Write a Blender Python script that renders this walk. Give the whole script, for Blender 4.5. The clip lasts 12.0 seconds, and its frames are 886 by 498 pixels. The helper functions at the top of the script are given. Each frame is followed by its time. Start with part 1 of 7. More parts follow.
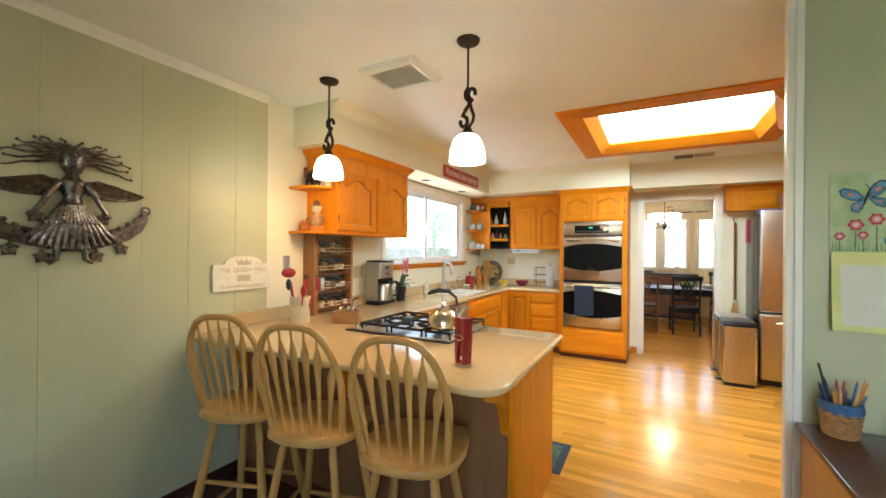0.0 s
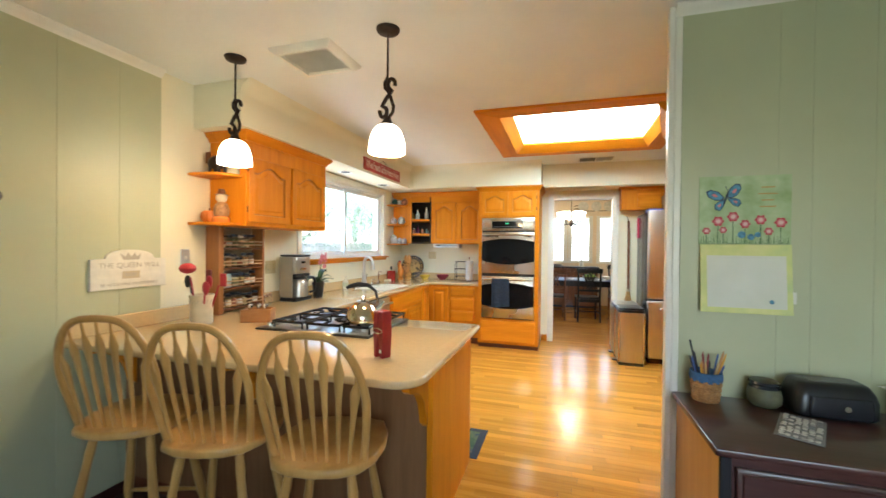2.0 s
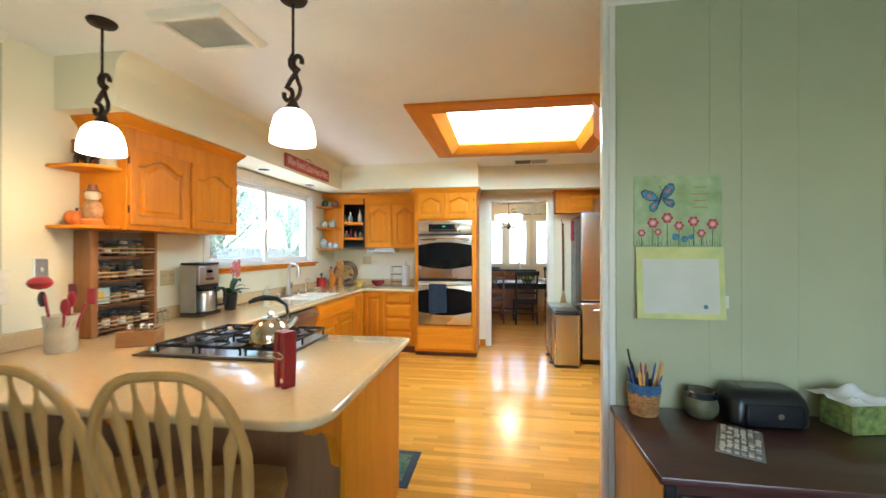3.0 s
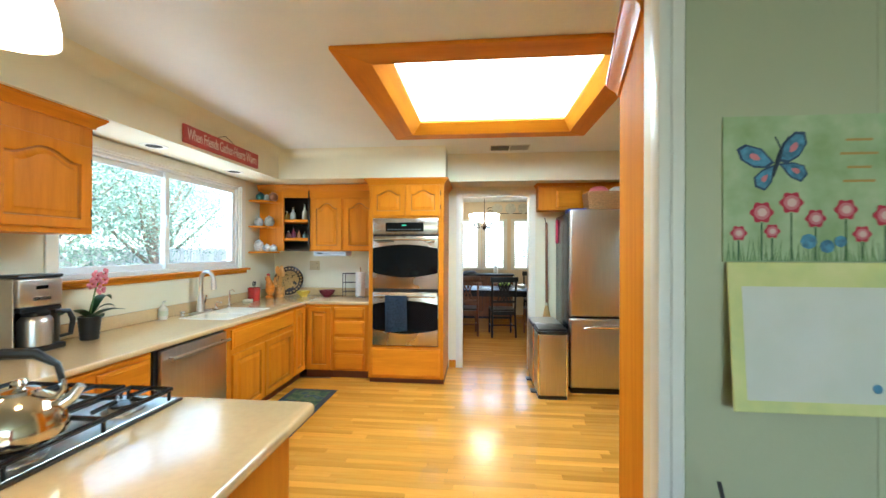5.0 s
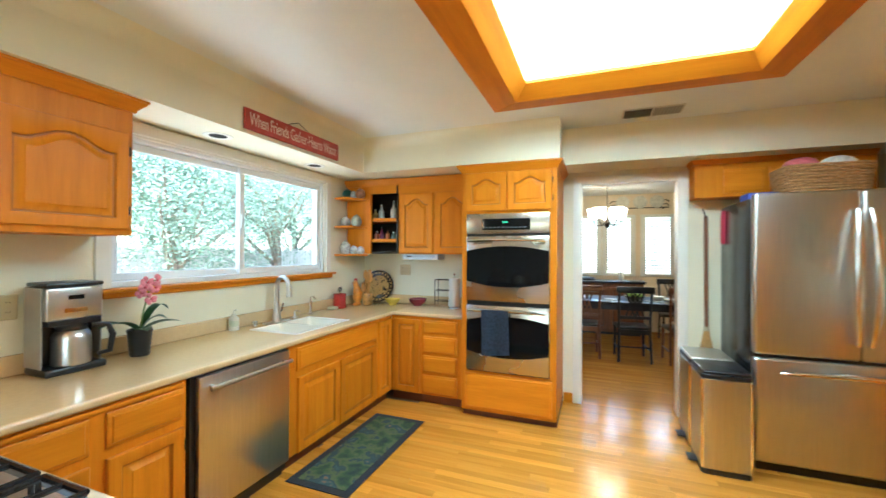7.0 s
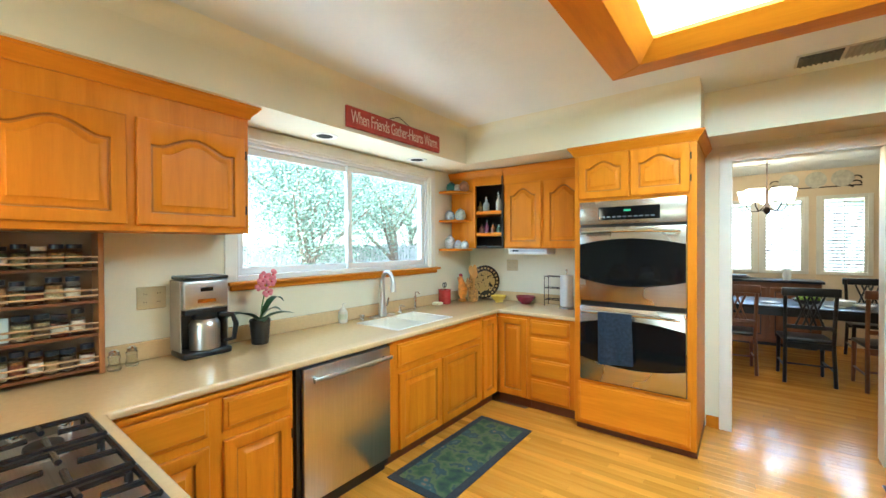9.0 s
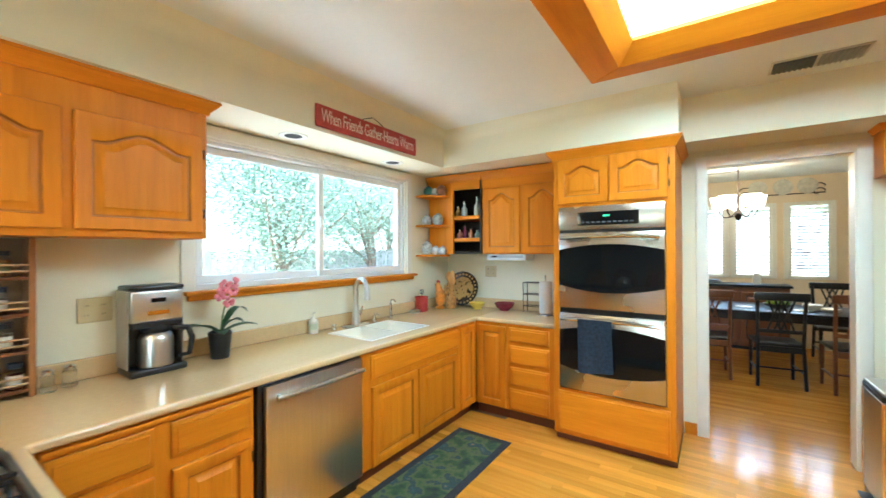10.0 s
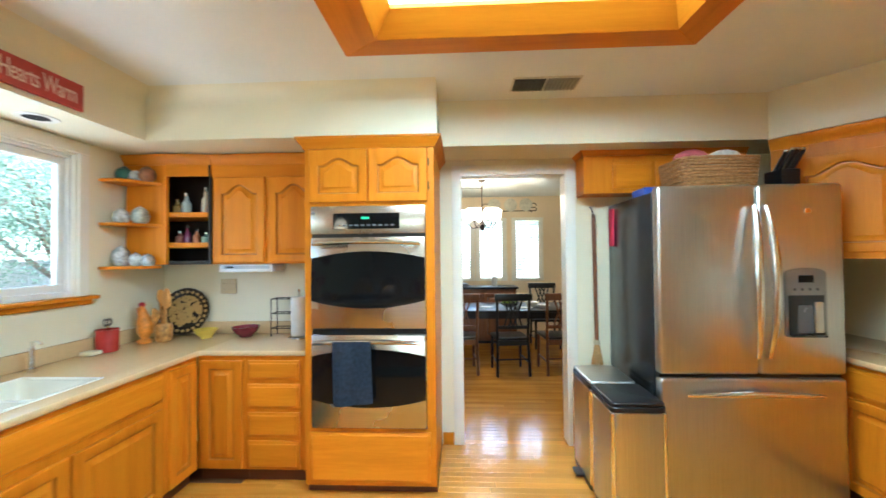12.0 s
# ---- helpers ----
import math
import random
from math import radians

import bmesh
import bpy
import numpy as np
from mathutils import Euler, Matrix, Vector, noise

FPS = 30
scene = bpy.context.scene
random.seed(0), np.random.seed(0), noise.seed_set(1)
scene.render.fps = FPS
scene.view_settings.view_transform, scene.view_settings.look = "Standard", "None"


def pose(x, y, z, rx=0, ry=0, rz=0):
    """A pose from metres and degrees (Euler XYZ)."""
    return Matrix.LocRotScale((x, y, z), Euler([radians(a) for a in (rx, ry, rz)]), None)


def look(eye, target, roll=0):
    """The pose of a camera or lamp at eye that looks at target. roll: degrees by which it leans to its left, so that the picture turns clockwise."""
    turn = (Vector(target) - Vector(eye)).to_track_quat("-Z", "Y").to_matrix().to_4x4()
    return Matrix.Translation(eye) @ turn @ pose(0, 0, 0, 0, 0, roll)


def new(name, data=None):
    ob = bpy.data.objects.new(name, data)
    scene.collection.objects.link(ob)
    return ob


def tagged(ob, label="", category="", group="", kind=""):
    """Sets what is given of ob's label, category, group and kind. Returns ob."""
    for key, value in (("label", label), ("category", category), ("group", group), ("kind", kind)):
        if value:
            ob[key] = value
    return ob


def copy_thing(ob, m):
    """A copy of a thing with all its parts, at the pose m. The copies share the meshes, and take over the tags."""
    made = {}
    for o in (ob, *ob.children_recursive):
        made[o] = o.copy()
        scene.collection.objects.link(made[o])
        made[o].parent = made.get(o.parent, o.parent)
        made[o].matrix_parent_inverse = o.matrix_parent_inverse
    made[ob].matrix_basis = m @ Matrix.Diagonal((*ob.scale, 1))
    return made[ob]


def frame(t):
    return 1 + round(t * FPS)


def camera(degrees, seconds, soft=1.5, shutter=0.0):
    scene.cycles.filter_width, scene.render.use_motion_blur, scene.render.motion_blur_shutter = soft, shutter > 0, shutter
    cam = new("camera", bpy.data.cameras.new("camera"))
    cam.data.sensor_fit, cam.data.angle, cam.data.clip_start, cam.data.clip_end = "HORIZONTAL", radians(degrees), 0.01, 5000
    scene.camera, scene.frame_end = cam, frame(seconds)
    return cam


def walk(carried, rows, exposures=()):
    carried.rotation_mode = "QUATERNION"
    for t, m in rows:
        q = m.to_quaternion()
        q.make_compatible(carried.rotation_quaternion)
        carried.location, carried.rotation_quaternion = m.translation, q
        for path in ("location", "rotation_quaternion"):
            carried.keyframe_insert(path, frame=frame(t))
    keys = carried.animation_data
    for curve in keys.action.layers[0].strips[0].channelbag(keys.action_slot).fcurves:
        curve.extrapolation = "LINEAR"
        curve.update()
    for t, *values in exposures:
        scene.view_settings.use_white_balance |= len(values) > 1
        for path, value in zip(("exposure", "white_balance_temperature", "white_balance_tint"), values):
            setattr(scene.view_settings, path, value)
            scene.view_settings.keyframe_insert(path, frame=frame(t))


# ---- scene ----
cam = camera(96.9, 12.0, shutter=0.4)
PATH = [
    (0, (0.225, 0.241, 1.389), (-0.72, 2.003, 1.39), 0.5),
    (0.5, (0.224, 0.214, 1.384), (-0.642, 2.017, 1.373), 0.5),
    (1, (0.214, 0.199, 1.376), (-0.587, 2.032, 1.356), 0.6),
    (1.5, (0.22, 0.207, 1.365), (-0.498, 2.074, 1.351), 0.6),
    (2, (0.235, 0.253, 1.373), (-0.347, 2.167, 1.356), 0.6),
    (2.5, (0.249, 0.352, 1.373), (-0.158, 2.31, 1.368), 0.3),
    (3, (0.267, 0.511, 1.382), (-0.031, 2.489, 1.384), -0.0),
    (3.5, (0.277, 0.718, 1.392), (0.044, 2.704, 1.393), -0.1),
    (5.5, (0.325, 1.65, 1.417), (0.139, 3.641, 1.426), 0.2),
    (6, (0.29, 1.866, 1.422), (0.013, 3.847, 1.432), 0.3),
    (6.5, (0.279, 2.085, 1.437), (-0.193, 4.029, 1.449), 0.4),
    (7, (0.223, 2.246, 1.432), (-0.497, 4.112, 1.442), 0.3),
    (7.5, (0.223, 2.381, 1.422), (-0.757, 4.124, 1.43), 0.4),
    (9.5, (0.166, 2.501, 1.436), (-1.057, 4.084, 1.414), -0.3),
    (10, (0.141, 2.573, 1.438), (-0.992, 4.221, 1.444), -0.3),
    (10.5, (0.115, 2.701, 1.441), (-0.812, 4.473, 1.454), -0.4),
    (11, (0.083, 2.847, 1.457), (-0.561, 4.74, 1.479), -0.6),
    (11.5, (0.083, 2.985, 1.454), (-0.279, 4.951, 1.49), -0.7),
    (12, (0.101, 3.143, 1.441), (0.01, 5.141, 1.477), -0.6),
]
walk(cam, [(t, look(eye, target, roll)) for t, eye, target, roll in PATH], exposures=[(0, 3.03, 6150, 8), (2, 3.03, 5900, 7), (3.5, 3.07, 5450, 4), (6, 2.97, 5400, 0), (9.5, 3.07, 5320, -2), (12, 3.12, 5250, 0)])

# ---- world, sun, window light ----
world = bpy.data.worlds.new("world")
scene.world = world
world.use_nodes = True
wn = world.node_tree.nodes
sky = wn.new("ShaderNodeTexSky")
sky.sky_type = "NISHITA"
sky.sun_disc = False
sky.sun_elevation = radians(52)
sky.sun_rotation = radians(175)
wn["Background"].inputs["Strength"].default_value = 0.15
world.node_tree.links.new(sky.outputs[0], wn["Background"].inputs["Color"])
sun = new("sun", bpy.data.lights.new("sun", "SUN"))
sun.data.energy, sun.data.angle, sun.data.color = 4.0, radians(0.6), (1.0, 0.95, 0.87)
sun.matrix_world = look((0, 0, 8), (-0.6, 6.0, 0))


def window_light(name, x, y, z, w, h, aim, watts, colour):
    """An added area lamp that stands in for a window's daylight."""
    lamp = new(name, bpy.data.lights.new(name, "AREA"))
    lamp.data.shape, lamp.data.size, lamp.data.size_y = "RECTANGLE", w, h
    lamp.data.energy, lamp.data.color = watts, colour
    lamp.matrix_world = look((x, y, z), (x + aim[0], y + aim[1], z + aim[2]))
    return lamp


DAY = (0.93, 0.97, 1.0)
window_light("back_window_light", 1.4, -2.42, 1.5, 2.4, 1.3, (0.45, 1, 0.12), 2.4, (0.58, 0.86, 1.0))
# these two lamps are added outside, above the openings, for more daylight
window_light("dining_sky_fill", 0.62, 11.3, 3.15, 3.2, 1.5, (0, -1, -0.6), 48, (0.86, 0.95, 1.0))
window_light("kitchen_sky_fill", -2.95, 4.53, 2.78, 1.9, 0.8, (1, 0, -0.55), 2.2, (0.80, 0.93, 1.0))

# ---- materials ----


def base(name, colour, rough=0.5, metal=0.0, coat=0.0):
    m = bpy.data.materials.new(name)
    m.use_nodes = True
    b = m.node_tree.nodes["Principled BSDF"]
    b.inputs["Base Color"].default_value = (*colour, 1)
    b.inputs["Roughness"].default_value = rough
    b.inputs["Metallic"].default_value = metal
    b.inputs["Coat Weight"].default_value = coat
    b.inputs["Coat Roughness"].default_value = 0.12
    return m, m.node_tree.nodes, m.node_tree.links, b


def coords(n, l, scale=(1, 1, 1), world_space=False):
    """Object coordinates, scaled; world_space keeps alike pieces from repeating."""
    mp = n.new("ShaderNodeMapping")
    mp.inputs["Scale"].default_value = scale
    if world_space:
        l.new(n.new("ShaderNodeNewGeometry").outputs["Position"], mp.inputs["Vector"])
    else:
        l.new(n.new("ShaderNodeTexCoord").outputs["Object"], mp.inputs["Vector"])
    return mp.outputs[0]


def ramp(n, l, fac, stops):
    r = n.new("ShaderNodeValToRGB")
    r.color_ramp.elements[0].position, r.color_ramp.elements[0].color = stops[0][0], (*stops[0][1], 1)
    r.color_ramp.elements[1].position, r.color_ramp.elements[1].color = stops[-1][0], (*stops[-1][1], 1)
    for p, c in stops[1:-1]:
        r.color_ramp.elements.new(p).color = (*c, 1)
    l.new(fac, r.inputs[0])
    return r.outputs[0]


def noise_tex(n, l, vec, scale, detail=4, rough=0.55):
    t = n.new("ShaderNodeTexNoise")
    t.inputs["Scale"].default_value, t.inputs["Detail"].default_value, t.inputs["Roughness"].default_value = scale, detail, rough
    l.new(vec, t.inputs["Vector"])
    return t.outputs["Fac"]


def bump(n, l, b, height, strength, distance=0.01):
    bp = n.new("ShaderNodeBump")
    bp.inputs["Strength"].default_value, bp.inputs["Distance"].default_value = strength, distance
    l.new(height, bp.inputs["Height"])
    l.new(bp.outputs[0], b.inputs["Normal"])


def mix(n, l, fac, a, b, kind="MIX"):
    m = n.new("ShaderNodeMix")
    m.data_type, m.blend_type = "RGBA", kind
    for sock, v in ((m.inputs[0], fac), (m.inputs[6], a), (m.inputs[7], b)):
        if isinstance(v, (int, float)):
            sock.default_value = v
        elif isinstance(v, tuple):
            sock.default_value = (*v, 1)
        else:
            l.new(v, sock)
    return m.outputs[2]


def plain(name, colour, rough=0.5, metal=0.0, vary=0.12, scale=6.0, grain=0.08, coat=0.0, spread=90.0):
    """A painted, moulded or metal surface: broad unevenness, fine grain in the relief."""
    m, n, l, b = base(name, colour, rough, metal, coat)
    vec = coords(n, l, world_space=True)
    f = noise_tex(n, l, vec, scale, 5)
    lo = tuple(c * (1 - vary) for c in colour)
    hi = tuple(min(1, c * (1 + vary * 0.6)) for c in colour)
    l.new(ramp(n, l, f, [(0.3, lo), (0.7, hi)]), b.inputs["Base Color"])
    if rough > 0.05:
        mr = n.new("ShaderNodeMapRange")
        mr.inputs[3].default_value, mr.inputs[4].default_value = max(0.02, rough * 0.8), min(1, rough * 1.25)
        l.new(noise_tex(n, l, vec, scale * 2.3, 3), mr.inputs[0])
        l.new(mr.outputs[0], b.inputs["Roughness"])
    if grain:
        bump(n, l, b, noise_tex(n, l, vec, spread, 3), grain, 0.004)
    return m


def wood(name, dark, mid, light, axis, rough=0.36, coat=0.12, fine=1.0, sheen=0.36, vary=0.09):
    """Varnished wood with its grain along an axis (0 x, 1 y, 2 z)."""
    m, n, l, b = base(name, mid, rough, 0, coat)
    sc = [7.0 * fine] * 3
    sc[axis] = 0.55 * fine
    vec = coords(n, l, tuple(sc), world_space=True)
    info = n.new("ShaderNodeObjectInfo")
    add = n.new("ShaderNodeVectorMath")
    add.operation = "MULTIPLY_ADD"
    comb = n.new("ShaderNodeCombineXYZ")
    for i in range(3):
        l.new(info.outputs["Random"], comb.inputs[i])
    l.new(comb.outputs[0], add.inputs[0])
    add.inputs[1].default_value = (31, 17, 23)
    l.new(vec, add.inputs[2])
    f1 = noise_tex(n, l, add.outputs[0], 2.0, 6, 0.6)
    f2 = noise_tex(n, l, add.outputs[0], 11.0, 4, 0.65)
    c1 = ramp(n, l, f1, [(0.22, dark), (0.5, mid), (0.82, light)])
    c2 = ramp(n, l, f2, [(0.32, tuple(c * 0.86 for c in mid)), (0.68, light)])
    col = mix(n, l, 0.25, c1, c2)
    tone = n.new("ShaderNodeMapRange")
    tone.inputs[3].default_value, tone.inputs[4].default_value = 1 - vary * 1.1, 1 + vary * 0.9
    l.new(info.outputs["Random"], tone.inputs[0])
    tn = n.new("ShaderNodeCombineColor")
    for i in range(3):
        l.new(tone.outputs[0], tn.inputs[i])
    l.new(mix(n, l, 1.0, col, tn.outputs[0], "MULTIPLY"), b.inputs["Base Color"])
    bump(n, l, b, f2, 0.06, 0.003)
    b.inputs["Specular IOR Level"].default_value = sheen
    return m


def steel(name, axis, colour=(0.62, 0.60, 0.57), rough=0.3):
    """Brushed stainless steel, brushed along an axis."""
    m, n, l, b = base(name, colour, rough, 1.0)
    sc = [160.0] * 3
    sc[axis] = 2.0
    f = noise_tex(n, l, coords(n, l, tuple(sc), world_space=True), 1.5, 3)
    broad = noise_tex(n, l, coords(n, l, (2.5, 2.5, 2.5), world_space=True), 1.0, 3)
    mr = n.new("ShaderNodeMapRange")
    mr.inputs[3].default_value, mr.inputs[4].default_value = rough * 0.75, rough * 1.3
    l.new(broad, mr.inputs[0])
    l.new(mr.outputs[0], b.inputs["Roughness"])
    l.new(ramp(n, l, f, [(0.3, tuple(c * 0.9 for c in colour)), (0.7, tuple(min(1, c * 1.06) for c in colour))]), b.inputs["Base Color"])
    bump(n, l, b, f, 0.05, 0.002)
    return m


def glow(name, colour, strength):
    m, n, l, b = base(name, colour, 0.4)
    b.inputs["Emission Color"].default_value = (*colour, 1)
    b.inputs["Emission Strength"].default_value = strength
    return m


def glass(name, colour=(1, 1, 1), rough=0.0, thin=True):
    m, n, l, b = base(name, colour, rough)
    b.inputs["Transmission Weight"].default_value = 1.0
    b.inputs["IOR"].default_value = 1.05 if thin else 1.45
    return m


OAK_D, OAK_M, OAK_L = (0.49, 0.140, 0.003), (0.66, 0.216, 0.005), (0.74, 0.275, 0.010)
# darker oak for the door grooves, deepening the panel relief by colour
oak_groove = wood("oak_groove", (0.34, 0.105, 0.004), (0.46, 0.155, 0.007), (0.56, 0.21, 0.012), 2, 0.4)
oak_x, oak_y, oak_z = (wood("honey_oak_" + s, OAK_D, OAK_M, OAK_L, i, 0.42, 0.0, sheen=0.2) for i, s in enumerate("xyz"))
oak_side = wood("honey_oak_side", OAK_D, OAK_M, OAK_L, 2, 0.7, 0.0, fine=0.6, sheen=0.02)
rack_wood = wood("rack_wood", (0.09, 0.03, 0.012), (0.15, 0.055, 0.02), (0.22, 0.085, 0.032), 2, 0.4)
stool_wood = wood("stool_maple", (0.36, 0.18, 0.05), (0.49, 0.27, 0.078), (0.60, 0.36, 0.115), 2, 0.3)
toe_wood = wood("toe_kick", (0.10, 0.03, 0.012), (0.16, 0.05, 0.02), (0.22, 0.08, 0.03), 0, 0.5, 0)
mahogany = wood("dark_mahogany", (0.035, 0.012, 0.010), (0.06, 0.02, 0.016), (0.10, 0.035, 0.026), 0, 0.3, 0.3)
black_wood = wood("black_wood", (0.006, 0.007, 0.008), (0.010, 0.011, 0.013), (0.016, 0.017, 0.02), 2, 0.35, 0.1)
chair_brown = wood("chair_brown", (0.10, 0.035, 0.015), (0.17, 0.06, 0.025), (0.25, 0.10, 0.04), 2, 0.35, 0.2)
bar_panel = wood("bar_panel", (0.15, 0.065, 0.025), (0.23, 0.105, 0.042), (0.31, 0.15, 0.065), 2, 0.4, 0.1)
plank_mat = wood("oak_strip", (0.50, 0.19, 0.020), (0.69, 0.29, 0.034), (0.78, 0.37, 0.055), 0, 0.15, 0.08, vary=0.17)

cream = plain("cream_paint", (0.78, 0.735, 0.555), 0.55, vary=0.05, scale=1.5, grain=0.12)
ceiling_paint = plain("ceiling_paint", (0.78, 0.80, 0.765), 0.45, vary=0.04, scale=2.0, grain=0.5, spread=26)
green = plain("sage_green_paint", (0.475, 0.485, 0.31), 0.4, vary=0.06, scale=2.0, grain=0.1)
white_trim = plain("white_trim", (0.80, 0.78, 0.70), 0.35, vary=0.04, grain=0.05)
vinyl = plain("white_vinyl", (0.82, 0.84, 0.85), 0.3, vary=0.03, grain=0.0)
laminate = plain("almond_laminate", (0.65, 0.465, 0.24), 0.16, vary=0.05, scale=40, grain=0.02, coat=0.5)
sink_white = plain("sink_white", (0.78, 0.74, 0.63), 0.15, vary=0.03, grain=0.0, coat=0.4)
steel_x, steel_y, steel_z = steel("steel_x", 0), steel("steel_y", 1), steel("steel_z", 2)
# tan reflected from the oak is put into the oven's steel colour
steel_oven = steel("oven_steel", 0, (0.52, 0.47, 0.40), 0.27)
satin = plain("satin_steel", (0.80, 0.80, 0.78), 0.2, 1.0, vary=0.05, grain=0)
chrome = plain("chrome", (0.75, 0.74, 0.72), 0.1, 1.0, vary=0.05, grain=0)
iron = plain("bronze_iron", (0.035, 0.022, 0.016), 0.45, 0.6, vary=0.3, scale=30, grain=0.3)
black = plain("black_plastic", (0.012, 0.012, 0.014), 0.3, vary=0.2, grain=0.05)
black_glass = plain("black_glass", (0.006, 0.006, 0.007), 0.05, vary=0.1, grain=0)
black_glass.node_tree.nodes["Principled BSDF"].inputs["Specular IOR Level"].default_value = 0.3
dark_grey = plain("fridge_side_grey", (0.018, 0.020, 0.023), 0.22, vary=0.05, grain=0.0)
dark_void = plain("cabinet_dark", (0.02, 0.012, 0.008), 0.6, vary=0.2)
clear = glass("window_glass")

# ---- mesh helpers ----


def smooth(me, angle=35):
    for p in me.polygons:
        p.use_smooth = True
    me.set_sharp_from_angle(angle=radians(angle))


def part(name, bm, material, parent=None, label="", m=None, second=None):
    """Links a bmesh as one mesh object, under a thing or a part."""
    bmesh.ops.recalc_face_normals(bm, faces=bm.faces)
    me = bpy.data.meshes.new(name)
    bm.to_mesh(me)
    bm.free()
    smooth(me)
    me.materials.append(material)
    if second:
        me.materials.append(second)
    ob = new(name, me)
    ob.parent = parent
    if m is not None:
        ob.matrix_basis = m
    if label:
        ob["label"] = label
    return ob


def thing(name, label, category, m=None, group="", kind=""):
    ob = new(name)
    ob.empty_display_size = 0.1
    if m is not None:
        ob.matrix_basis = m
    return tagged(ob, label, category, group, kind)


def setting(name, bm, material, label, category):
    return tagged(part(name, bm, material), label, category, kind="structure")


def box(x0, x1, y0, y1, z0, z1, bev=0.0, seg=2, bm=None):
    bm = bm or bmesh.new()
    v = [bm.verts.new(p) for p in ((x0, y0, z0), (x1, y0, z0), (x1, y1, z0), (x0, y1, z0), (x0, y0, z1), (x1, y0, z1), (x1, y1, z1), (x0, y1, z1))]
    fs = [bm.faces.new([v[i] for i in f]) for f in ((3, 2, 1, 0), (4, 5, 6, 7), (0, 1, 5, 4), (1, 2, 6, 5), (2, 3, 7, 6), (3, 0, 4, 7))]
    if bev:
        es = {e for f in fs for e in f.edges}
        bmesh.ops.bevel(bm, geom=list(es), offset=bev, segments=seg, profile=0.5, affect="EDGES")
    return bm


def prism(pts, z0, z1, bev=0.0, seg=2, bm=None):
    """A polygon in plan, raised from z0 to z1."""
    bm = bm or bmesh.new()
    lo = [bm.verts.new((x, y, z0)) for x, y in pts]
    hi = [bm.verts.new((x, y, z1)) for x, y in pts]
    fs = [bm.faces.new(lo[::-1]), bm.faces.new(hi)]
    for i in range(len(pts)):
        j = (i + 1) % len(pts)
        fs.append(bm.faces.new((lo[i], lo[j], hi[j], hi[i])))
    if bev:
        bmesh.ops.bevel(bm, geom=list({e for f in fs[:2] for e in f.edges}), offset=bev, segments=seg, profile=0.5, affect="EDGES")
    return bm


def upright(pts, y0, y1, bev=0.0, seg=1, bm=None):
    """A polygon in x and z, as thick as y0 to y1."""
    b = prism(pts, 0, y1 - y0, bev, seg)
    b.transform(Matrix(((1, 0, 0, 0), (0, 0, 1, y0), (0, 1, 0, 0), (0, 0, 0, 1))))
    return join(bm, b) if bm else b


def join(bm, other):
    me = bpy.data.meshes.new("joined")
    other.to_mesh(me)
    other.free()
    bm.from_mesh(me)
    bpy.data.meshes.remove(me)
    return bm


def tube(pts, r, n=10, bm=None, closed=False):
    """A round bar along a line of points; r is one radius or one for each point."""
    bm = bm or bmesh.new()
    pts = [Vector(p) for p in pts]
    rs = r if isinstance(r, (list, tuple)) else [r] * len(pts)
    rings, side = [], None
    for i, p in enumerate(pts):
        a = pts[i - 1] if (i or closed) else p
        b = pts[(i + 1) % len(pts)] if (i + 1 < len(pts) or closed) else p
        d = (b - a).normalized()
        if side is None:
            side = d.orthogonal().normalized()
        side = (side - d * side.dot(d)).normalized()
        up = d.cross(side)
        rings.append([bm.verts.new(p + rs[i] * (math.cos(2 * math.pi * k / n) * side + math.sin(2 * math.pi * k / n) * up)) for k in range(n)])
    m = len(rings)
    for i in range(m if closed else m - 1):
        a, b = rings[i], rings[(i + 1) % m]
        for k in range(n):
            bm.faces.new((a[k], a[(k + 1) % n], b[(k + 1) % n], b[k]))
    if not closed:
        bm.faces.new(rings[0][::-1])
        bm.faces.new(rings[-1])
    return bm


def lathe(profile, n=24, at=(0, 0, 0), bm=None, cap=True):
    """A turned body from (radius, height) pairs."""
    bm = bm or bmesh.new()
    rings = []
    for r, z in profile:
        rings.append([bm.verts.new((at[0] + max(r, 1e-4) * math.cos(2 * math.pi * k / n), at[1] + max(r, 1e-4) * math.sin(2 * math.pi * k / n), at[2] + z)) for k in range(n)])
    for a, b in zip(rings, rings[1:]):
        for k in range(n):
            bm.faces.new((a[k], a[(k + 1) % n], b[(k + 1) % n], b[k]))
    if cap:
        bm.faces.new(rings[0][::-1])
        bm.faces.new(rings[-1])
    return bm


def ball(r, at, sx=1, sy=1, sz=1, seg=14, bm=None):
    bm = bm or bmesh.new()
    bmesh.ops.create_uvsphere(bm, u_segments=seg, v_segments=max(6, seg // 2), radius=r, matrix=Matrix.Translation(at) @ Matrix.Diagonal((sx, sy, sz, 1)))
    return bm


def arc(cx, cy, r, a0, a1, n):
    return [(cx + r * math.cos(radians(a0 + (a1 - a0) * i / n)), cy + r * math.sin(radians(a0 + (a1 - a0) * i / n))) for i in range(n + 1)]


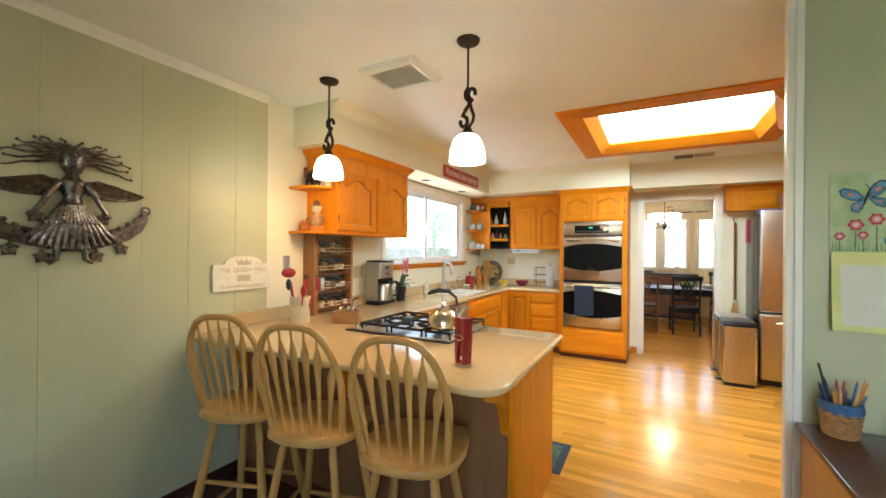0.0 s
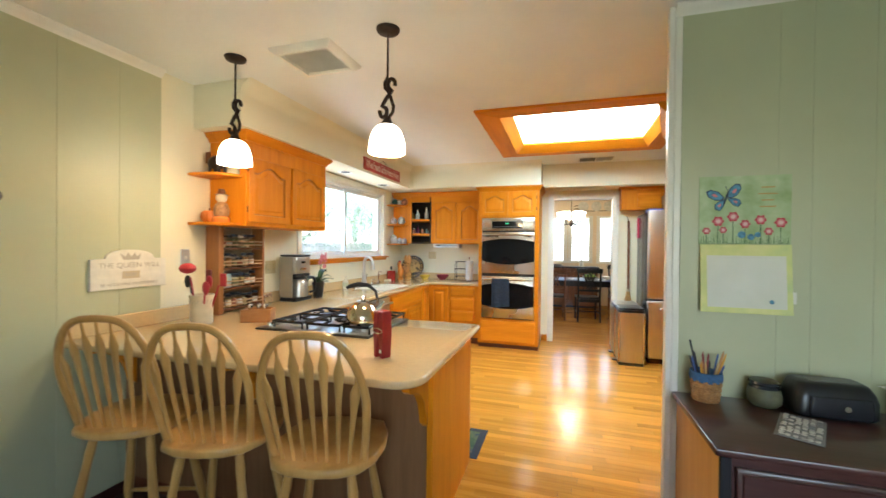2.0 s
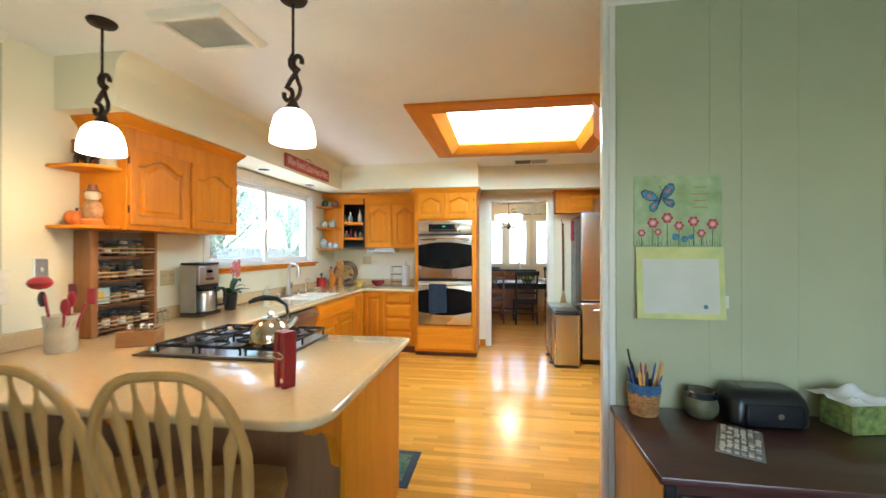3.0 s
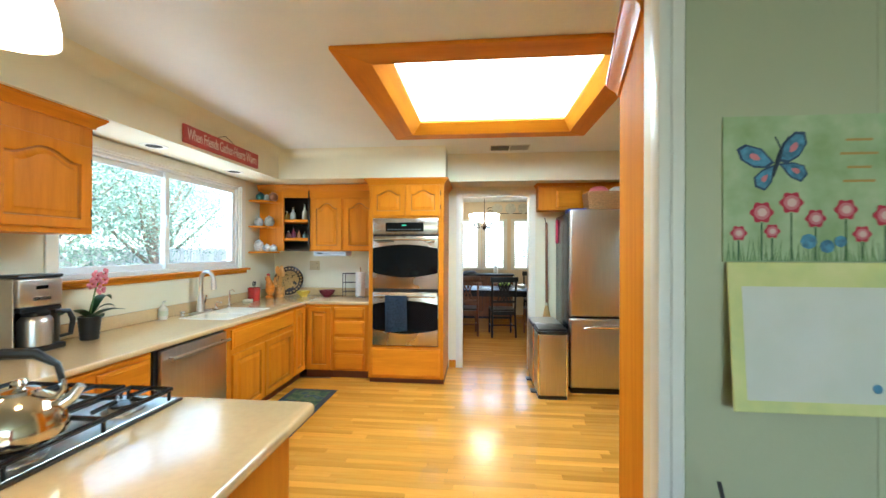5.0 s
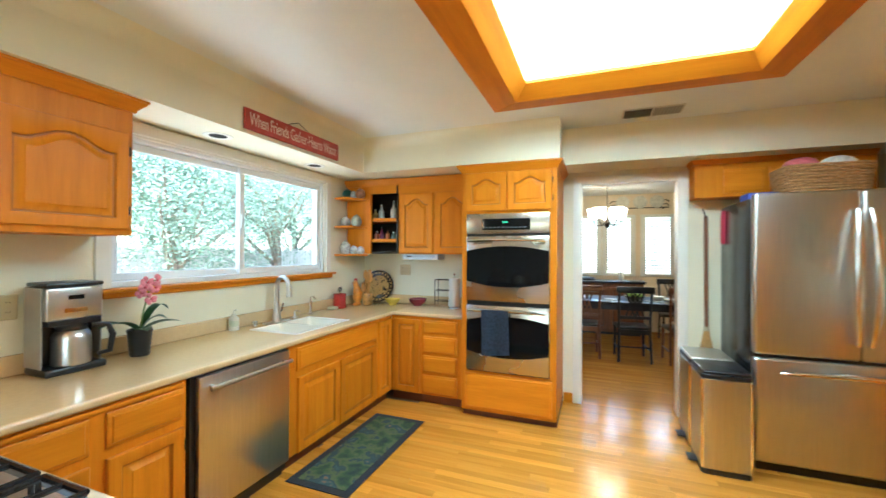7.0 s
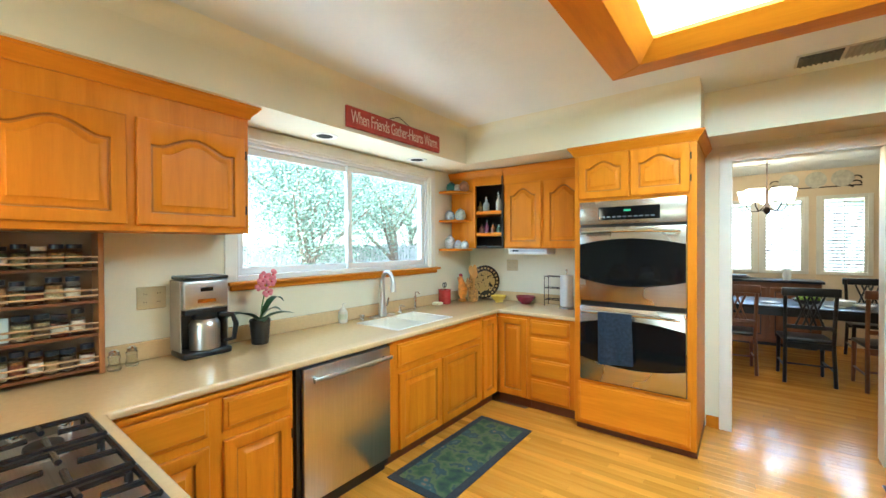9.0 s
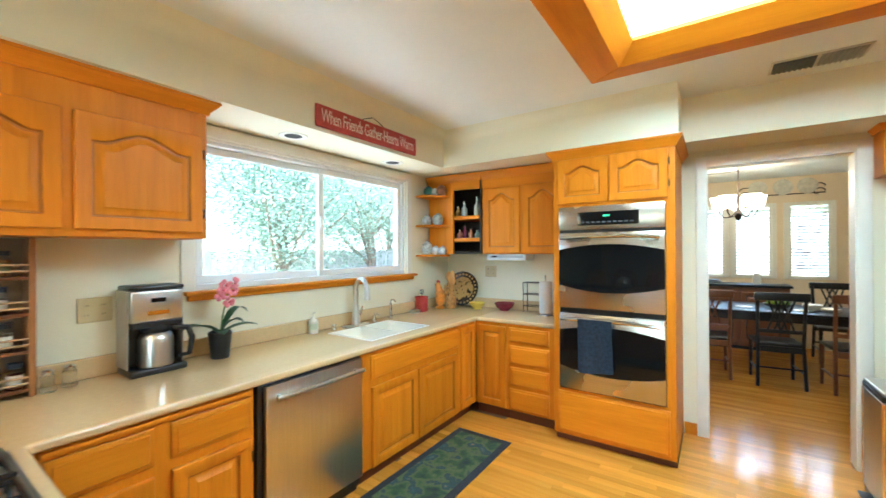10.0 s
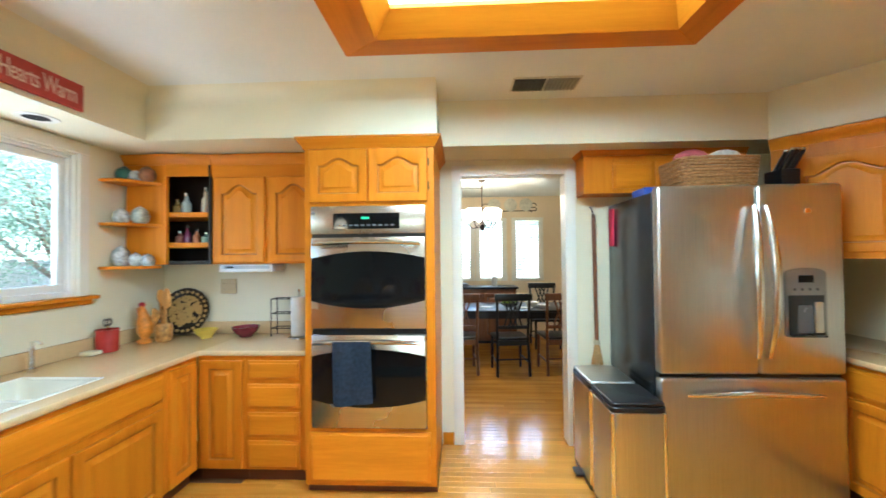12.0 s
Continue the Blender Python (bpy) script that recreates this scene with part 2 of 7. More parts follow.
def panel_door(w, h, arch=0.0, stile=0.055, thick=0.022, n=18):
    """A raised-panel door: lower left at the origin, front towards -y; arch is the rise of its cathedral top."""
    bm = bmesh.new()

    def loop(inset, y, outer=False):
        pts = [(inset, inset), (w - inset, inset)]
        for i in range(n + 1):
            u = 1 - 2 * i / n
            x = w / 2 + u * (w / 2 - inset)
            rise = arch * (math.cos(math.pi / 2 * min(1, abs(u) / 0.8)) ** 1.4 if abs(u) < 0.8 else 0)
            z = h - inset - (0 if outer else arch - rise)
            pts.append((x, z))
        return [bm.verts.new((x, y, z)) for x, z in pts]

    e = 0.004
    loops = [loop(0, thick, True), loop(0, e, True), loop(e, 0, True), loop(stile - 0.008, 0), loop(stile - 0.002, 0.004), loop(stile + 0.002, 0.0165), loop(stile + 0.009, 0.0175), loop(stile + 0.034, 0.007), loop(stile + 0.038, 0.001)]
    for i, (a, b) in enumerate(zip(loops, loops[1:])):
        for k in range(len(a)):
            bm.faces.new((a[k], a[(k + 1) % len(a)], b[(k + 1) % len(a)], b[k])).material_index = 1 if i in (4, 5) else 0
    bm.faces.new(loops[-1])
    bm.faces.new(loops[0][::-1])
    return bm


def drawer_front(w, h, thick=0.02):
    """A slab front with a routed edge, made like the doors."""
    bm = bmesh.new()
    loops = []
    for inset, y in ((0, thick), (0, 0.011), (0.005, 0.007), (0.016, 0.005), (0.020, 0.0)):
        loops.append([bm.verts.new(p) for p in ((inset, y, inset), (w - inset, y, inset), (w - inset, y, h - inset), (inset, y, h - inset))])
    for a, b in zip(loops, loops[1:]):
        for k in range(4):
            bm.faces.new((a[k], a[(k + 1) % 4], b[(k + 1) % 4], b[k]))
    bm.faces.new(loops[-1])
    bm.faces.new(loops[0][::-1])
    return bm


def crown(path, z0, h, proud, bm=None):
    """A crown moulding along a plan line, with its outer side to the right of the line's way."""
    bm = bm or bmesh.new()
    prof = [(0, 0), (0.2, 0.0), (0.25, 0.2), (0.55, 0.45), (0.85, 0.68), (0.9, 0.8), (1, 0.82), (1, 1), (0, 1)]
    pts = [Vector((x, y, 0)) for x, y in path]
    rings = []
    for i, p in enumerate(pts):
        d0 = (p - pts[i - 1]).normalized() if i else (pts[1] - p).normalized()
        d1 = (pts[i + 1] - p).normalized() if i + 1 < len(pts) else d0
        n0, n1 = Vector((d0.y, -d0.x, 0)), Vector((d1.y, -d1.x, 0))
        nn = (n0 + n1).normalized()
        nn = nn / max(0.3, nn.dot(n0))
        rings.append([bm.verts.new(p + nn * proud * a + Vector((0, 0, z0 + h * b))) for a, b in prof])
    for a, b in zip(rings, rings[1:]):
        for k in range(len(prof)):
            bm.faces.new((a[k], a[(k + 1) % len(prof)], b[(k + 1) % len(prof)], b[k]))
    bm.faces.new(rings[0][::-1])
    bm.faces.new(rings[-1])
    return bm


# ---- the setting ----
WX, FY, CZ = -2.27, 6.18, 2.487  # window wall, far wall, ceiling
SOFF = 2.18                      # underside of the soffits
GY = 2.31                        # sage partition, living side

# window wall with its opening
WIN = (3.60, 5.46, 1.215, 2.10)  # y, y, z, z
bm = box(WX - 0.16, WX, -2.6, WIN[0], -0.3, CZ)
box(WX - 0.16, WX, WIN[1], FY + 0.12, 0, CZ, bm=bm)
box(WX - 0.16, WX, WIN[0], WIN[1], 0, WIN[2], bm=bm)
box(WX - 0.16, WX, WIN[0], WIN[1], WIN[3], CZ, bm=bm)
setting("wall_west", bm, cream, "cream painted kitchen wall around a wide window", "wall")

# far wall with the cased opening
DX0, DX1, DZ = 0.10, 0.91, 2.07
bm = box(WX, DX0, FY, FY + 0.12, 0, CZ)
box(DX1, 3.0, FY, FY + 0.12, 0, CZ, bm=bm)
box(DX0, DX1, FY, FY + 0.12, DZ, CZ, bm=bm)
setting("wall_north", bm, cream, "cream painted wall with an open doorway to the dining room", "wall")
setting("wall_east", box(2.9, 3.0, -2.6, FY, -0.3, CZ), cream, "plain cream painted wall behind the cabinets", "wall")

# partition in sage green, its end trimmed in cream
bm = prism([(0.722, GY), (2.9, GY), (2.9, 2.485), (0.742, 2.485)], -0.12, CZ)
setting("wall_partition", bm, cream, "partition wall with a cream end beside the kitchen opening", "wall")
# unseen wall that closes the room, open for the back daylight
bm = box(WX, 0.2, -2.6, -2.5, -0.3, CZ)
box(2.6, 2.9, -2.6, -2.5, -0.3, CZ, bm=bm)
box(0.2, 2.6, -2.6, -2.5, -0.3, 0.8, bm=bm)
box(0.2, 2.6, -2.6, -2.5, 2.15, CZ, bm=bm)
setting("wall_south", bm, cream, "plain cream wall with a wide window", "wall")

# ceiling, open for the skylight
SK = (-0.29, 1.105, 3.60, 4.965)
bm = bmesh.new()
g = 0.022
for x0, x1, y0, y1 in ((WX - 0.16, SK[0] - g, -2.6, FY), (SK[1] + g, 3.0, -2.6, FY), (SK[0] - g, SK[1] + g, -2.6, SK[2] - g), (SK[0] - g, SK[1] + g, SK[3] + g, FY)):
    box(x0, x1, y0, y1, CZ, CZ + 0.1, bm=bm)
setting("ceiling", bm, ceiling_paint, "lightly textured off-white painted ceiling", "ceiling")

# soffits, with softened inner corners
def cove(x0, y0, x1, y1, nx, ny):
    """A plaster cove between a soffit's face and the ceiling."""
    b = bmesh.new()
    r = 0.09
    prof = [(0, 0.0)] + [(r - r * math.cos(radians(a)), r * math.sin(radians(a)) ) for a in (15, 30, 45, 60, 75, 90)]
    pa = [(d, -r + h) for d, h in prof] + [(-0.005, 0.0)]
    rings = []
    for x, y in ((x0, y0), (x1, y1)):
        rings.append([b.verts.new((x + nx * d, y + ny * d, CZ - 0.001 + h)) for d, h in pa])
    for k in range(len(pa)):
        b.faces.new((rings[0][k], rings[0][(k + 1) % len(pa)], rings[1][(k + 1) % len(pa)], rings[1][k]))
    b.faces.new(rings[0][::-1])
    b.faces.new(rings[1])
    return b


SX, SY = -1.86, 5.50
bm = prism([(WX, 2.40), (SX, 2.40), (SX, SY), (-0.036, SY), (-0.036, 5.78), (2.11, 5.78), (2.52, 5.25), (2.52, 2.43), (2.9, 2.43), (2.9, FY), (WX, FY)], SOFF, CZ, 0.0)
join(bm, cove(SX, 2.40, SX, SY, 1, 0))
join(bm, cove(SX, SY, -0.036, SY, 0, -1))
setting("soffit", bm, cream, "cream plaster soffit above the wall cabinets", "soffit")

# dining room shell
bm = box(-2.2, -2.1, FY + 0.12, 10.3, 0, CZ)
box(2.6, 2.7, FY + 0.12, 10.3, 0, CZ, bm=bm)
DW = [(-0.28, 0.30), (0.41, 0.87), (1.05, 1.51)]
DWZ = (1.04, 2.06)
xs = [-2.1] + [v for p in DW for v in p] + [2.6]
for i in range(0, len(xs), 2):
    box(xs[i], xs[i + 1], 10.18, 10.3, 0, CZ, bm=bm)
for a, b_ in DW:
    box(a, b_, 10.18, 10.3, 0, DWZ[0], bm=bm)
    box(a, b_, 10.18, 10.3, DWZ[1], CZ, bm=bm)
dining_paint = plain("dining_tan_paint", (0.78, 0.64, 0.44), 0.55, vary=0.05, scale=1.5)
setting("dining_walls", bm, dining_paint, "warm tan painted walls of the dining room", "wall")
setting("dining_ceiling", box(-2.2, 2.7, FY + 0.12, 10.3, CZ, CZ + 0.1), ceiling_paint, "off-white dining room ceiling", "ceiling")

# floors
floor_grout = plain("subfloor", (0.16, 0.07, 0.025), 0.6)
setting("floor", box(WX, 2.9, 2.2, 10.3, -0.3, -0.004), floor_grout, "honey oak strip floor, glossy varnish", "floor")
living_floor = setting("floor_living", box(WX, 2.9, -2.6, 2.198, -0.3, -0.12), wood("living_floor", (0.045, 0.016, 0.012), (0.075, 0.027, 0.018), (0.11, 0.042, 0.026), 0, 0.4), "dark red-brown floor of the sitting side", "floor")

# trim
bm = crown([(WX, 2.165), (WX, -2.5)][::-1], CZ - 0.05, 0.05, 0.04)
setting("trim_crown_west", bm, white_trim, "cream crown moulding along the sage wall", "trim")
bm = crown([(0.72, GY), (2.9, GY)], CZ - 0.05, 0.05, 0.04)
setting("trim_crown_partition", bm, white_trim, "cream crown moulding above the sage partition", "trim")
bm = box(0.697, 0.722, GY - 0.014, GY + 0.03, -0.12, CZ - 0.002, 0.004)
box(0.7225, 0.752, GY - 0.014, GY - 0.0005, -0.12, CZ - 0.052, 0.004, 1, bm=bm)
setting("trim_corner", bm, white_trim, "cream corner bead at the partition's end", "trim")
for i, (x0, x1, z0, z1) in enumerate(((DX0 - 0.065, DX0, 0, DZ + 0.065), (DX1, DX1 + 0.065, 0, DZ + 0.065), (DX0, DX1, DZ, DZ + 0.065))):
    setting("trim_door_casing", box(x0, x1, FY - 0.018, FY, z0, z1, 0.004), white_trim, "painted door casing", "trim")
for x0, x1 in ((DX0 - 0.001, DX0 + 0.012), (DX1 - 0.012, DX1 + 0.001)):
    setting("trim_door_jamb", box(x0, x1, FY - 0.014, FY + 0.13, 0.001, DZ), white_trim, "painted door jamb", "trim")
setting("trim_door_head", box(DX0 + 0.012, DX1 - 0.012, FY - 0.014, FY + 0.13, DZ - 0.012, DZ + 0.001), white_trim, "painted door head", "trim")
setting("baseboard_door", box(-0.05, DX0 - 0.066, FY - 0.014, FY, 0, 0.09, 0.003), oak_x, "oak baseboard beside the doorway", "baseboard")

# ---- kitchen window ----
win = thing("window_1", "white vinyl sliding window over the sink", "window", kind="structure")
gx = -2.33
y0, y1, z0, z1 = WIN
bm = bmesh.new()
for a in ((y0, y1, z0, z0 + 0.035), (y0, y1, z1 - 0.035, z1), (y0, y0 + 0.035, z0 + 0.035, z1 - 0.035), (y1 - 0.035, y1, z0 + 0.035, z1 - 0.035)):
    box(gx - 0.06, gx + 0.04, a[0], a[1], a[2], a[3], 0.004, 1, bm=bm)
part("window_frame", bm, vinyl, win)
ym = 4.515
for s, (a, b_, dx) in enumerate(((y0 + 0.035, ym + 0.03, -0.025), (ym - 0.03, y1 - 0.035, 0.005))):
    sash = bmesh.new()
    t = 0.045
    for q in ((a, b_, z0 + 0.035, z0 + 0.035 + t), (a, b_, z1 - 0.035 - t, z1 - 0.035), (a, a + t, z0 + 0.035 + t, z1 - 0.035 - t), (b_ - t, b_, z0 + 0.035 + t, z1 - 0.035 - t)):
        box(gx + dx - 0.012, gx + dx + 0.018, q[0], q[1], q[2], q[3], 0.004, 1, bm=sash)
    so = part("sash", sash, vinyl, win)
    pane = part("pane", box(gx + dx, gx + dx + 0.004, a + t, b_ - t, z0 + 0.035 + t, z1 - 0.035 - t), clear, so, "clear glass")
    pane.visible_shadow = False
part("latch", box(gx + 0.024, gx + 0.038, ym - 0.026, ym - 0.008, 1.60, 1.70, 0.004), vinyl, win)
for q in ((y0 - 0.07, y1 + 0.07, z1, z1 + 0.07), (y0 - 0.07, y0, z0, z1), (y1, y1 + 0.07, z0, z1)):
    part("casing", box(WX, WX + 0.018, q[0], q[1], q[2], q[3], 0.004, 1), white_trim, win)
for q in ((y0, y1, z1 - 0.012, z1), (y0, y0 + 0.012, z0, z1 - 0.012), (y1 - 0.012, y1, z0, z1 - 0.012)):
    part("reveal", box(gx + 0.04, WX + 0.002, q[0], q[1], q[2], q[3]), white_trim, win)
bm = box(gx + 0.04, WX + 0.055, y0 - 0.06, y1 + 0.11, z0 - 0.022, z0, 0.006, 2)
box(WX, WX + 0.025, y0 - 0.04, y1 + 0.09, z0 - 0.055, z0 - 0.022, 0.006, 1, bm=bm)
part("window_sill", bm, oak_y, win, "honey oak sill")

# ---- skylight ----
sk = thing("skylight", "square skylight panel framed in honey oak", "skylight", kind="structure")
OUT = (-0.475, 1.265, 3.415, 5.11)
for n_, mat_, pts in (("trim_board", oak_x, [(OUT[0], OUT[2]), (OUT[1], OUT[2]), (SK[1], SK[2]), (SK[0], SK[2])]),
                      ("trim_board", oak_y, [(OUT[1], OUT[2]), (OUT[1], OUT[3]), (SK[1], SK[3]), (SK[1], SK[2])]),
                      ("trim_board", oak_x, [(OUT[1], OUT[3]), (OUT[0], OUT[3]), (SK[0], SK[3]), (SK[1], SK[3])]),
                      ("trim_board", oak_y, [(OUT[0], OUT[3]), (OUT[0], OUT[2]), (SK[0], SK[2]), (SK[0], SK[3])])):
    part(n_, prism(pts, CZ - 0.022, CZ, 0.003, 1), mat_, sk)
PN = (-0.20, 1.03, 3.69, 4.845)
c4 = [(SK[0], SK[2]), (SK[1], SK[2]), (SK[1], SK[3]), (SK[0], SK[3])]
p4 = [(PN[0], PN[2]), (PN[1], PN[2]), (PN[1], PN[3]), (PN[0], PN[3])]
for k in range(4):
    j = (k + 1) % 4
    bm = bmesh.new()
    lo = [bm.verts.new((*c4[k], CZ - 0.021)), bm.verts.new((*c4[j], CZ - 0.021)), bm.verts.new((*p4[j], CZ + 0.05)), bm.verts.new((*p4[k], CZ + 0.05))]
    hi = [bm.verts.new(v.co + Vector((0, 0, 0.02))) for v in lo]
    bm.faces.new(lo)
    bm.faces.new(hi[::-1])
    for i in range(4):
        bm.faces.new((lo[i], lo[(i + 1) % 4], hi[(i + 1) % 4], hi[i]))
    part("sloped_side", bm, oak_y if k % 2 else oak_x, sk)
part("diffuser", box(PN[0] - 0.01, PN[1] + 0.01, PN[2] - 0.01, PN[3] + 0.01, CZ + 0.072, CZ + 0.082), glow("skylight_diffuser", (0.80, 0.98, 1.0), 2.5), sk, "bright milky diffuser")

# ---- cabinets ----
WEST, NORTH = 90, 0   # turns of fronts that face +x and -y


def cabinet(name, label, x, y, z, turn, w, h, d, fronts, grain=oak_z, group="kitchen cabinets", toe=0.0, body_h=None):
    """A cabinet: its front's lower left at (x, y, z); fronts are (kind, x0, x1, z0, z1, arch, hinge side)."""
    c = thing(name, label, "cabinet", pose(x, y, z, 0, 0, turn), group)
    part("body", box(0, w, 0, d, toe, body_h or h, 0.002, 1), grain, c)
    if body_h:
        part("face_rail", box(0, w, 0, 0.03, body_h, h), grain, c)
    if toe:
        part("toe_kick", box(0, w, 0.05, d, 0, toe - 0.001), toe_wood, c, "dark brown toe kick")
    for k, x0, x1, z0, z1, arch_, hinge in fronts:
        if k == "door":
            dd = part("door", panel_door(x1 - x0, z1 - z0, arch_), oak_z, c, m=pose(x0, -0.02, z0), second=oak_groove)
        else:
            dd = part("drawer", drawer_front(x1 - x0, z1 - z0), oak_y if turn else oak_x, c, m=pose(x0, -0.02, z0))
        if hinge:
            hx = (x1 - x0) + 0.006 if hinge == "r" else -0.006
            for hz in (0.07, (z1 - z0) - 0.11):
                part("hinge", tube([(hx, 0.008, hz), (hx, 0.008, hz + 0.045)], 0.005, 6), iron, dd, "dark iron hinge")
    return c


# wall cabinet beside the window
c = cabinet("wall_cabinet", "honey oak wall cabinet with two arched doors and open end shelves", -1.94, 2.537, 1.50, WEST, 0.983, 0.63, 0.33,
            [("door", 0.010, 0.452, 0.03, 0.502, 0.055, "l"), ("door", 0.487, 0.958, 0.03, 0.502, 0.055, "r")])
part("crown", crown([(0, 0.33), (0, 0), (0.983, 0), (0.983, 0.33)], 0.615, 0.065, 0.05), oak_y, c)
for z in (0.0, 0.345):
    pts = [(0.0, 0.33), (0.0, 0.03)] + [(-0.03 - 0.15 * math.sin(radians(a)), 0.03 + 0.15 * (1 - math.cos(radians(a)))) for a in range(0, 91, 15)] + [(-0.18, 0.33)]
    part("end_shelf", prism(pts, z, z + 0.02, 0.004, 1), oak_y, c)

# base run under the window
CT = 0.815  # underside of the worktop
c = cabinet("base_cabinet", "honey oak base cabinet with two drawers and two doors", -1.61, 2.86, 0, WEST, 0.71, CT, 0.655,
            [("drawer", 0.02, 0.317, 0.628, 0.772, 0, ""), ("drawer", 0.375, 0.692, 0.628, 0.772, 0, ""), ("door", 0.02, 0.317, 0.105, 0.588, 0, ""), ("door", 0.375, 0.692, 0.105, 0.588, 0, "r")], toe=0.09)
part("pull_out_board", box(0.01, 0.69, -0.014, -0.0005, 0.783, 0.803, 0.004, 2), oak_y, c)
cabinet("sink_cabinet", "honey oak sink cabinet with a false front and two doors", -1.61, 4.237, 0, WEST, 1.098, CT, 0.655,
        [("drawer", 0.080, 1.082, 0.632, 0.785, 0, ""), ("door", 0.088, 0.540, 0.095, 0.590, 0, ""), ("door", 0.552, 1.070, 0.095, 0.590, 0, "")], toe=0.09, body_h=0.66)
cabinet("corner_cabinet", "honey oak corner cabinet with a narrow door", -1.61, 5.337, 0, WEST, 0.28, CT, 0.655,
        [("door", 0.025, 0.255, 0.10, 0.785, 0, "")], toe=0.09)
cabinet("base_cabinet", "honey oak base cabinet with one narrow door", -1.608, 5.62, 0, NORTH, 0.312, CT, 0.55,
        [("door", 0.03, 0.30, 0.10, 0.785, 0, "")], toe=0.09)
cabinet("drawer_cabinet", "honey oak cabinet with a stack of four drawers", -1.294, 5.62, 0, NORTH, 0.434, CT, 0.55,
        [("drawer", 0.02, 0.36, 0.66, 0.785, 0, ""), ("drawer", 0.02, 0.36, 0.48, 0.635, 0, ""), ("drawer", 0.02, 0.36, 0.30, 0.455, 0, ""), ("drawer", 0.02, 0.36, 0.10, 0.275, 0, "")], toe=0.09)

# tall oven cabinet
c = cabinet("oven_cabinet", "tall honey oak oven cabinet with arched doors and a drawer", -0.857, 5.513, 0, NORTH, 0.80, 2.13, 0.655,
            [("door", 0.035, 0.392, 1.775, 2.10, 0.045, ""), ("door", 0.402, 0.76, 1.775, 2.10, 0.045, "r"), ("drawer", 0.03, 0.765, 0.085, 0.385, 0, "")], toe=0.06)
part("crown", crown([(0, 0.3), (0, 0), (0.80, 0), (0.80, 0.655)], 2.105, 0.07, 0.045), oak_x, c)

# wall cabinets in the far corner
c = cabinet("wall_cabinet", "honey oak wall cabinet with two arched doors", -1.655, 5.84, 1.40, NORTH, 0.797, 0.70, 0.335,
            [("door", 0.025, 0.385, 0.012, 0.61, 0.06, ""), ("door", 0.415, 0.77, 0.012, 0.61, 0.06, "")])
part("crown", crown([(0, 0), (0.797, 0)], 0.70, 0.07, 0.04), oak_x, c)
part("face_rail", box(0, 0.797, -0.004, 0.0, 0.615, 0.70), oak_x, c)

# corner cabinet, set at an angle, open with two shelves, and its side shelves by the window
c = thing("corner_shelf", "honey oak open corner shelf with a dark inside", "shelf", group="kitchen cabinets")
ax, ay, bx, by = -1.96, 5.80, -1.66, 5.84
# inside faces are coloured dark, unlike the oak fronts
part("back", prism([(-1.655, 6.16), (-1.655, 6.175), (-2.265, 6.175), (-2.265, 5.86), (-2.25, 5.86), (-2.25, 6.16)], 1.40, 2.10), dark_void, c, "dark inside back")
part("side", prism([(-2.25, 5.80), (-1.96, 5.80), (-1.96, 5.815), (-2.25, 5.815)], 1.40, 2.10), oak_z, c)
part("stile", prism([(-1.975, 5.79), (-1.955, 5.79), (-1.955, 5.82), (-1.975, 5.82)], 1.40, 2.10, 0.003, 1), oak_z, c)
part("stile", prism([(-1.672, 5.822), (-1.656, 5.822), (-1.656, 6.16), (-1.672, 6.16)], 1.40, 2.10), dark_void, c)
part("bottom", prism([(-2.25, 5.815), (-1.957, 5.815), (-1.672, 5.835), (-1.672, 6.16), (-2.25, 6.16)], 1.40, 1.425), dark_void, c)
part("top_rail", prism([(-1.957, 5.79), (-1.655, 5.825), (-1.655, 5.845), (-1.957, 5.815)], 2.02, 2.10), oak_x, c)
for z in (1.52, 1.735):
    part("shelf", prism([(-2.24, 5.82), (-1.955, 5.82), (-1.674, 5.84), (-1.674, 6.155), (-2.24, 6.155)], z, z + 0.035, 0.004, 1), oak_x, c)
part("top", prism([(-2.265, 5.79), (-1.955, 5.79), (-1.655, 5.83), (-1.655, 6.17), (-2.265, 6.17)], 2.10, 2.12), oak_x, c)
part("crown", crown([(-2.265, 5.80), (-1.957, 5.795), (-1.657, 5.83)], 2.10, 0.07, 0.035), oak_x, c)
for z in (1.375, 1.665, 1.955):
    part("side_shelf", prism([(-2.265, 5.798), (-2.265, 5.60)] + [(-2.19 + 0.12 * math.sin(radians(a)) , 5.60 + 0.12 * (1 - math.cos(radians(a)))) for a in range(0, 91, 15)] + [(-1.99, 5.798)], z, z + 0.02, 0.004, 1), oak_x, c)

# ---- worktop, in one piece round the corner and along the peninsula ----
PEN = (-0.28, 1.63, 2.84)
bm = bmesh.new()
xs = [-2.268, -2.10, -1.70, -1.58, -0.86, PEN[0]]
ys = [PEN[1], PEN[2], 4.42, 5.02, 5.594, 6.178]
grid = {}


def gv(i, j):
    if (i, j) not in grid:
        grid[i, j] = bm.verts.new((xs[i], ys[j], 0.815))
    return grid[i, j]


for i in range(5):
    for j in range(5):
        inside = (j == 0) or (i <= 2 and j < 4) or (j == 4 and i <= 3)
        hole = j == 2 and i == 1
        if inside and not hole:
            bm.faces.new((gv(i, j), gv(i + 1, j), gv(i + 1, j + 1), gv(i, j + 1)))
res = bmesh.ops.extrude_face_region(bm, geom=list(bm.faces))
for v in [g for g in res["geom"] if isinstance(g, bmesh.types.BMVert)]:
    v.co.z = 0.85
bmesh.ops.recalc_face_normals(bm, faces=bm.faces)


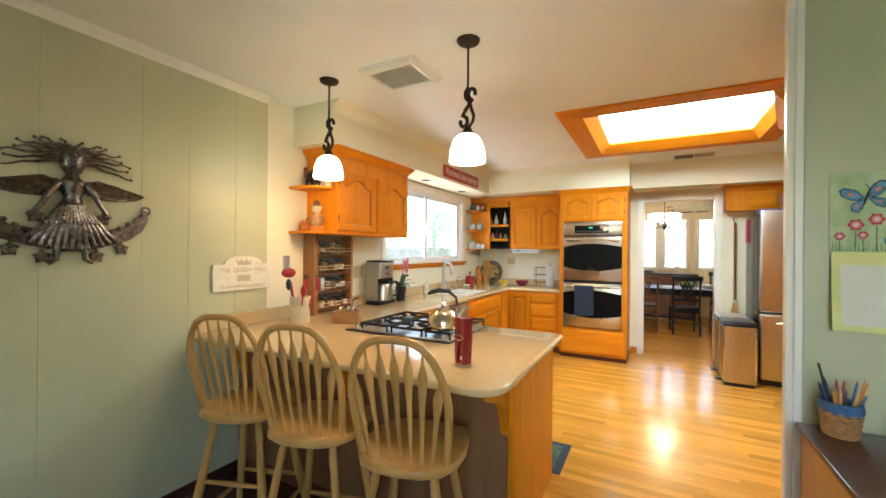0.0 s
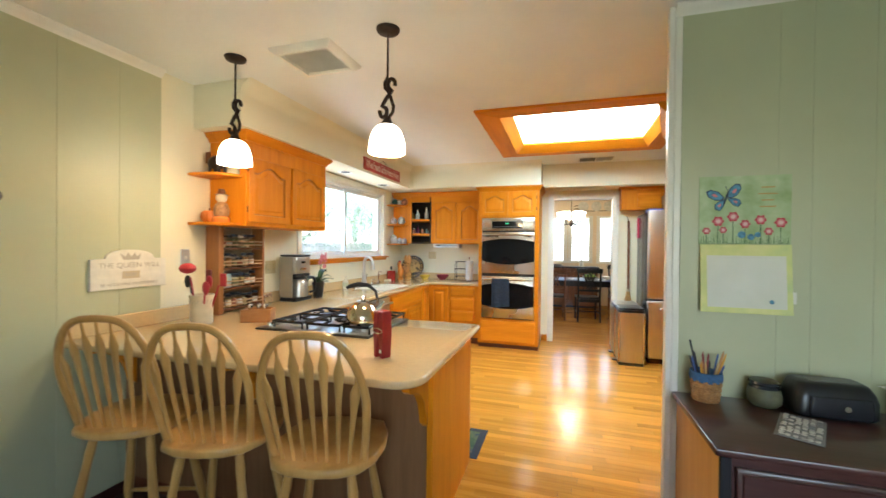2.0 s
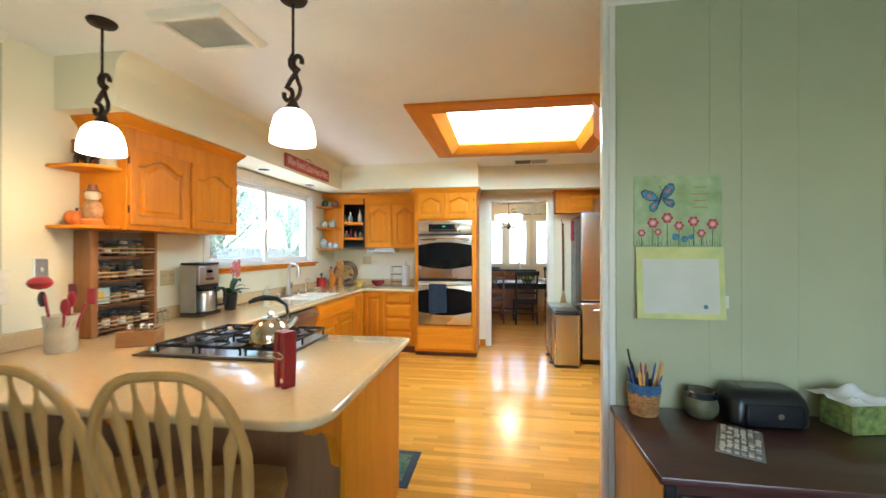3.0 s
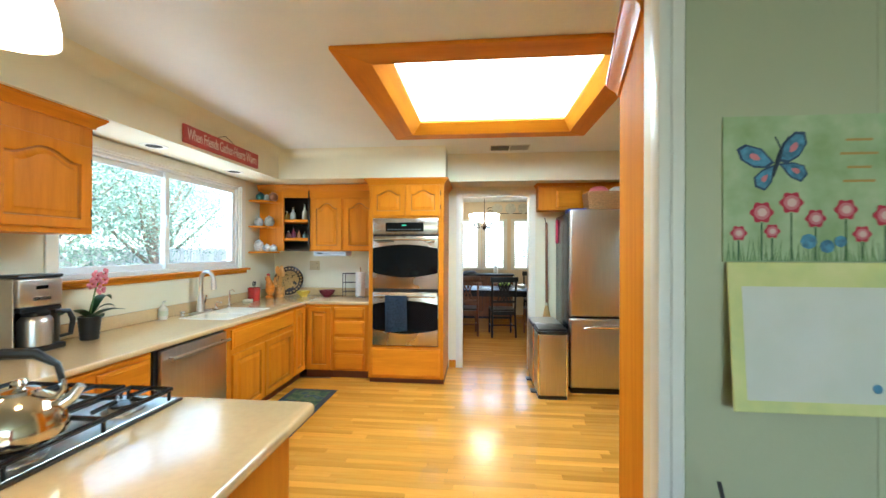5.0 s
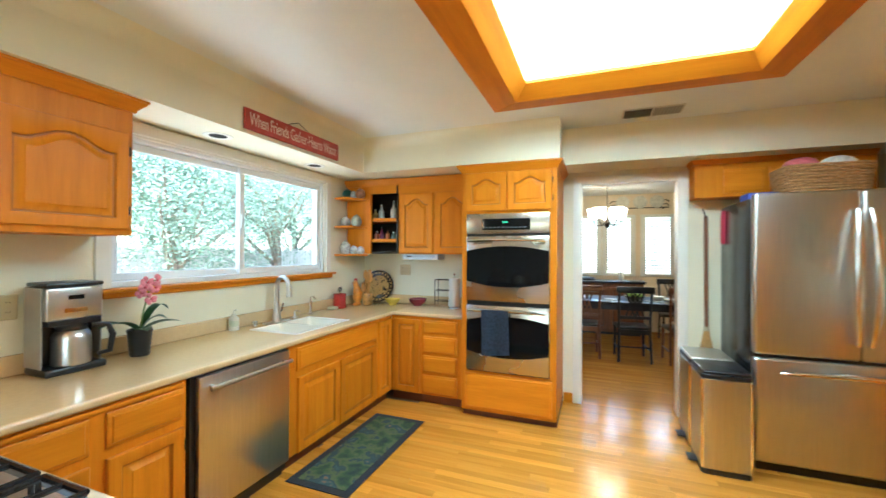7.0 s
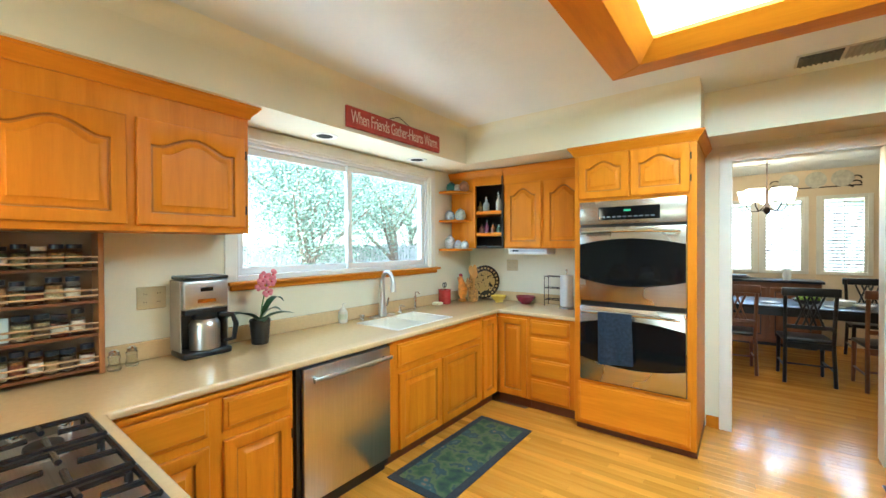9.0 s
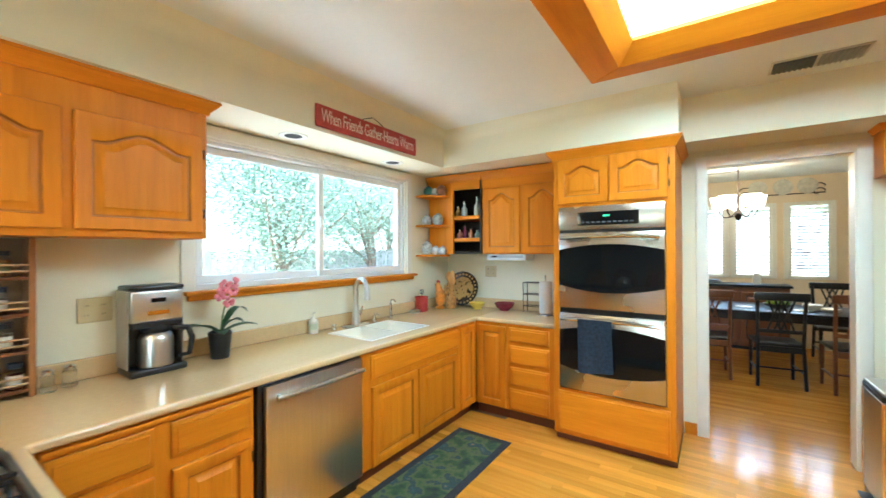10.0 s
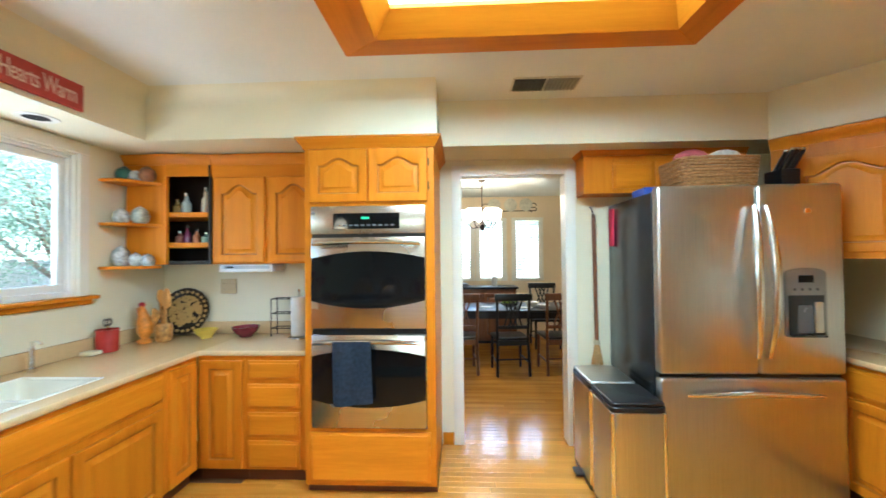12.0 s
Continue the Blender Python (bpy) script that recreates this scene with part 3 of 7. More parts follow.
def upright_edges(px, py):
    return [e for e in bm.edges if abs(e.verts[0].co.z - e.verts[1].co.z) > 0.01 and all(abs(v.co.x - px) < 1e-3 and abs(v.co.y - py) < 1e-3 for v in e.verts)]


bmesh.ops.bevel(bm, geom=upright_edges(PEN[0], PEN[1]), offset=0.13, segments=8, profile=0.5, affect="EDGES")
bmesh.ops.bevel(bm, geom=upright_edges(PEN[0], PEN[2]), offset=0.04, segments=5, profile=0.5, affect="EDGES")
bmesh.ops.bevel(bm, geom=upright_edges(-1.58, PEN[2]) + upright_edges(-1.58, 5.594), offset=0.02, segments=4, profile=0.5, affect="EDGES")
rim = [e for e in bm.edges if len(e.link_faces) == 2 and e.calc_face_angle() > 1.0 and abs(e.verts[0].co.z - e.verts[1].co.z) < 1e-4
       and max(v.co.x for v in e.verts) > -2.2 and min(v.co.y for v in e.verts) < 6.1
       and not all(-2.11 < v.co.x < -1.69 and 4.41 < v.co.y < 5.03 for v in e.verts)]
bmesh.ops.bevel(bm, geom=rim, offset=0.012, segments=3, profile=0.5, affect="EDGES")
top = tagged(part("worktop", bm, laminate), "almond solid-surface worktop with rounded edges, around the corner", "worktop")
bm = box(-2.268, -2.248, 1.64, 6.17, 0.851, 0.945, 0.004, 1)
box(-2.246, -0.862, 6.158, 6.176, 0.851, 0.945, 0.004, 1, bm=bm)
tagged(part("backsplash", bm, laminate), "low almond backsplash along the worktop", "backsplash")

# sink let into the worktop
sk2 = thing("sink", "white double-bowl sink set into the worktop", "sink")


def bowl_ring(bm, x0, x1, y0, y1, r, z):
    """A rounded rectangle of vertices at one height."""
    out = []
    for cx, cy, a0 in ((x1 - r, y1 - r, 0), (x0 + r, y1 - r, 90), (x0 + r, y0 + r, 180), (x1 - r, y0 + r, 270)):
        for k in range(6):
            a = radians(a0 + 18 * k)
            out.append(bm.verts.new((cx + r * math.cos(a), cy + r * math.sin(a), z)))
    return out


for a, b_ in ((4.418, 4.70), (4.715, 5.022)):
    bm = bmesh.new()
    last = None
    for inset, r, z in ((-0.004, 0.004, 0.853), (0.002, 0.03, 0.846), (0.006, 0.04, 0.79), (0.018, 0.045, 0.755), (0.05, 0.05, 0.738), (0.10, 0.03, 0.735)):
        ring = bowl_ring(bm, -2.10 + inset, -1.70 - inset, a + inset, b_ - inset, r, z)
        if last:
            for k in range(len(ring)):
                bm.faces.new((last[k], last[k - 1], ring[k - 1], ring[k]))
        last = ring
    bm.faces.new(last)
    for f in bm.faces:
        f.smooth = True
    part("bowl", bm, sink_white, sk2)
bm = bmesh.new()
for q in ((-2.115, -2.098, 4.405, 5.035), (-1.702, -1.685, 4.405, 5.035), (-2.098, -1.702, 4.405, 4.422), (-2.098, -1.702, 5.018, 5.035), (-2.098, -1.702, 4.698, 4.717)):
    box(q[0], q[1], q[2], q[3], 0.84, 0.855, 0.003, 1, bm=bm)
part("rim", bm, sink_white, sk2)

# peninsula body
p = thing("peninsula", "honey oak peninsula with a plain end panel and brown bar side", "peninsula")
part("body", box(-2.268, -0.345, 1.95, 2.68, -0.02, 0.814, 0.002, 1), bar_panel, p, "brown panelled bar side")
part("end_panel", box(-0.344, -0.315, 1.93, 2.69, -0.12, 0.814, 0.003, 1), oak_z, p)
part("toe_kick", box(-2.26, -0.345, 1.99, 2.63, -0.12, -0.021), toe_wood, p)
for x in (-0.372, -1.30, -2.20):
    br = [(1.949, 0.80), (1.70, 0.80), (1.70, 0.775)] + [(1.72 + 0.19 * math.sin(radians(a)), 0.76 - 0.2 * (1 - math.cos(radians(a)))) for a in range(0, 91, 15)] + [(1.949, 0.53)]
    b2 = upright(br, 0, 0.035, 0.003)
    part("bracket", b2, oak_z, p, m=Matrix(((0, -1, 0, x + 0.035), (1, 0, 0, 0), (0, 0, 1, 0.013), (0, 0, 0, 1))))

# ---- wall oven ----
ov = thing("double_oven", "stainless double wall oven with black glass doors", "oven", pose(-0.81, 5.513, 0.405))
W_ = 0.70
part("surround", box(0, W_, -0.006, 0.05, 0, 1.345, 0.002, 1), black, ov)
cp = part("control_panel", box(0.002, W_ - 0.002, -0.03, -0.006, 1.175, 1.345, 0.004, 2), steel_oven, ov)
part("display", box(0.14, 0.545, -0.033, -0.03, 1.205, 1.30, 0.002, 1), black_glass, cp, "black glass display")
part("clock", box(0.315, 0.36, -0.0345, -0.033, 1.264, 1.277), glow("oven_clock", (0.1, 0.6, 0.3), 0.07), cp, "green clock digits")
for k in range(10):
    part("button", box(0.165 + k * 0.036, 0.188 + k * 0.036, -0.0345, -0.033, 1.222, 1.232), plain("button_grey", (0.10, 0.105, 0.11), 0.5) if k == 0 else bpy.data.materials["button_grey"], cp)
for zb, zt in ((0.605, 1.155), (0.012, 0.568)):
    d = part("oven_door", box(0.003, W_ - 0.003, -0.032, -0.006, zb, zt, 0.005, 2), steel_oven, ov)
    n_ = 20
    hgt = zt - zb
    tp = [(0.005 + (W_ - 0.010) * i / n_, zb + hgt * (0.77 + 0.075 * (1 - (2 * i / n_ - 1) ** 2))) for i in range(n_ + 1)]
    bt = [(0.005 + (W_ - 0.010) * i / n_, zb + hgt * (0.305 - 0.085 * (1 - (2 * i / n_ - 1) ** 2))) for i in range(n_ + 1)]
    part("oven_glass", upright(tp + bt[::-1], -0.0345, -0.0322), black_glass, d, "black glass with curved edges")
    hp = [(0.03 + (W_ - 0.06) * i / 14, -0.075 - 0.012 * (1 - (2 * i / 14 - 1) ** 2), zb + hgt * 0.925 + 0.010 * (1 - (2 * i / 14 - 1) ** 2)) for i in range(15)]
    hb = tube(hp, 0.012, 10)
    for xx in (0.05, W_ - 0.05):
        tube([(xx, -0.03, zb + hgt * 0.925), (xx, -0.075, zb + hgt * 0.928)], 0.009, 8, bm=hb)
    part("handle", hb, chrome, d, "bowed steel handle")
part("vent_slot", box(0.01, W_ - 0.01, -0.012, -0.006, 0.575, 0.60), black, ov)

# ---- dishwasher ----
dw = thing("dishwasher", "stainless dishwasher with a bar handle under the worktop", "dishwasher", pose(-1.61, 3.585, 0, 0, 0, 90))
part("body", box(0.004, 0.644, 0.0, 0.6, 0.05, CT - 0.002), black, dw)
part("door", box(0.03, 0.64, -0.03, -0.001, 0.10, 0.80, 0.006, 2), steel_z, dw)
hb = tube([(0.06, -0.075, 0.745), (0.61, -0.075, 0.745)], 0.012, 10)
for xx in (0.09, 0.58):
    tube([(xx, -0.029, 0.745), (xx, -0.075, 0.745)], 0.008, 8, bm=hb)
part("handle", hb, steel_y, dw)
part("toe_kick", box(0.004, 0.644, 0.03, 0.5, 0, 0.049), black, dw)

# ---- fridge ----
fr = thing("fridge", "stainless french-door fridge with a water dispenser and dark grey sides", "fridge", pose(1.205, 5.40, 0))
FW = 1.005
part("body", box(0.004, FW - 0.004, 0.075, 0.74, 0.03, 1.80, 0.005, 2), dark_grey, fr, "dark grey textured sides")
split = 0.545
for x0, x1 in ((0.0, split - 0.003), (split + 0.003, FW)):
    part("door", box(x0, x1, 0.0, 0.07, 0.765, 1.825, 0.022, 4), steel_z, fr)
part("freezer_drawer", box(0, FW, 0.0, 0.07, 0.06, 0.745, 0.022, 4), steel_z, fr)
part("kick_grille", box(0.02, FW - 0.02, 0.04, 0.2, 0.0, 0.055), black, fr)
part("gasket", box(0.01, FW - 0.01, 0.03, 0.078, 0.735, 0.775), black, fr)
for side, xx in ((-1, split - 0.030), (1, split + 0.030)):
    hp = [(xx + side * 0.016 * math.sin(math.pi * i / 16), -0.022 - 0.045 * math.sin(math.pi * i / 16) ** 0.7, 0.865 + 0.835 * i / 16) for i in range(17)]
    part("handle", tube(hp, [0.013 + 0.011 * math.sin(math.pi * i / 16) for i in range(17)], 14), satin, fr, "bowed steel handle")
hp = [(0.13 + 0.72 * i / 14, -0.03 - 0.03 * math.sin(math.pi * i / 14) ** 0.6, 0.66 + 0.02 * math.sin(math.pi * i / 14)) for i in range(15)]
part("handle", tube(hp, [0.010 + 0.010 * math.sin(math.pi * i / 14) for i in range(15)], 12), satin, fr, "bowed steel handle")
bez = [(0.675, 0.985), (0.685, 0.975), (0.885, 0.975), (0.895, 0.985), (0.895, 1.325)] + [(0.785 + 0.11 * math.cos(radians(a)), 1.325 + 0.032 * math.sin(radians(a))) for a in range(15, 166, 15)] + [(0.675, 1.325)]
dp = part("dispenser", upright(bez, -0.010, 0.004, 0.003, 2), plain("dispenser_grey", (0.30, 0.30, 0.30), 0.3, 0.8), fr, "grey metal dispenser bezel")
# flat panels draw the recess by colour, black at left and top
part("alcove", box(0.690, 0.880, -0.0125, -0.010, 0.99, 1.205, 0.001, 1), black, dp)
part("alcove_back", box(0.735, 0.872, -0.0145, -0.0126, 1.0, 1.15, 0.001, 1), plain("alcove_grey", (0.13, 0.13, 0.135), 0.25, 0.4), dp)
part("screen", box(0.745, 0.825, -0.0135, -0.010, 1.275, 1.315, 0.001, 1), black_glass, dp)
for k in range(4):
    part("button", lathe([(0.008, 0), (0.008, 0.003), (0.001, 0.004)], 12), bpy.data.materials["button_grey"], dp, m=pose(0.725 + 0.04 * k, -0.010, 1.238, 90, 0, 0))
part("lever", box(0.815, 0.862, -0.032, -0.0146, 1.0, 1.17, 0.008, 2), steel_z, dp, "steel dispenser paddle")
part("drip_tray", box(0.692, 0.878, -0.034, -0.0126, 0.978, 0.989, 0.003, 1), black, dp)
part("badge", box(0.80, 0.83, -0.003, 0.002, 1.66, 1.685), chrome, fr)

# ---- sitting side ----
# sage green vertical boards
def boarding(name, label, length, widths, m):
    w = thing(name, label, "panelling", m, kind="structure")
    x, k = 0.0, 0
    while x < length - 0.01:
        d = min(widths[k % len(widths)], length - x)
        part("board", box(x + 0.0002, x + d - 0.0002, -0.009, 0, -0.12, CZ - 0.05, 0.0014, 1), green, w)
        x += d
        k += 1
    return w


boarding("wall_boards_west", "sage green painted vertical wall boards", 4.66, (0.31, 0.20, 0.41, 0.25, 0.30), pose(WX, -2.5, 0, 0, 0, 90))
boarding("wall_boards_partition", "sage green painted vertical wall boards", 2.14, (0.372, 0.12, 0.21, 0.30, 0.25), pose(0.753, GY, 0))
setting("baseboard_west", box(WX + 0.01, WX + 0.022, -2.5, 2.1, -0.12, -0.05, 0.003, 1), mahogany, "dark baseboard below the sage boards", "baseboard")


# bar stools
def stool(x, y, turn):
    s = thing("bar_stool", "light maple bar stool with a hooped spindle back", "stool", pose(x, y, 0, 0, 0, turn), "stools at the peninsula")
    pts = [(-0.17, 0.19), (-0.205, 0.10), (-0.215, 0.0), (-0.20, -0.10), (-0.16, -0.17), (-0.09, -0.205), (0, -0.215), (0.09, -0.205), (0.16, -0.17), (0.20, -0.10), (0.215, 0.0), (0.205, 0.10), (0.17, 0.19), (0.09, 0.205), (0, 0.21), (-0.09, 0.205)]
    part("seat", prism(pts[::-1], 0.57, 0.606, 0.012, 3), stool_wood, s)
    n = 26
    hoop = []
    for i in range(n + 1):
        a = math.pi * i / n
        u = -math.cos(a)
        v = max(0.0, math.sin(a))
        hx = math.copysign(abs(u) ** 0.62, u) * 0.205 * (0.80 + 0.20 * min(1, v / 0.5))
        hz = 0.60 + 0.475 * v ** 0.9
        hoop.append((hx, -0.125 - 0.10 * (hz - 0.6) / 0.475 - 0.03 * v, hz))
    part("hoop", tube(hoop, 0.0145, 10), stool_wood, s)
    for k in range(-3, 4):
        bx, tx = 0.040 * k, 0.0545 * k
        u = (abs(tx) / 0.205) ** (1 / 0.62)
        tz = 0.60 + 0.475 * (1 - u * u) ** 0.45 - 0.008
        ty = -0.125 - 0.10 * (tz - 0.6) / 0.475 - 0.03 * (1 - u * u) ** 0.5
        by = -0.155
        sp = bmesh.new()
        prof = [(0, 0.007, 0.007), (0.12, 0.007, 0.007), (0.35, 0.009, 0.007), (0.55, 0.011, 0.0065), (0.78, 0.019, 0.006), (0.84, 0.013, 0.006), (0.9, 0.006, 0.006), (1, 0.0055, 0.0055)]
        rings = []
        for f, a_, b_ in prof:
            c0 = Vector((bx + (tx - bx) * f, by + (ty - by) * f, 0.60 + (tz - 0.60) * f))
            rings.append([sp.verts.new(c0 + Vector((a_ * math.cos(t), b_ * math.sin(t), 0))) for t in [2 * math.pi * q / 8 for q in range(8)]])
        for r0, r1 in zip(rings, rings[1:]):
            for q in range(8):
                sp.faces.new((r0[q], r0[(q + 1) % 8], r1[(q + 1) % 8], r1[q]))
        part("spindle", sp, stool_wood, s)
    feet = {}
    for sx in (-1, 1):
        for sy in (-1, 1):
            t0, t1 = Vector((0.11 * sx, 0.11 * sy, 0.575)), Vector((0.215 * sx, 0.205 * sy, -0.12))
            feet[sx, sy] = (t0, t1)
            ps = [t0.lerp(t1, f) for f in (0, 0.08, 0.14, 0.18, 0.5, 0.62, 0.66, 0.72, 0.95, 1)]
            part("leg", tube(ps, [0.015, 0.017, 0.019, 0.016, 0.021, 0.021, 0.018, 0.020, 0.013, 0.012], 10), stool_wood, s)
    at = lambda k, f: feet[k][0].lerp(feet[k][1], f)
    for k0, k1, f in (((-1, -1), (1, -1), 0.45), ((-1, 1), (1, 1), 0.62), ((-1, -1), (-1, 1), 0.72), ((1, -1), (1, 1), 0.72), ((-1, -1), (1, -1), 0.78)):
        a_, b_ = at(k0, f), at(k1, f)
        part("stretcher", tube([a_, a_.lerp(b_, 0.3), a_.lerp(b_, 0.5), a_.lerp(b_, 0.7), b_], [0.008, 0.011, 0.013, 0.011, 0.008], 8), stool_wood, s)
    return s


s0 = stool(-0.625, 1.60, 13)
copy_thing(s0, pose(-1.115, 1.575, 0, 0, 0, 16))
copy_thing(s0, pose(-1.59, 1.56, 0, 0, 0, 20))

# pendants
milk = glow("milk_glass", (1.0, 0.82, 0.58), 2.0)


def pendant(x, y):
    p = thing("pendant_lamp", "wrought-iron pendant lamp with a scrolled stem and lit milk-glass shade", "pendant", pose(x, y, CZ), "pendants over the peninsula")
    part("canopy", lathe([(0.001, -0.028), (0.03, -0.027), (0.055, -0.016), (0.062, -0.004), (0.062, 0.0)], 24), iron, p)
    part("rod", tube([(0, 0, -0.02), (0, 0, -0.255)], 0.006, 8), iron, p)
    up_ = [(0.028 - 0.02 * math.cos(radians(a)) - 0.006, 0, -0.285 + 0.026 * math.sin(radians(a))) for a in range(200, -61, -20)]
    dn_ = [(-x_, 0, -0.71 - z_ + 0.0) for x_, y_, z_ in up_][::-1]
    mid_ = [(0.026, 0, -0.315), (0.008, 0, -0.338), (-0.012, 0, -0.365), (-0.03, 0, -0.395)]
    part("scroll", tube(up_ + mid_ + dn_, 0.0105, 8), iron, p)
    part("scroll", tube([(0, 0, -0.25), (-0.016, 0, -0.275), (-0.014, 0, -0.30), (0.012, 0, -0.33), (0.02, 0, -0.36), (0.035, 0, -0.40), (0.03, 0, -0.43), (0.012, 0, -0.452), (0, 0, -0.462)], 0.009, 8), iron, p)
    part("cap", lathe([(0.001, -0.455), (0.018, -0.457), (0.024, -0.475), (0.038, -0.492), (0.04, -0.50)], 20), iron, p)
    out = [(0.03, -0.492), (0.055, -0.505), (0.075, -0.53), (0.088, -0.57), (0.094, -0.61), (0.095, -0.640)]
    part("shade", lathe(out + [(0.091, -0.641)] + [(r - 0.005, z - 0.001) for r, z in out[::-1]], 32, cap=False), milk, p, "lit milk-glass bell shade")
    bulb = new("pendant_bulb", bpy.data.lights.new("pendant_bulb", "POINT"))
    bulb.data.energy, bulb.data.color, bulb.data.shadow_soft_size = 0.9, (1.0, 0.66, 0.32), 0.03
    bulb.matrix_basis = pose(x, y, CZ - 0.66)
    return p


pendant(-0.64, 2.115)
pendant(-1.655, 2.15)

# ceiling hatch with its raised frame
h = thing("ceiling_vent_cover", "square off-white ceiling vent cover in a raised frame", "vent", pose(-1.18, 2.282, CZ))
for turn, a, b_ in ((0, 0.20, 0.18), (90, 0.18, 0.20), (180, 0.20, 0.18), (270, 0.18, 0.20)):
    bm = bmesh.new()
    prof = [(0.0, 0.0), (0.004, -0.014), (0.028, -0.034), (0.045, -0.034), (0.048, -0.022), (0.048, 0.0)]
    rings = [[bm.verts.new((sx * (a - d), -(b_ - d), z)) for d, z in prof] for sx in (-1, 1)]
    for k in range(len(prof)):
        bm.faces.new((rings[0][k], rings[0][(k + 1) % len(prof)], rings[1][(k + 1) % len(prof)], rings[1][k]))
    part("frame", bm, white_trim, h, m=pose(0, 0, 0, 0, 0, turn))
panel_grey = plain("vent_panel", (0.70, 0.68, 0.60), 0.4)
part("panel", box(-0.151, 0.151, -0.131, 0.131, -0.018, 0), panel_grey, h)
for k in range(21):
    part("louvre", box(-0.150, 0.150, -0.0045, 0.0045, -0.001, 0.001), panel_grey, h, m=pose(0, -0.125 + 0.0125 * k, -0.0205, 30, 0, 0))

# floor register in the ceiling
v = thing("ceiling_register", "louvred ceiling air register, its shaded half coloured dark", "vent", pose(0.624, 5.544, CZ))
part("frame", box(-0.205, 0.205, -0.095, 0.095, -0.006, 0, 0.002, 1), plain("vent_frame", (0.60, 0.57, 0.48), 0.4), v)
# shade between the left louvres is put into colour: dark half, grey half
for side, tilt in ((-1, 1), (1, -1)):
    for k in range(8):
        x_ = side * 0.10 - 0.08 + k * 0.023
        part("louvre", box(-0.009, 0.009, -0.075, 0.075, -0.0015, 0.0015), plain("louvre_%s" % ("dark" if side < 0 else "grey"), (0.05, 0.05, 0.05) if side < 0 else (0.33, 0.32, 0.29), 0.5) if k == 0 else bpy.data.materials["louvre_%s" % ("dark" if side < 0 else "grey")], v, m=pose(x_, 0, -0.012, 0, tilt * 35, 0))
    part("shadow_box", box(side * 0.10 - 0.092, side * 0.10 + 0.092, -0.078, 0.078, -0.0075, -0.006), bpy.data.materials["louvre_dark" if side < 0 else "louvre_grey"], v)

# recessed lamps in the soffit over the sink
for y_ in (4.11, 5.06):
    r = thing("recessed_lamp", "white-ringed recessed lamp in the soffit, unlit", "lamp", pose(-2.08, y_, SOFF), "recessed lamps over the sink")
    part("ring", lathe([(0.055, -0.004), (0.085, -0.006), (0.09, -0.001), (0.055, 0.0)], 28, cap=False), white_trim, r)
    # flat black disc paints the shade inside the unlit can
    part("can", lathe([(0.001, -0.003), (0.055, -0.0035)], 28, cap=False), plain("can_shade_black", (0.006, 0.006, 0.006), 0.95) if "can_shade_black" not in bpy.data.materials else bpy.data.materials["can_shade_black"], r, "flat black disc for the shaded hole")

# ---- text ----
def lettering(body, size, material, parent, m, name="lettering", squeeze=1.0, align="CENTER"):
    cu = bpy.data.curves.new(name, "FONT")
    cu.body, cu.size, cu.extrude, cu.align_x, cu.align_y = body, size, 0.0006, align, "CENTER"
    cu.space_character = squeeze
    cu.materials.append(material)
    tmp = bpy.data.objects.new(name, cu)
    scene.collection.objects.link(tmp)
    dg = bpy.context.evaluated_depsgraph_get()
    me = bpy.data.meshes.new_from_object(tmp.evaluated_get(dg))
    bpy.data.objects.remove(tmp)
    ob = new(name, me)
    ob.parent = parent
    ob.matrix_basis = m
    return ob


# sign above the sink
red_board = plain("sign_red", (0.42, 0.045, 0.04), 0.5, vary=0.25, scale=14, grain=0.2)
ink_pale = plain("sign_ink", (0.75, 0.62, 0.52), 0.6)
sg = thing("hanging_sign", "red wooden sign with pale lettering on the soffit", "sign", pose(SX + 0.003, 4.59, 2.272, 0, 0, 90))
part("board", box(-0.485, 0.485, -0.018, 0, -0.068, 0.068, 0.003, 1), red_board, sg)
part("wire", tube([(-0.10, -0.008, 0.066), (-0.085, -0.006, 0.078), (0.0, -0.004, 0.11), (0.02, -0.004, 0.11), (0.105, -0.006, 0.078), (0.12, -0.008, 0.066)], 0.003, 6), iron, sg, "dark hanging wire")
lettering("When Friends Gather-Hearts Warm", 0.082, ink_pale, sg, pose(0, -0.0188, 0.0, 90, 0, 0), squeeze=0.92).scale = (0.80, 1.45, 1)

# plaque
pq = thing("wall_plaque", "white wooden plaque with a crown and grey lettering", "plaque", pose(WX + 0.0095, 1.965, 1.20, 0, 0, 90))
plq_white = plain("plaque_white", (0.74, 0.70, 0.60), 0.5, vary=0.1, scale=20)
ink_grey = plain("plaque_ink", (0.46, 0.41, 0.33), 0.6)
pts = [(-0.215, -0.10), (0.215, -0.10), (0.215, 0.075)] + [(0.12 * math.cos(radians(a)) * 1.15, 0.075 + 0.055 * math.sin(radians(a)) ** 0.8) for a in range(0, 181, 15)] + [(-0.215, 0.075)]
part("board", upright(pts, -0.018, 0, 0.002), plq_white, pq)
lettering("THE QUEEN WILL", 0.044, ink_grey, pq, pose(0, -0.0188, 0.036, 90, 0, 0))
lettering("BE ACCEPTING AN AUDIENCE", 0.024, ink_grey, pq, pose(0, -0.0188, -0.074, 90, 0, 0))
nb = part("note_box", box(-0.05, 0.05, -0.0192, -0.018, -0.042, 0.002), plain("plaque_tan", (0.55, 0.46, 0.30), 0.6), pq)
lettering("NOT", 0.03, ink_grey, nb, pose(0, -0.0202, -0.02, 90, 0, 0))
cw = [(-0.045, 0.07), (0.045, 0.07), (0.058, 0.105), (0.032, 0.088), (0.02, 0.112), (0.0, 0.088), (-0.02, 0.112), (-0.032, 0.088), (-0.058, 0.105)]
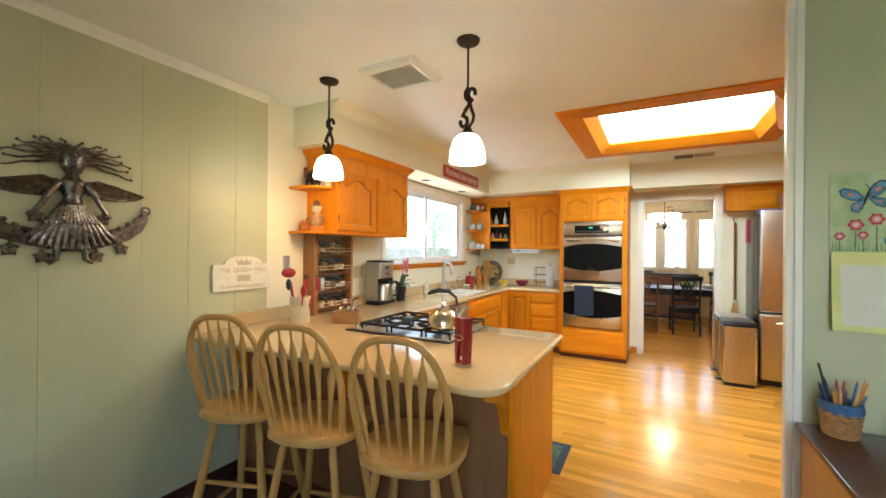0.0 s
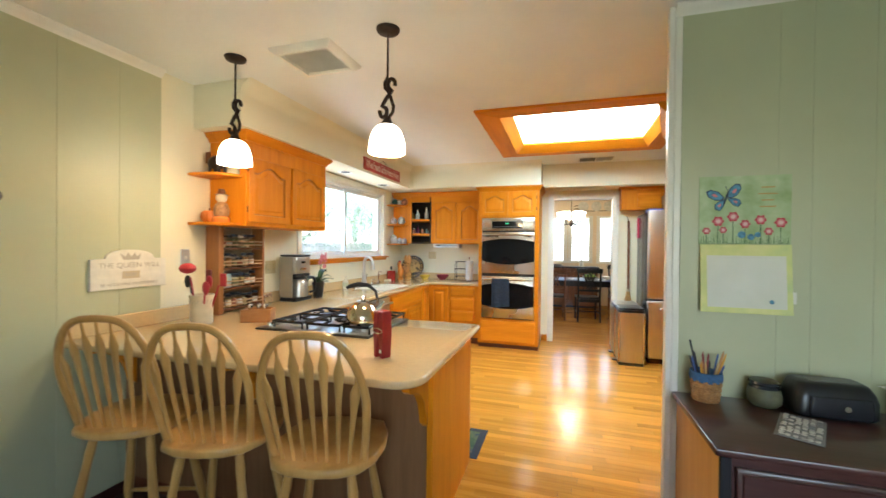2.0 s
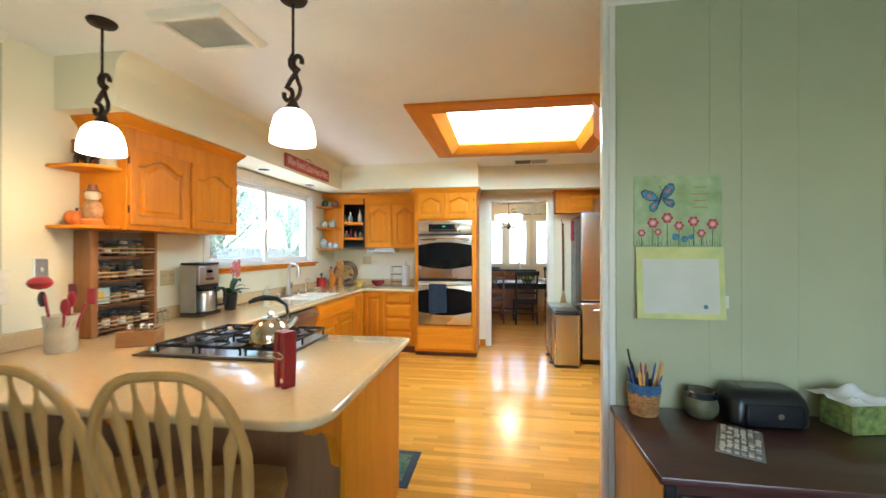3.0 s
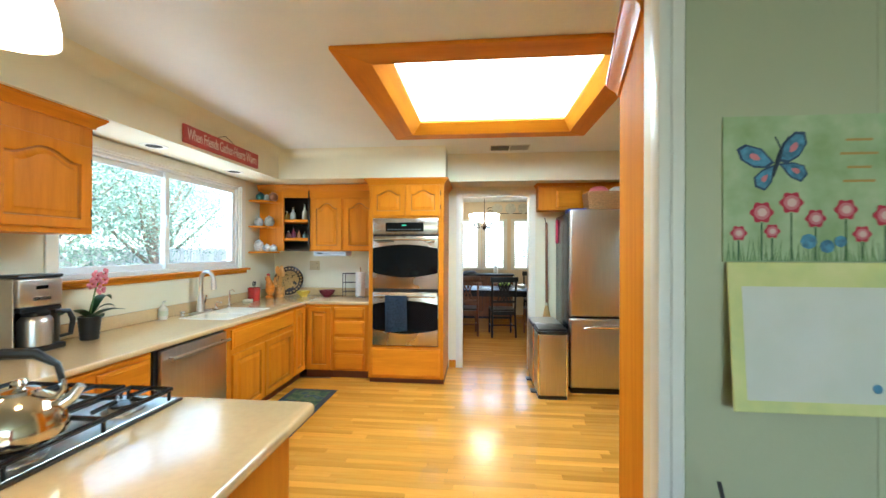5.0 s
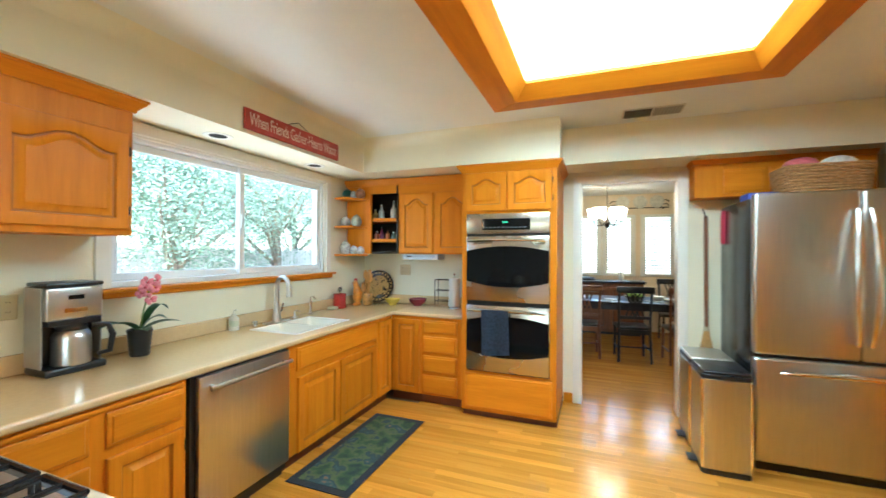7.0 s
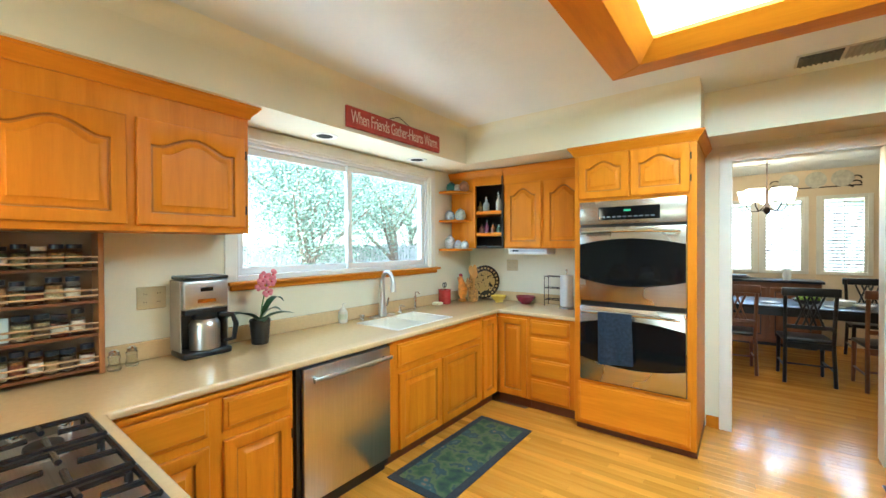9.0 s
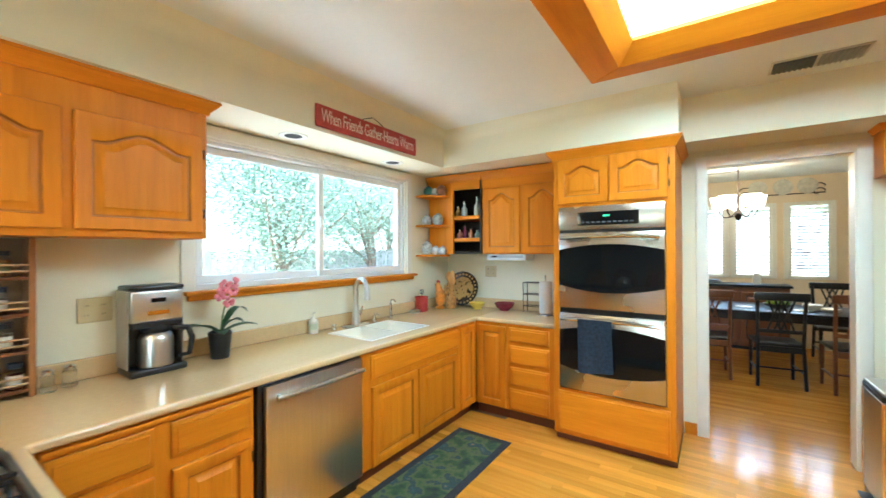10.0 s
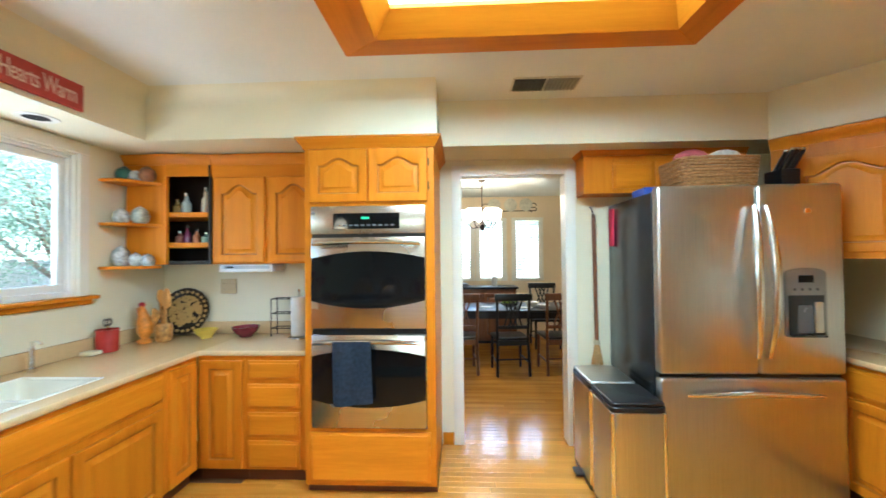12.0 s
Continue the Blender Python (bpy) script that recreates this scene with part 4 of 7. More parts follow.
part("crown_emblem", upright(cw, -0.0195, -0.018), ink_grey, pq)

# metal angel wall sculpture, one plain cut-out relief
pew = plain("pewter", (0.17, 0.15, 0.135), 0.28, 0.95, vary=0.6, scale=45, grain=0.9, spread=55)
bm = bmesh.new()
Y0, Z0 = 1.06, 1.60


def cut_out(pts, t=0.014, off=0.004):
    """A hammered sheet shape, standing a little off the wall."""
    join(bm, upright(pts, -off - t, -off, 0.005, 2))


ball(0.058, (0, -0.026, 0.195), 0.86, 0.55, 1.25, 16, bm=bm)
ball(0.012, (0, -0.058, 0.185), 0.7, 0.7, 1.4, 8, bm=bm)
for k in range(8):
    for s_ in (-1, 1):
        p0 = Vector((s_ * 0.045 * math.cos(radians(12 * k)), -0.022, 0.195 + 0.062 * math.sin(radians(12 * k))))
        p1 = Vector((s_ * (0.245 * math.cos(radians(12 * k - 8)) - 0.02 * (k % 2)), -0.02, 0.125 + 0.172 * math.sin(radians(11 * k + 4)) ** 0.9))
        strand = [p0.lerp(p1, q / 10) + Vector((0.004 * math.sin(q * 1.1 + k), -0.008 * math.sin(q * 0.8 + k), 0.0065 * math.sin(q * 1.25 + k * 1.7) * (q / 10))) for q in range(11)]
        tube(strand, [0.009 - 0.0055 * q / 10 for q in range(11)], 6, bm=bm)
        ball(0.008, strand[-1], 1, 0.7, 1, 6, bm=bm)
lathe_pts = [(0.024, 0.135), (0.03, 0.115), (0.05, 0.095), (0.045, 0.06), (0.034, 0.02), (0.045, -0.01)]
tube([(0, -0.022, z_) for r_, z_ in lathe_pts], [r_ for r_, z_ in lathe_pts], 12, bm=bm)
for s_ in (-1, 1):
    cut_out([(s_ * x, z) for x, z in ((0.03, 0.055), (0.05, 0.10), (0.10, 0.118), (0.17, 0.10), (0.25, 0.068), (0.315, 0.058), (0.27, 0.035), (0.19, 0.022), (0.11, 0.02))][::s_])
    for k in range(7):
        f = k / 6
        tube([(s_ * (0.05 + 0.03 * f), -0.021, 0.10 - 0.06 * f), (s_ * (0.16 + 0.02 * f), -0.024, 0.096 - 0.055 * f), (s_ * (0.30 - 0.10 * f), -0.020, 0.062 - 0.03 * f)], [0.006, 0.0065, 0.003], 6, bm=bm)
    tube([(s_ * 0.045, -0.026, 0.09), (s_ * 0.085, -0.034, 0.04), (s_ * 0.105, -0.034, -0.01), (s_ * 0.135, -0.028, -0.055)], [0.016, 0.015, 0.012, 0.010], 8, bm=bm)
    ball(0.014, (s_ * 0.14, -0.028, -0.062), 1.2, 0.6, 0.9, 8, bm=bm)
    for cx_, cz_ in ((0.125, -0.075), (0.205, -0.225), (0.10, -0.262)):
        st = []
        for q in range(10):
            rr = 0.038 if q % 2 == 0 else 0.017
            st.append((s_ * cx_ + rr * math.cos(radians(90 + 36 * q)), cz_ + rr * math.sin(radians(90 + 36 * q))))
        cut_out(st, 0.012)
    cut_out([(s_ * x, z) for x, z in ((0.05, -0.12), (0.13, -0.135), (0.21, -0.12), (0.27, -0.075), (0.305, -0.015), (0.325, -0.012), (0.325, -0.07), (0.295, -0.13), (0.235, -0.18), (0.15, -0.21), (0.06, -0.225))][::s_])
    for k in range(9):
        f = k / 8
        a = radians(-90 + 72 * f)
        ball(0.012, (s_ * (0.075 + 0.235 * math.cos(a) * (0.2 + 0.8 * f)), -0.024, -0.165 + 0.13 * f ** 2.2), 1.1, 0.6, 1, 8, bm=bm)
    tube([(s_ * (0.312 + 0.02 * math.cos(t)), -0.018, -0.018 + 0.022 * math.sin(t)) for t in [k * math.pi / 6 - 1.2 for k in range(10)]], 0.006, 6, bm=bm)
for k in range(13):
    u = (k - 6) / 6
    tube([(u * 0.03, -0.030, 0.005), (u * 0.075, -0.036, -0.07), (u * 0.125, -0.034, -0.14), (u * 0.165, -0.026, -0.215 + 0.04 * u * u)], [0.008, 0.012, 0.014, 0.012], 8, bm=bm)
    ball(0.017, (u * 0.17, -0.026, -0.222 + 0.04 * u * u), 1, 0.7, 0.9, 8, bm=bm)
    ball(0.009, (u * 0.10, -0.046, -0.10), 1, 0.7, 1, 6, bm=bm)
for x_ in (-0.055, 0.05):
    tube([(x_, -0.024, -0.21), (x_, -0.024, -0.275), (x_ + math.copysign(0.03, x_), -0.026, -0.292)], [0.015, 0.013, 0.012], 8, bm=bm)
bm.transform(pose(WX + 0.009, Y0, Z0, 0, 0, 90))
tagged(part("wall_sculpture", bm, pew), "dark hammered metal winged wall sculpture on sage boards", "sculpture")

# ---- right side of the kitchen ----
# pantry behind the partition, its side set at a slant
pn = thing("pantry_cabinet", "tall honey oak pantry cabinet with a plain side and crown", "cabinet", group="kitchen cabinets")
part("body", prism([(0.745, 2.488), (1.75, 2.488), (1.75, 3.08), (0.885, 3.08)], 0.06, 2.08, 0.002, 1), oak_side, pn)
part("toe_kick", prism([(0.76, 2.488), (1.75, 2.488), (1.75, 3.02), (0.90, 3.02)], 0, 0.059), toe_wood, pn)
part("crown", crown([(1.75, 3.08), (0.885, 3.08), (0.745, 2.488)], 2.045, 0.075, 0.05), oak_y, pn)
for i in range(2):
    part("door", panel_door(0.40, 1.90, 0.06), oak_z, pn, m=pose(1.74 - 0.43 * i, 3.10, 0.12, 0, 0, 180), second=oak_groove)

# cabinet above the fridge
c = cabinet("wall_cabinet", "honey oak wall cabinet above the fridge", 0.985, 5.985, 1.875, NORTH, 1.13, 0.27, 0.19,
            [("drawer", 0.20, 0.47, 0.03, 0.22, 0, ""), ("drawer", 0.50, 1.05, 0.03, 0.22, 0, "")])
part("crown", crown([(0, 0.19), (0, 0), (1.13, 0)], 0.27, 0.06, 0.04), oak_x, c)
# angled wall cabinet and the run beyond it
d_ = Vector((2.52 - 2.11, 5.25 - 5.78)).normalized()
ang = math.degrees(math.atan2(d_.y, d_.x))
c = cabinet("wall_cabinet", "honey oak angled wall cabinet with an arched door", 2.125, 5.79, 1.40, ang, 0.66, 0.73, 0.12,
            [("door", 0.12, 0.58, 0.04, 0.62, 0.06, "")])
part("crown", crown([(0, 0), (0.66, 0)], 0.70, 0.07, 0.04), oak_x, c)
c = cabinet("wall_cabinet", "honey oak wall cabinet with two arched doors", 2.54, 5.22, 1.40, -90, 1.2, 0.73, 0.35,
            [("door", 0.04, 0.58, 0.04, 0.62, 0.06, ""), ("door", 0.62, 1.16, 0.04, 0.62, 0.06, "")])
part("crown", crown([(0, 0), (1.2, 0)], 0.70, 0.07, 0.04), oak_y, c)
cabinet("base_cabinet", "honey oak base cabinet beside the fridge", 2.30, 5.56, 0, -90, 1.55, CT, 0.59,
        [("drawer", 0.03, 0.50, 0.635, 0.79, 0, ""), ("door", 0.03, 0.50, 0.10, 0.615, 0, ""), ("drawer", 0.54, 1.02, 0.635, 0.79, 0, ""), ("door", 0.54, 1.02, 0.10, 0.615, 0, "")], toe=0.09)
tagged(part("worktop", prism([(2.265, 5.58), (2.265, 3.99), (2.895, 3.99), (2.895, 6.17), (2.36, 6.17)][::-1], 0.816, 0.85, 0.01, 3), laminate), "almond solid-surface worktop beside the fridge", "worktop")
part("splash_panel", box(2.885, 2.898, 3.99, 6.17, 0.851, 1.395), oak_z, None).parent = c
# things on the fridge
wick = plain("wicker", (0.42, 0.21, 0.07), 0.6, vary=0.35, scale=60, grain=0.6, spread=160)
bk = thing("wicker_basket", "brown wicker basket on top of the fridge", "basket", pose(1.665, 5.70, 1.801))
n_ = 20
for k in range(12):
    f = k / 11
    hx, hy = 0.215 + 0.02 * f, 0.15 + 0.015 * f
    pts = []
    for i in range(60):
        a = 2 * math.pi * i / 60
        cx_, sy_ = math.cos(a), math.sin(a)
        w_ = 0.004 * (1 if (i // 2 + k) % 2 else -1)
        pts.append(((hx + w_) * math.copysign(abs(cx_) ** 0.35, cx_), (hy + w_) * math.copysign(abs(sy_) ** 0.35, sy_), 0.010 + 0.0185 * k))
    part("weave", tube(pts, 0.0098, 6, closed=True), wick, bk)
part("base", box(-0.21, 0.21, -0.14, 0.14, 0.0, 0.02), wick, bk)
for x_, z_, col in ((-0.10, 0.225, (0.55, 0.12, 0.14)), (0.10, 0.22, (0.75, 0.72, 0.66))):
    tagged(part("folded_cloth", ball(0.12, (1.665 + x_, 5.70, 1.801 + z_ + 0.012), 0.85, 0.8, 0.5, 14), plain("cloth_%d" % int(col[1] * 100), col, 0.9, vary=0.3, scale=30, grain=0.5)), "crumpled %s cloth in the wicker basket" % ("red" if col[1] < 0.2 else "white"), "cloth")
kb = thing("knife_block", "black knife block with steel-tipped handles on the fridge", "knife block", pose(2.06, 5.62, 1.80))
part("block", box(-0.055, 0.055, -0.07, 0.07, 0, 0.14, 0.008, 2), black, kb)
for i in range(3):
    for j in range(2):
        part("knife_handle", tube([(-0.03 + 0.03 * i, -0.03 + 0.05 * j, 0.13), (0.02 + 0.03 * i, -0.06 + 0.05 * j, 0.25)], 0.012, 8), black, kb)
        part("handle_tip", tube([(0.02 + 0.03 * i, -0.06 + 0.05 * j, 0.25), (0.022 + 0.03 * i, -0.061 + 0.05 * j, 0.262)], 0.0125, 8), chrome, kb)
tagged(part("blue_box", box(1.24, 1.42, 5.62, 5.80, 1.801, 1.855, 0.004, 1), plain("blue_card", (0.05, 0.10, 0.45), 0.5, vary=0.3, scale=30)), "flat blue carton on top of the fridge", "box")
tagged(part("pot_holder", box(1.196, 1.2085, 6.02, 6.10, 1.50, 1.77, 0.005, 2), plain("pink_red", (0.60, 0.03, 0.09), 0.7)), "pink-red hanging holder on the fridge's side", "holder")


# step bins
def bin_(name, y0, y1, label, lid_mat):
    b = thing(name, label, "trash can", pose(0.875, y0, 0), "step bins beside the fridge")
    w = y1 - y0
    pts = [(x_, y_) for cx, cy, a0 in ((0.25, w - 0.03, 0), (0.03, w - 0.03, 90), (0.03, 0.03, 180), (0.25, 0.03, 270)) for x_, y_ in arc(cx, cy, 0.03, a0, a0 + 90, 4)]
    part("body", prism(pts, 0.035, 0.615, 0.004, 1), steel_z, b)
    part("base", prism([(x * 0.98 + 0.003, y * 0.98 + 0.003) for x, y in pts], 0, 0.034), black, b)
    part("lid_rim", prism([(x * 1.02 - 0.003, y * 1.02 - 0.003) for x, y in pts], 0.616, 0.645, 0.004, 1), black, b)
    part("lid", prism(pts, 0.646, 0.668, 0.014, 3), lid_mat, b)
    part("pedal", box(-0.05, 0.03, w / 2 - 0.05, w / 2 + 0.05, 0.018, 0.033, 0.005, 2), black, b)
    for xx, yy in ((0.008, 0.010), (0.008, w - 0.010), (0.272, 0.010)):
        part("corner_strip", tube([(xx, yy, 0.04), (xx, yy, 0.61)], 0.012, 10), satin, b, "bright steel corner strip")
    # black strip added to paint the shadow gap between bin and fridge
    part("shadow_gap_strip", box(0.2805, 0.2845, 0.02, w - 0.02, 0.036, 0.612), black, b)


bin_("step_bin", 5.235, 5.56, "slim stainless step bin with a black lid", black)
bin_("step_bin", 5.585, 5.955, "slim stainless step bin with a brushed steel lid", steel_x)

# broom
br = thing("broom", "straw broom hanging on a hook beside the fridge", "broom", pose(1.10, 6.08, 0))
part("handle", tube([(0, 0.032, 0.76), (0, 0.06, 1.74)], 0.015, 8), chair_brown, br)
bm = bmesh.new()
for k in range(26):
    a = 2 * math.pi * k / 26
    tube([(0.01 * math.cos(a), 0.03 + 0.01 * math.sin(a), 0.80), (0.035 * math.cos(a) + 0.01 * math.sin(5 * a), 0.03 + 0.02 * math.sin(a), 0.63)], 0.005, 5, bm=bm)
part("bristles", bm, plain("straw", (0.50, 0.30, 0.10), 0.8, vary=0.3, scale=60), br)
part("binding", lathe([(0.02, 0.775), (0.022, 0.79), (0.016, 0.81)], 12, (0, 0.032, 0)), plain("twine", (0.5, 0.45, 0.3), 0.8), br)
part("hook", tube([(-0.02, 0.08, 1.80), (-0.02, 0.05, 1.79), (-0.01, 0.04, 1.74), (0, 0.06, 1.70)], 0.005, 6), iron, br)

# ---- on the worktop ----
# cooktop
ct = thing("gas_cooktop", "stainless gas cooktop with black iron grates on the peninsula", "cooktop", pose(-1.17, 2.505, 0.851))
part("rim", box(-0.385, 0.385, -0.295, 0.295, 0, 0.011, 0.005, 2), plain("cooktop_rim", (0.11, 0.105, 0.095), 0.3, 0.8), ct, "dark metal rim")
part("tray", box(-0.300, 0.372, -0.275, 0.275, 0.0112, 0.0135, 0.001, 1), steel_x, ct)
for i, (bx, by, r) in enumerate(((-0.17, -0.15, 0.04), (-0.17, 0.15, 0.045), (0.07, 0.0, 0.055), (0.28, -0.16, 0.045), (0.28, 0.15, 0.04))):
    bp = part("burner", lathe([(r * 1.5, 0.012), (r * 1.45, 0.018), (r, 0.02), (r, 0.03), (r * 0.9, 0.032)], 20, (bx, by, 0)), steel_x, ct)
    part("burner_cap", lathe([(r * 0.95, 0.032), (r * 0.9, 0.04), (0.01, 0.042)], 20, (bx, by, 0)), black, bp)
for gx0, gx1 in ((-0.29, -0.07), (-0.055, 0.185), (0.195, 0.375)):
    g_ = bmesh.new()
    zt = 0.052
    x0_, x1_ = gx0 + 0.01, gx1 - 0.01
    for yy in (-0.26, 0.26):
        tube([(x0_, yy, zt), (x1_, yy, zt)], 0.0085, 8, bm=g_)
    for xx in (x0_, x1_):
        tube([(xx, -0.26, zt), (xx, 0.26, zt)], 0.0085, 8, bm=g_)
        for yy in (-0.25, 0.0, 0.25):
            tube([(xx, yy, zt), (xx, yy, 0.012)], 0.006, 6, bm=g_)
    xm = (x0_ + x1_) / 2
    for yy in (-0.15, 0.15):
        tube([(x0_, yy, zt), (xm - 0.03, yy, zt + 0.004)], 0.008, 8, bm=g_)
        tube([(x1_, yy, zt), (xm + 0.03, yy, zt + 0.004)], 0.008, 8, bm=g_)
        tube([(xm, yy - 0.11, zt), (xm, yy - 0.03, zt + 0.004)], 0.008, 8, bm=g_)
        tube([(xm, yy + 0.11, zt), (xm, yy + 0.03, zt + 0.004)], 0.008, 8, bm=g_)
    tube([(x0_, 0, zt), (x1_, 0, zt)], 0.0085, 8, bm=g_)
    part("grate", g_, plain("grate_iron", (0.014, 0.015, 0.02), 0.22, 0.2) if gx0 < -0.2 else bpy.data.materials["grate_iron"], ct)
for k in range(5):
    part("knob", lathe([(0.02, 0.012), (0.019, 0.03), (0.016, 0.036), (0.001, 0.037)], 16, (-0.335, -0.22 + 0.11 * k, 0)), chrome, ct)

# kettle
kt = thing("kettle", "polished steel kettle with a black arched handle", "kettle", pose(-0.905, 2.365, 0.905, 0, 0, 35))
part("body", lathe([(0.085, 0.0), (0.098, 0.01), (0.10, 0.035), (0.09, 0.075), (0.068, 0.108), (0.045, 0.122), (0.042, 0.125)], 28), plain("warm_steel", (0.72, 0.62, 0.45), 0.12, 1.0, vary=0.08, grain=0), kt)
part("lid", lathe([(0.044, 0.122), (0.040, 0.132), (0.012, 0.138), (0.012, 0.145), (0.018, 0.152), (0.012, 0.16), (0.001, 0.161)], 20), chrome, kt)
part("spout", tube([(0.07, 0, 0.07), (0.105, 0, 0.095), (0.125, 0, 0.125)], [0.02, 0.016, 0.013], 12), chrome, kt)
part("handle", tube([(0.085, 0, 0.14), (0.075, 0, 0.19), (0.03, 0, 0.225), (-0.03, 0, 0.232), (-0.075, 0, 0.222), (-0.10, 0, 0.21)], [0.008, 0.009, 0.013, 0.015, 0.013, 0.008], 10), black, kt, "black handle")
part("handle_arm", tube([(0.07, 0, 0.095), (0.088, 0, 0.12), (0.085, 0, 0.15)], 0.008, 8), chrome, kt)

# large red clothespin note holder
cp_ = thing("clothespin_holder", "giant red wooden clothespin standing on the worktop", "clothespin", pose(-0.565, 1.925, 0.851, 0, 0, -25))
redp = plain("red_lacquer", (0.30, 0.018, 0.022), 0.35, vary=0.2, scale=20)
for s_ in (-1, 1):
    pts = [(s_ * 0.030, 0), (s_ * 0.014, 0.0), (s_ * 0.005, 0.10), (s_ * 0.005, 0.155), (s_ * 0.003, 0.215), (s_ * 0.032, 0.215), (s_ * 0.034, 0.12)]
    part("prong", upright(pts[::s_], -0.027, 0.027, 0.003), redp, cp_)
part("spring", tube([(0.036 * math.cos(t) * 0.9, -0.031, 0.125 + 0.012 * math.sin(t)) for t in [k * math.pi / 8 for k in range(16)]], 0.0025, 6, closed=True), chrome, cp_)
part("stamp", box(0.012, 0.024, -0.029, -0.027, 0.025, 0.04), white_trim, cp_)

# crock with utensils
ck = thing("utensil_crock", "cream patterned crock full of red kitchen utensils", "crock", pose(-2.0, 2.235, 0.851))
part("pot", lathe([(0.06, 0), (0.066, 0.01), (0.066, 0.15), (0.072, 0.17), (0.074, 0.19), (0.066, 0.19), (0.06, 0.17), (0.058, 0.03), (0.001, 0.03)], 28, cap=False), plain("crock_cream", (0.68, 0.60, 0.44), 0.3, vary=0.1, scale=15), ck)
for k in range(16):
    a = 2 * math.pi * k / 16
    part("lattice_mark", tube([(0.0675 * math.cos(a), 0.0675 * math.sin(a), 0.135), (0.0705 * math.cos(a + 0.2), 0.0705 * math.sin(a + 0.2), 0.16)], 0.0022, 5), ink_grey, ck)
redu = plain("red_silicone", (0.38, 0.02, 0.035), 0.4)
for x_, y_, tz, hd, mt in ((-0.02, -0.02, 0.36, "ladle", redu), (0.01, 0.01, 0.30, "spoon", redu), (0.03, -0.02, 0.27, "spoon", redu), (0.04, 0.02, 0.31, "spatula", redu), (-0.01, 0.03, 0.33, "spatula", plain("dark_red", (0.16, 0.03, 0.03), 0.5)), (-0.04, 0.0, 0.30, "spoon", black)):
    u = bmesh.new()
    ex, ey = x_ * 3.0, y_ * 2.6
    tube([(x_, y_, 0.05), (ex * 0.8, ey * 0.8, tz - 0.06)], 0.006, 6, bm=u)
    if hd == "ladle":
        ball(0.05, (ex, ey, tz), 1, 1, 0.7, 12, bm=u)
    elif hd == "spoon":
        ball(0.034, (ex, ey, tz - 0.03), 0.8, 0.35, 1.25, 12, bm=u)
    else:
        box(ex - 0.025, ex + 0.025, ey - 0.006, ey + 0.006, tz - 0.07, tz + 0.015, 0.004, 1, bm=u)
    part("utensil", u, mt, ck, hd + " head")
# wall switch
sw = thing("switch_plate", "narrow stainless switch plate on the cream wall", "switch", pose(WX + 0.002, 2.335, 1.27, 0, 0, 90))
part("plate", box(-0.035, 0.035, -0.006, 0, -0.06, 0.06, 0.003, 1), steel_z, sw)
part("toggle", box(-0.006, 0.006, -0.016, -0.006, -0.012, 0.012, 0.002, 1), white_trim, sw)


def outlet(x, y, z, turn):
    o = thing("outlet", "almond double wall outlet plate", "outlet", pose(x, y, z, 0, 0, turn))
    part("plate", box(-0.065, 0.065, -0.006, 0, -0.058, 0.058, 0.003, 1), plain("almond_plastic", (0.60, 0.50, 0.28), 0.4) if "almond_plastic" not in bpy.data.materials else bpy.data.materials["almond_plastic"], o)
    for dx, dz in ((-0.03, 0.022), (-0.03, -0.022), (0.03, 0.022), (0.03, -0.022)):
        f_ = part("socket", lathe([(0.015, 0), (0.015, 0.002), (0.001, 0.002)], 14), bpy.data.materials["almond_plastic"], o, m=pose(dx, -0.006, dz, 90, 0, 0))
        for sx in (-0.005, 0.005):
            part("slot", box(sx - 0.0012, sx + 0.0012, -0.004, 0.004, 0.002, 0.0025), black, f_)


outlet(WX + 0.001, 3.17, 1.165, 90)
outlet(-1.74, FY - 0.001, 1.22, 0)

# spice rack with jars
sr = thing("spice_rack", "brown wooden spice rack on the wall with four rows", "rack", pose(WX + 0.002, 2.50, 0.852, 0, 0, 90))
RW, RH = 0.455, 0.645
rack_side = wood("rack_side", (0.22, 0.085, 0.025), (0.33, 0.135, 0.042), (0.42, 0.19, 0.065), 2, 0.35)
rail_wood = wood("rail_wood", (0.34, 0.20, 0.10), (0.46, 0.29, 0.15), (0.55, 0.37, 0.21), 1, 0.35)
for x0, x1 in ((0, 0.045), (RW - 0.022, RW)):
    part("side", box(x0, x1, -0.125, 0, 0, RH, 0.003, 1), rack_side, sr)
part("back", box(0.045, RW - 0.022, -0.012, 0, 0, RH), plain("rack_back", (0.36, 0.28, 0.20), 0.6), sr)
LV = (0.02, 0.175, 0.325, 0.475)
for z in LV:
    part("shelf", box(0.045, RW - 0.022, -0.115, -0.012, z, z + 0.012), rack_wood, sr)
    for dz in (0.035, 0.06):
        part("rail", tube([(0.045, -0.118, z + dz), (RW - 0.022, -0.118, z + dz)], 0.0045, 8), rail_wood, sr, "pale dowel rail")
jar_thin = glass("jar_thin", (0.93, 0.95, 0.95), 0.02)
jar_thin.node_tree.nodes["Principled BSDF"].inputs["Specular IOR Level"].default_value = 0.8
jar_glass = glass("jar_glass", (0.9, 0.92, 0.9), 0.05, thin=False)
spices = [plain("spice_%d" % i, c_, 0.8, vary=0.4, scale=120, grain=0.4, spread=400) for i, c_ in enumerate(((0.34, 0.17, 0.06), (0.46, 0.34, 0.16), (0.18, 0.17, 0.08), (0.26, 0.08, 0.04), (0.54, 0.45, 0.27), (0.14, 0.09, 0.05)))]
rng = random.Random(5)
lid_navy = plain("lid_navy", (0.012, 0.016, 0.028), 0.3, vary=0.3)
label_white = plain("jar_label", (0.68, 0.64, 0.55), 0.6, vary=0.2, scale=90)
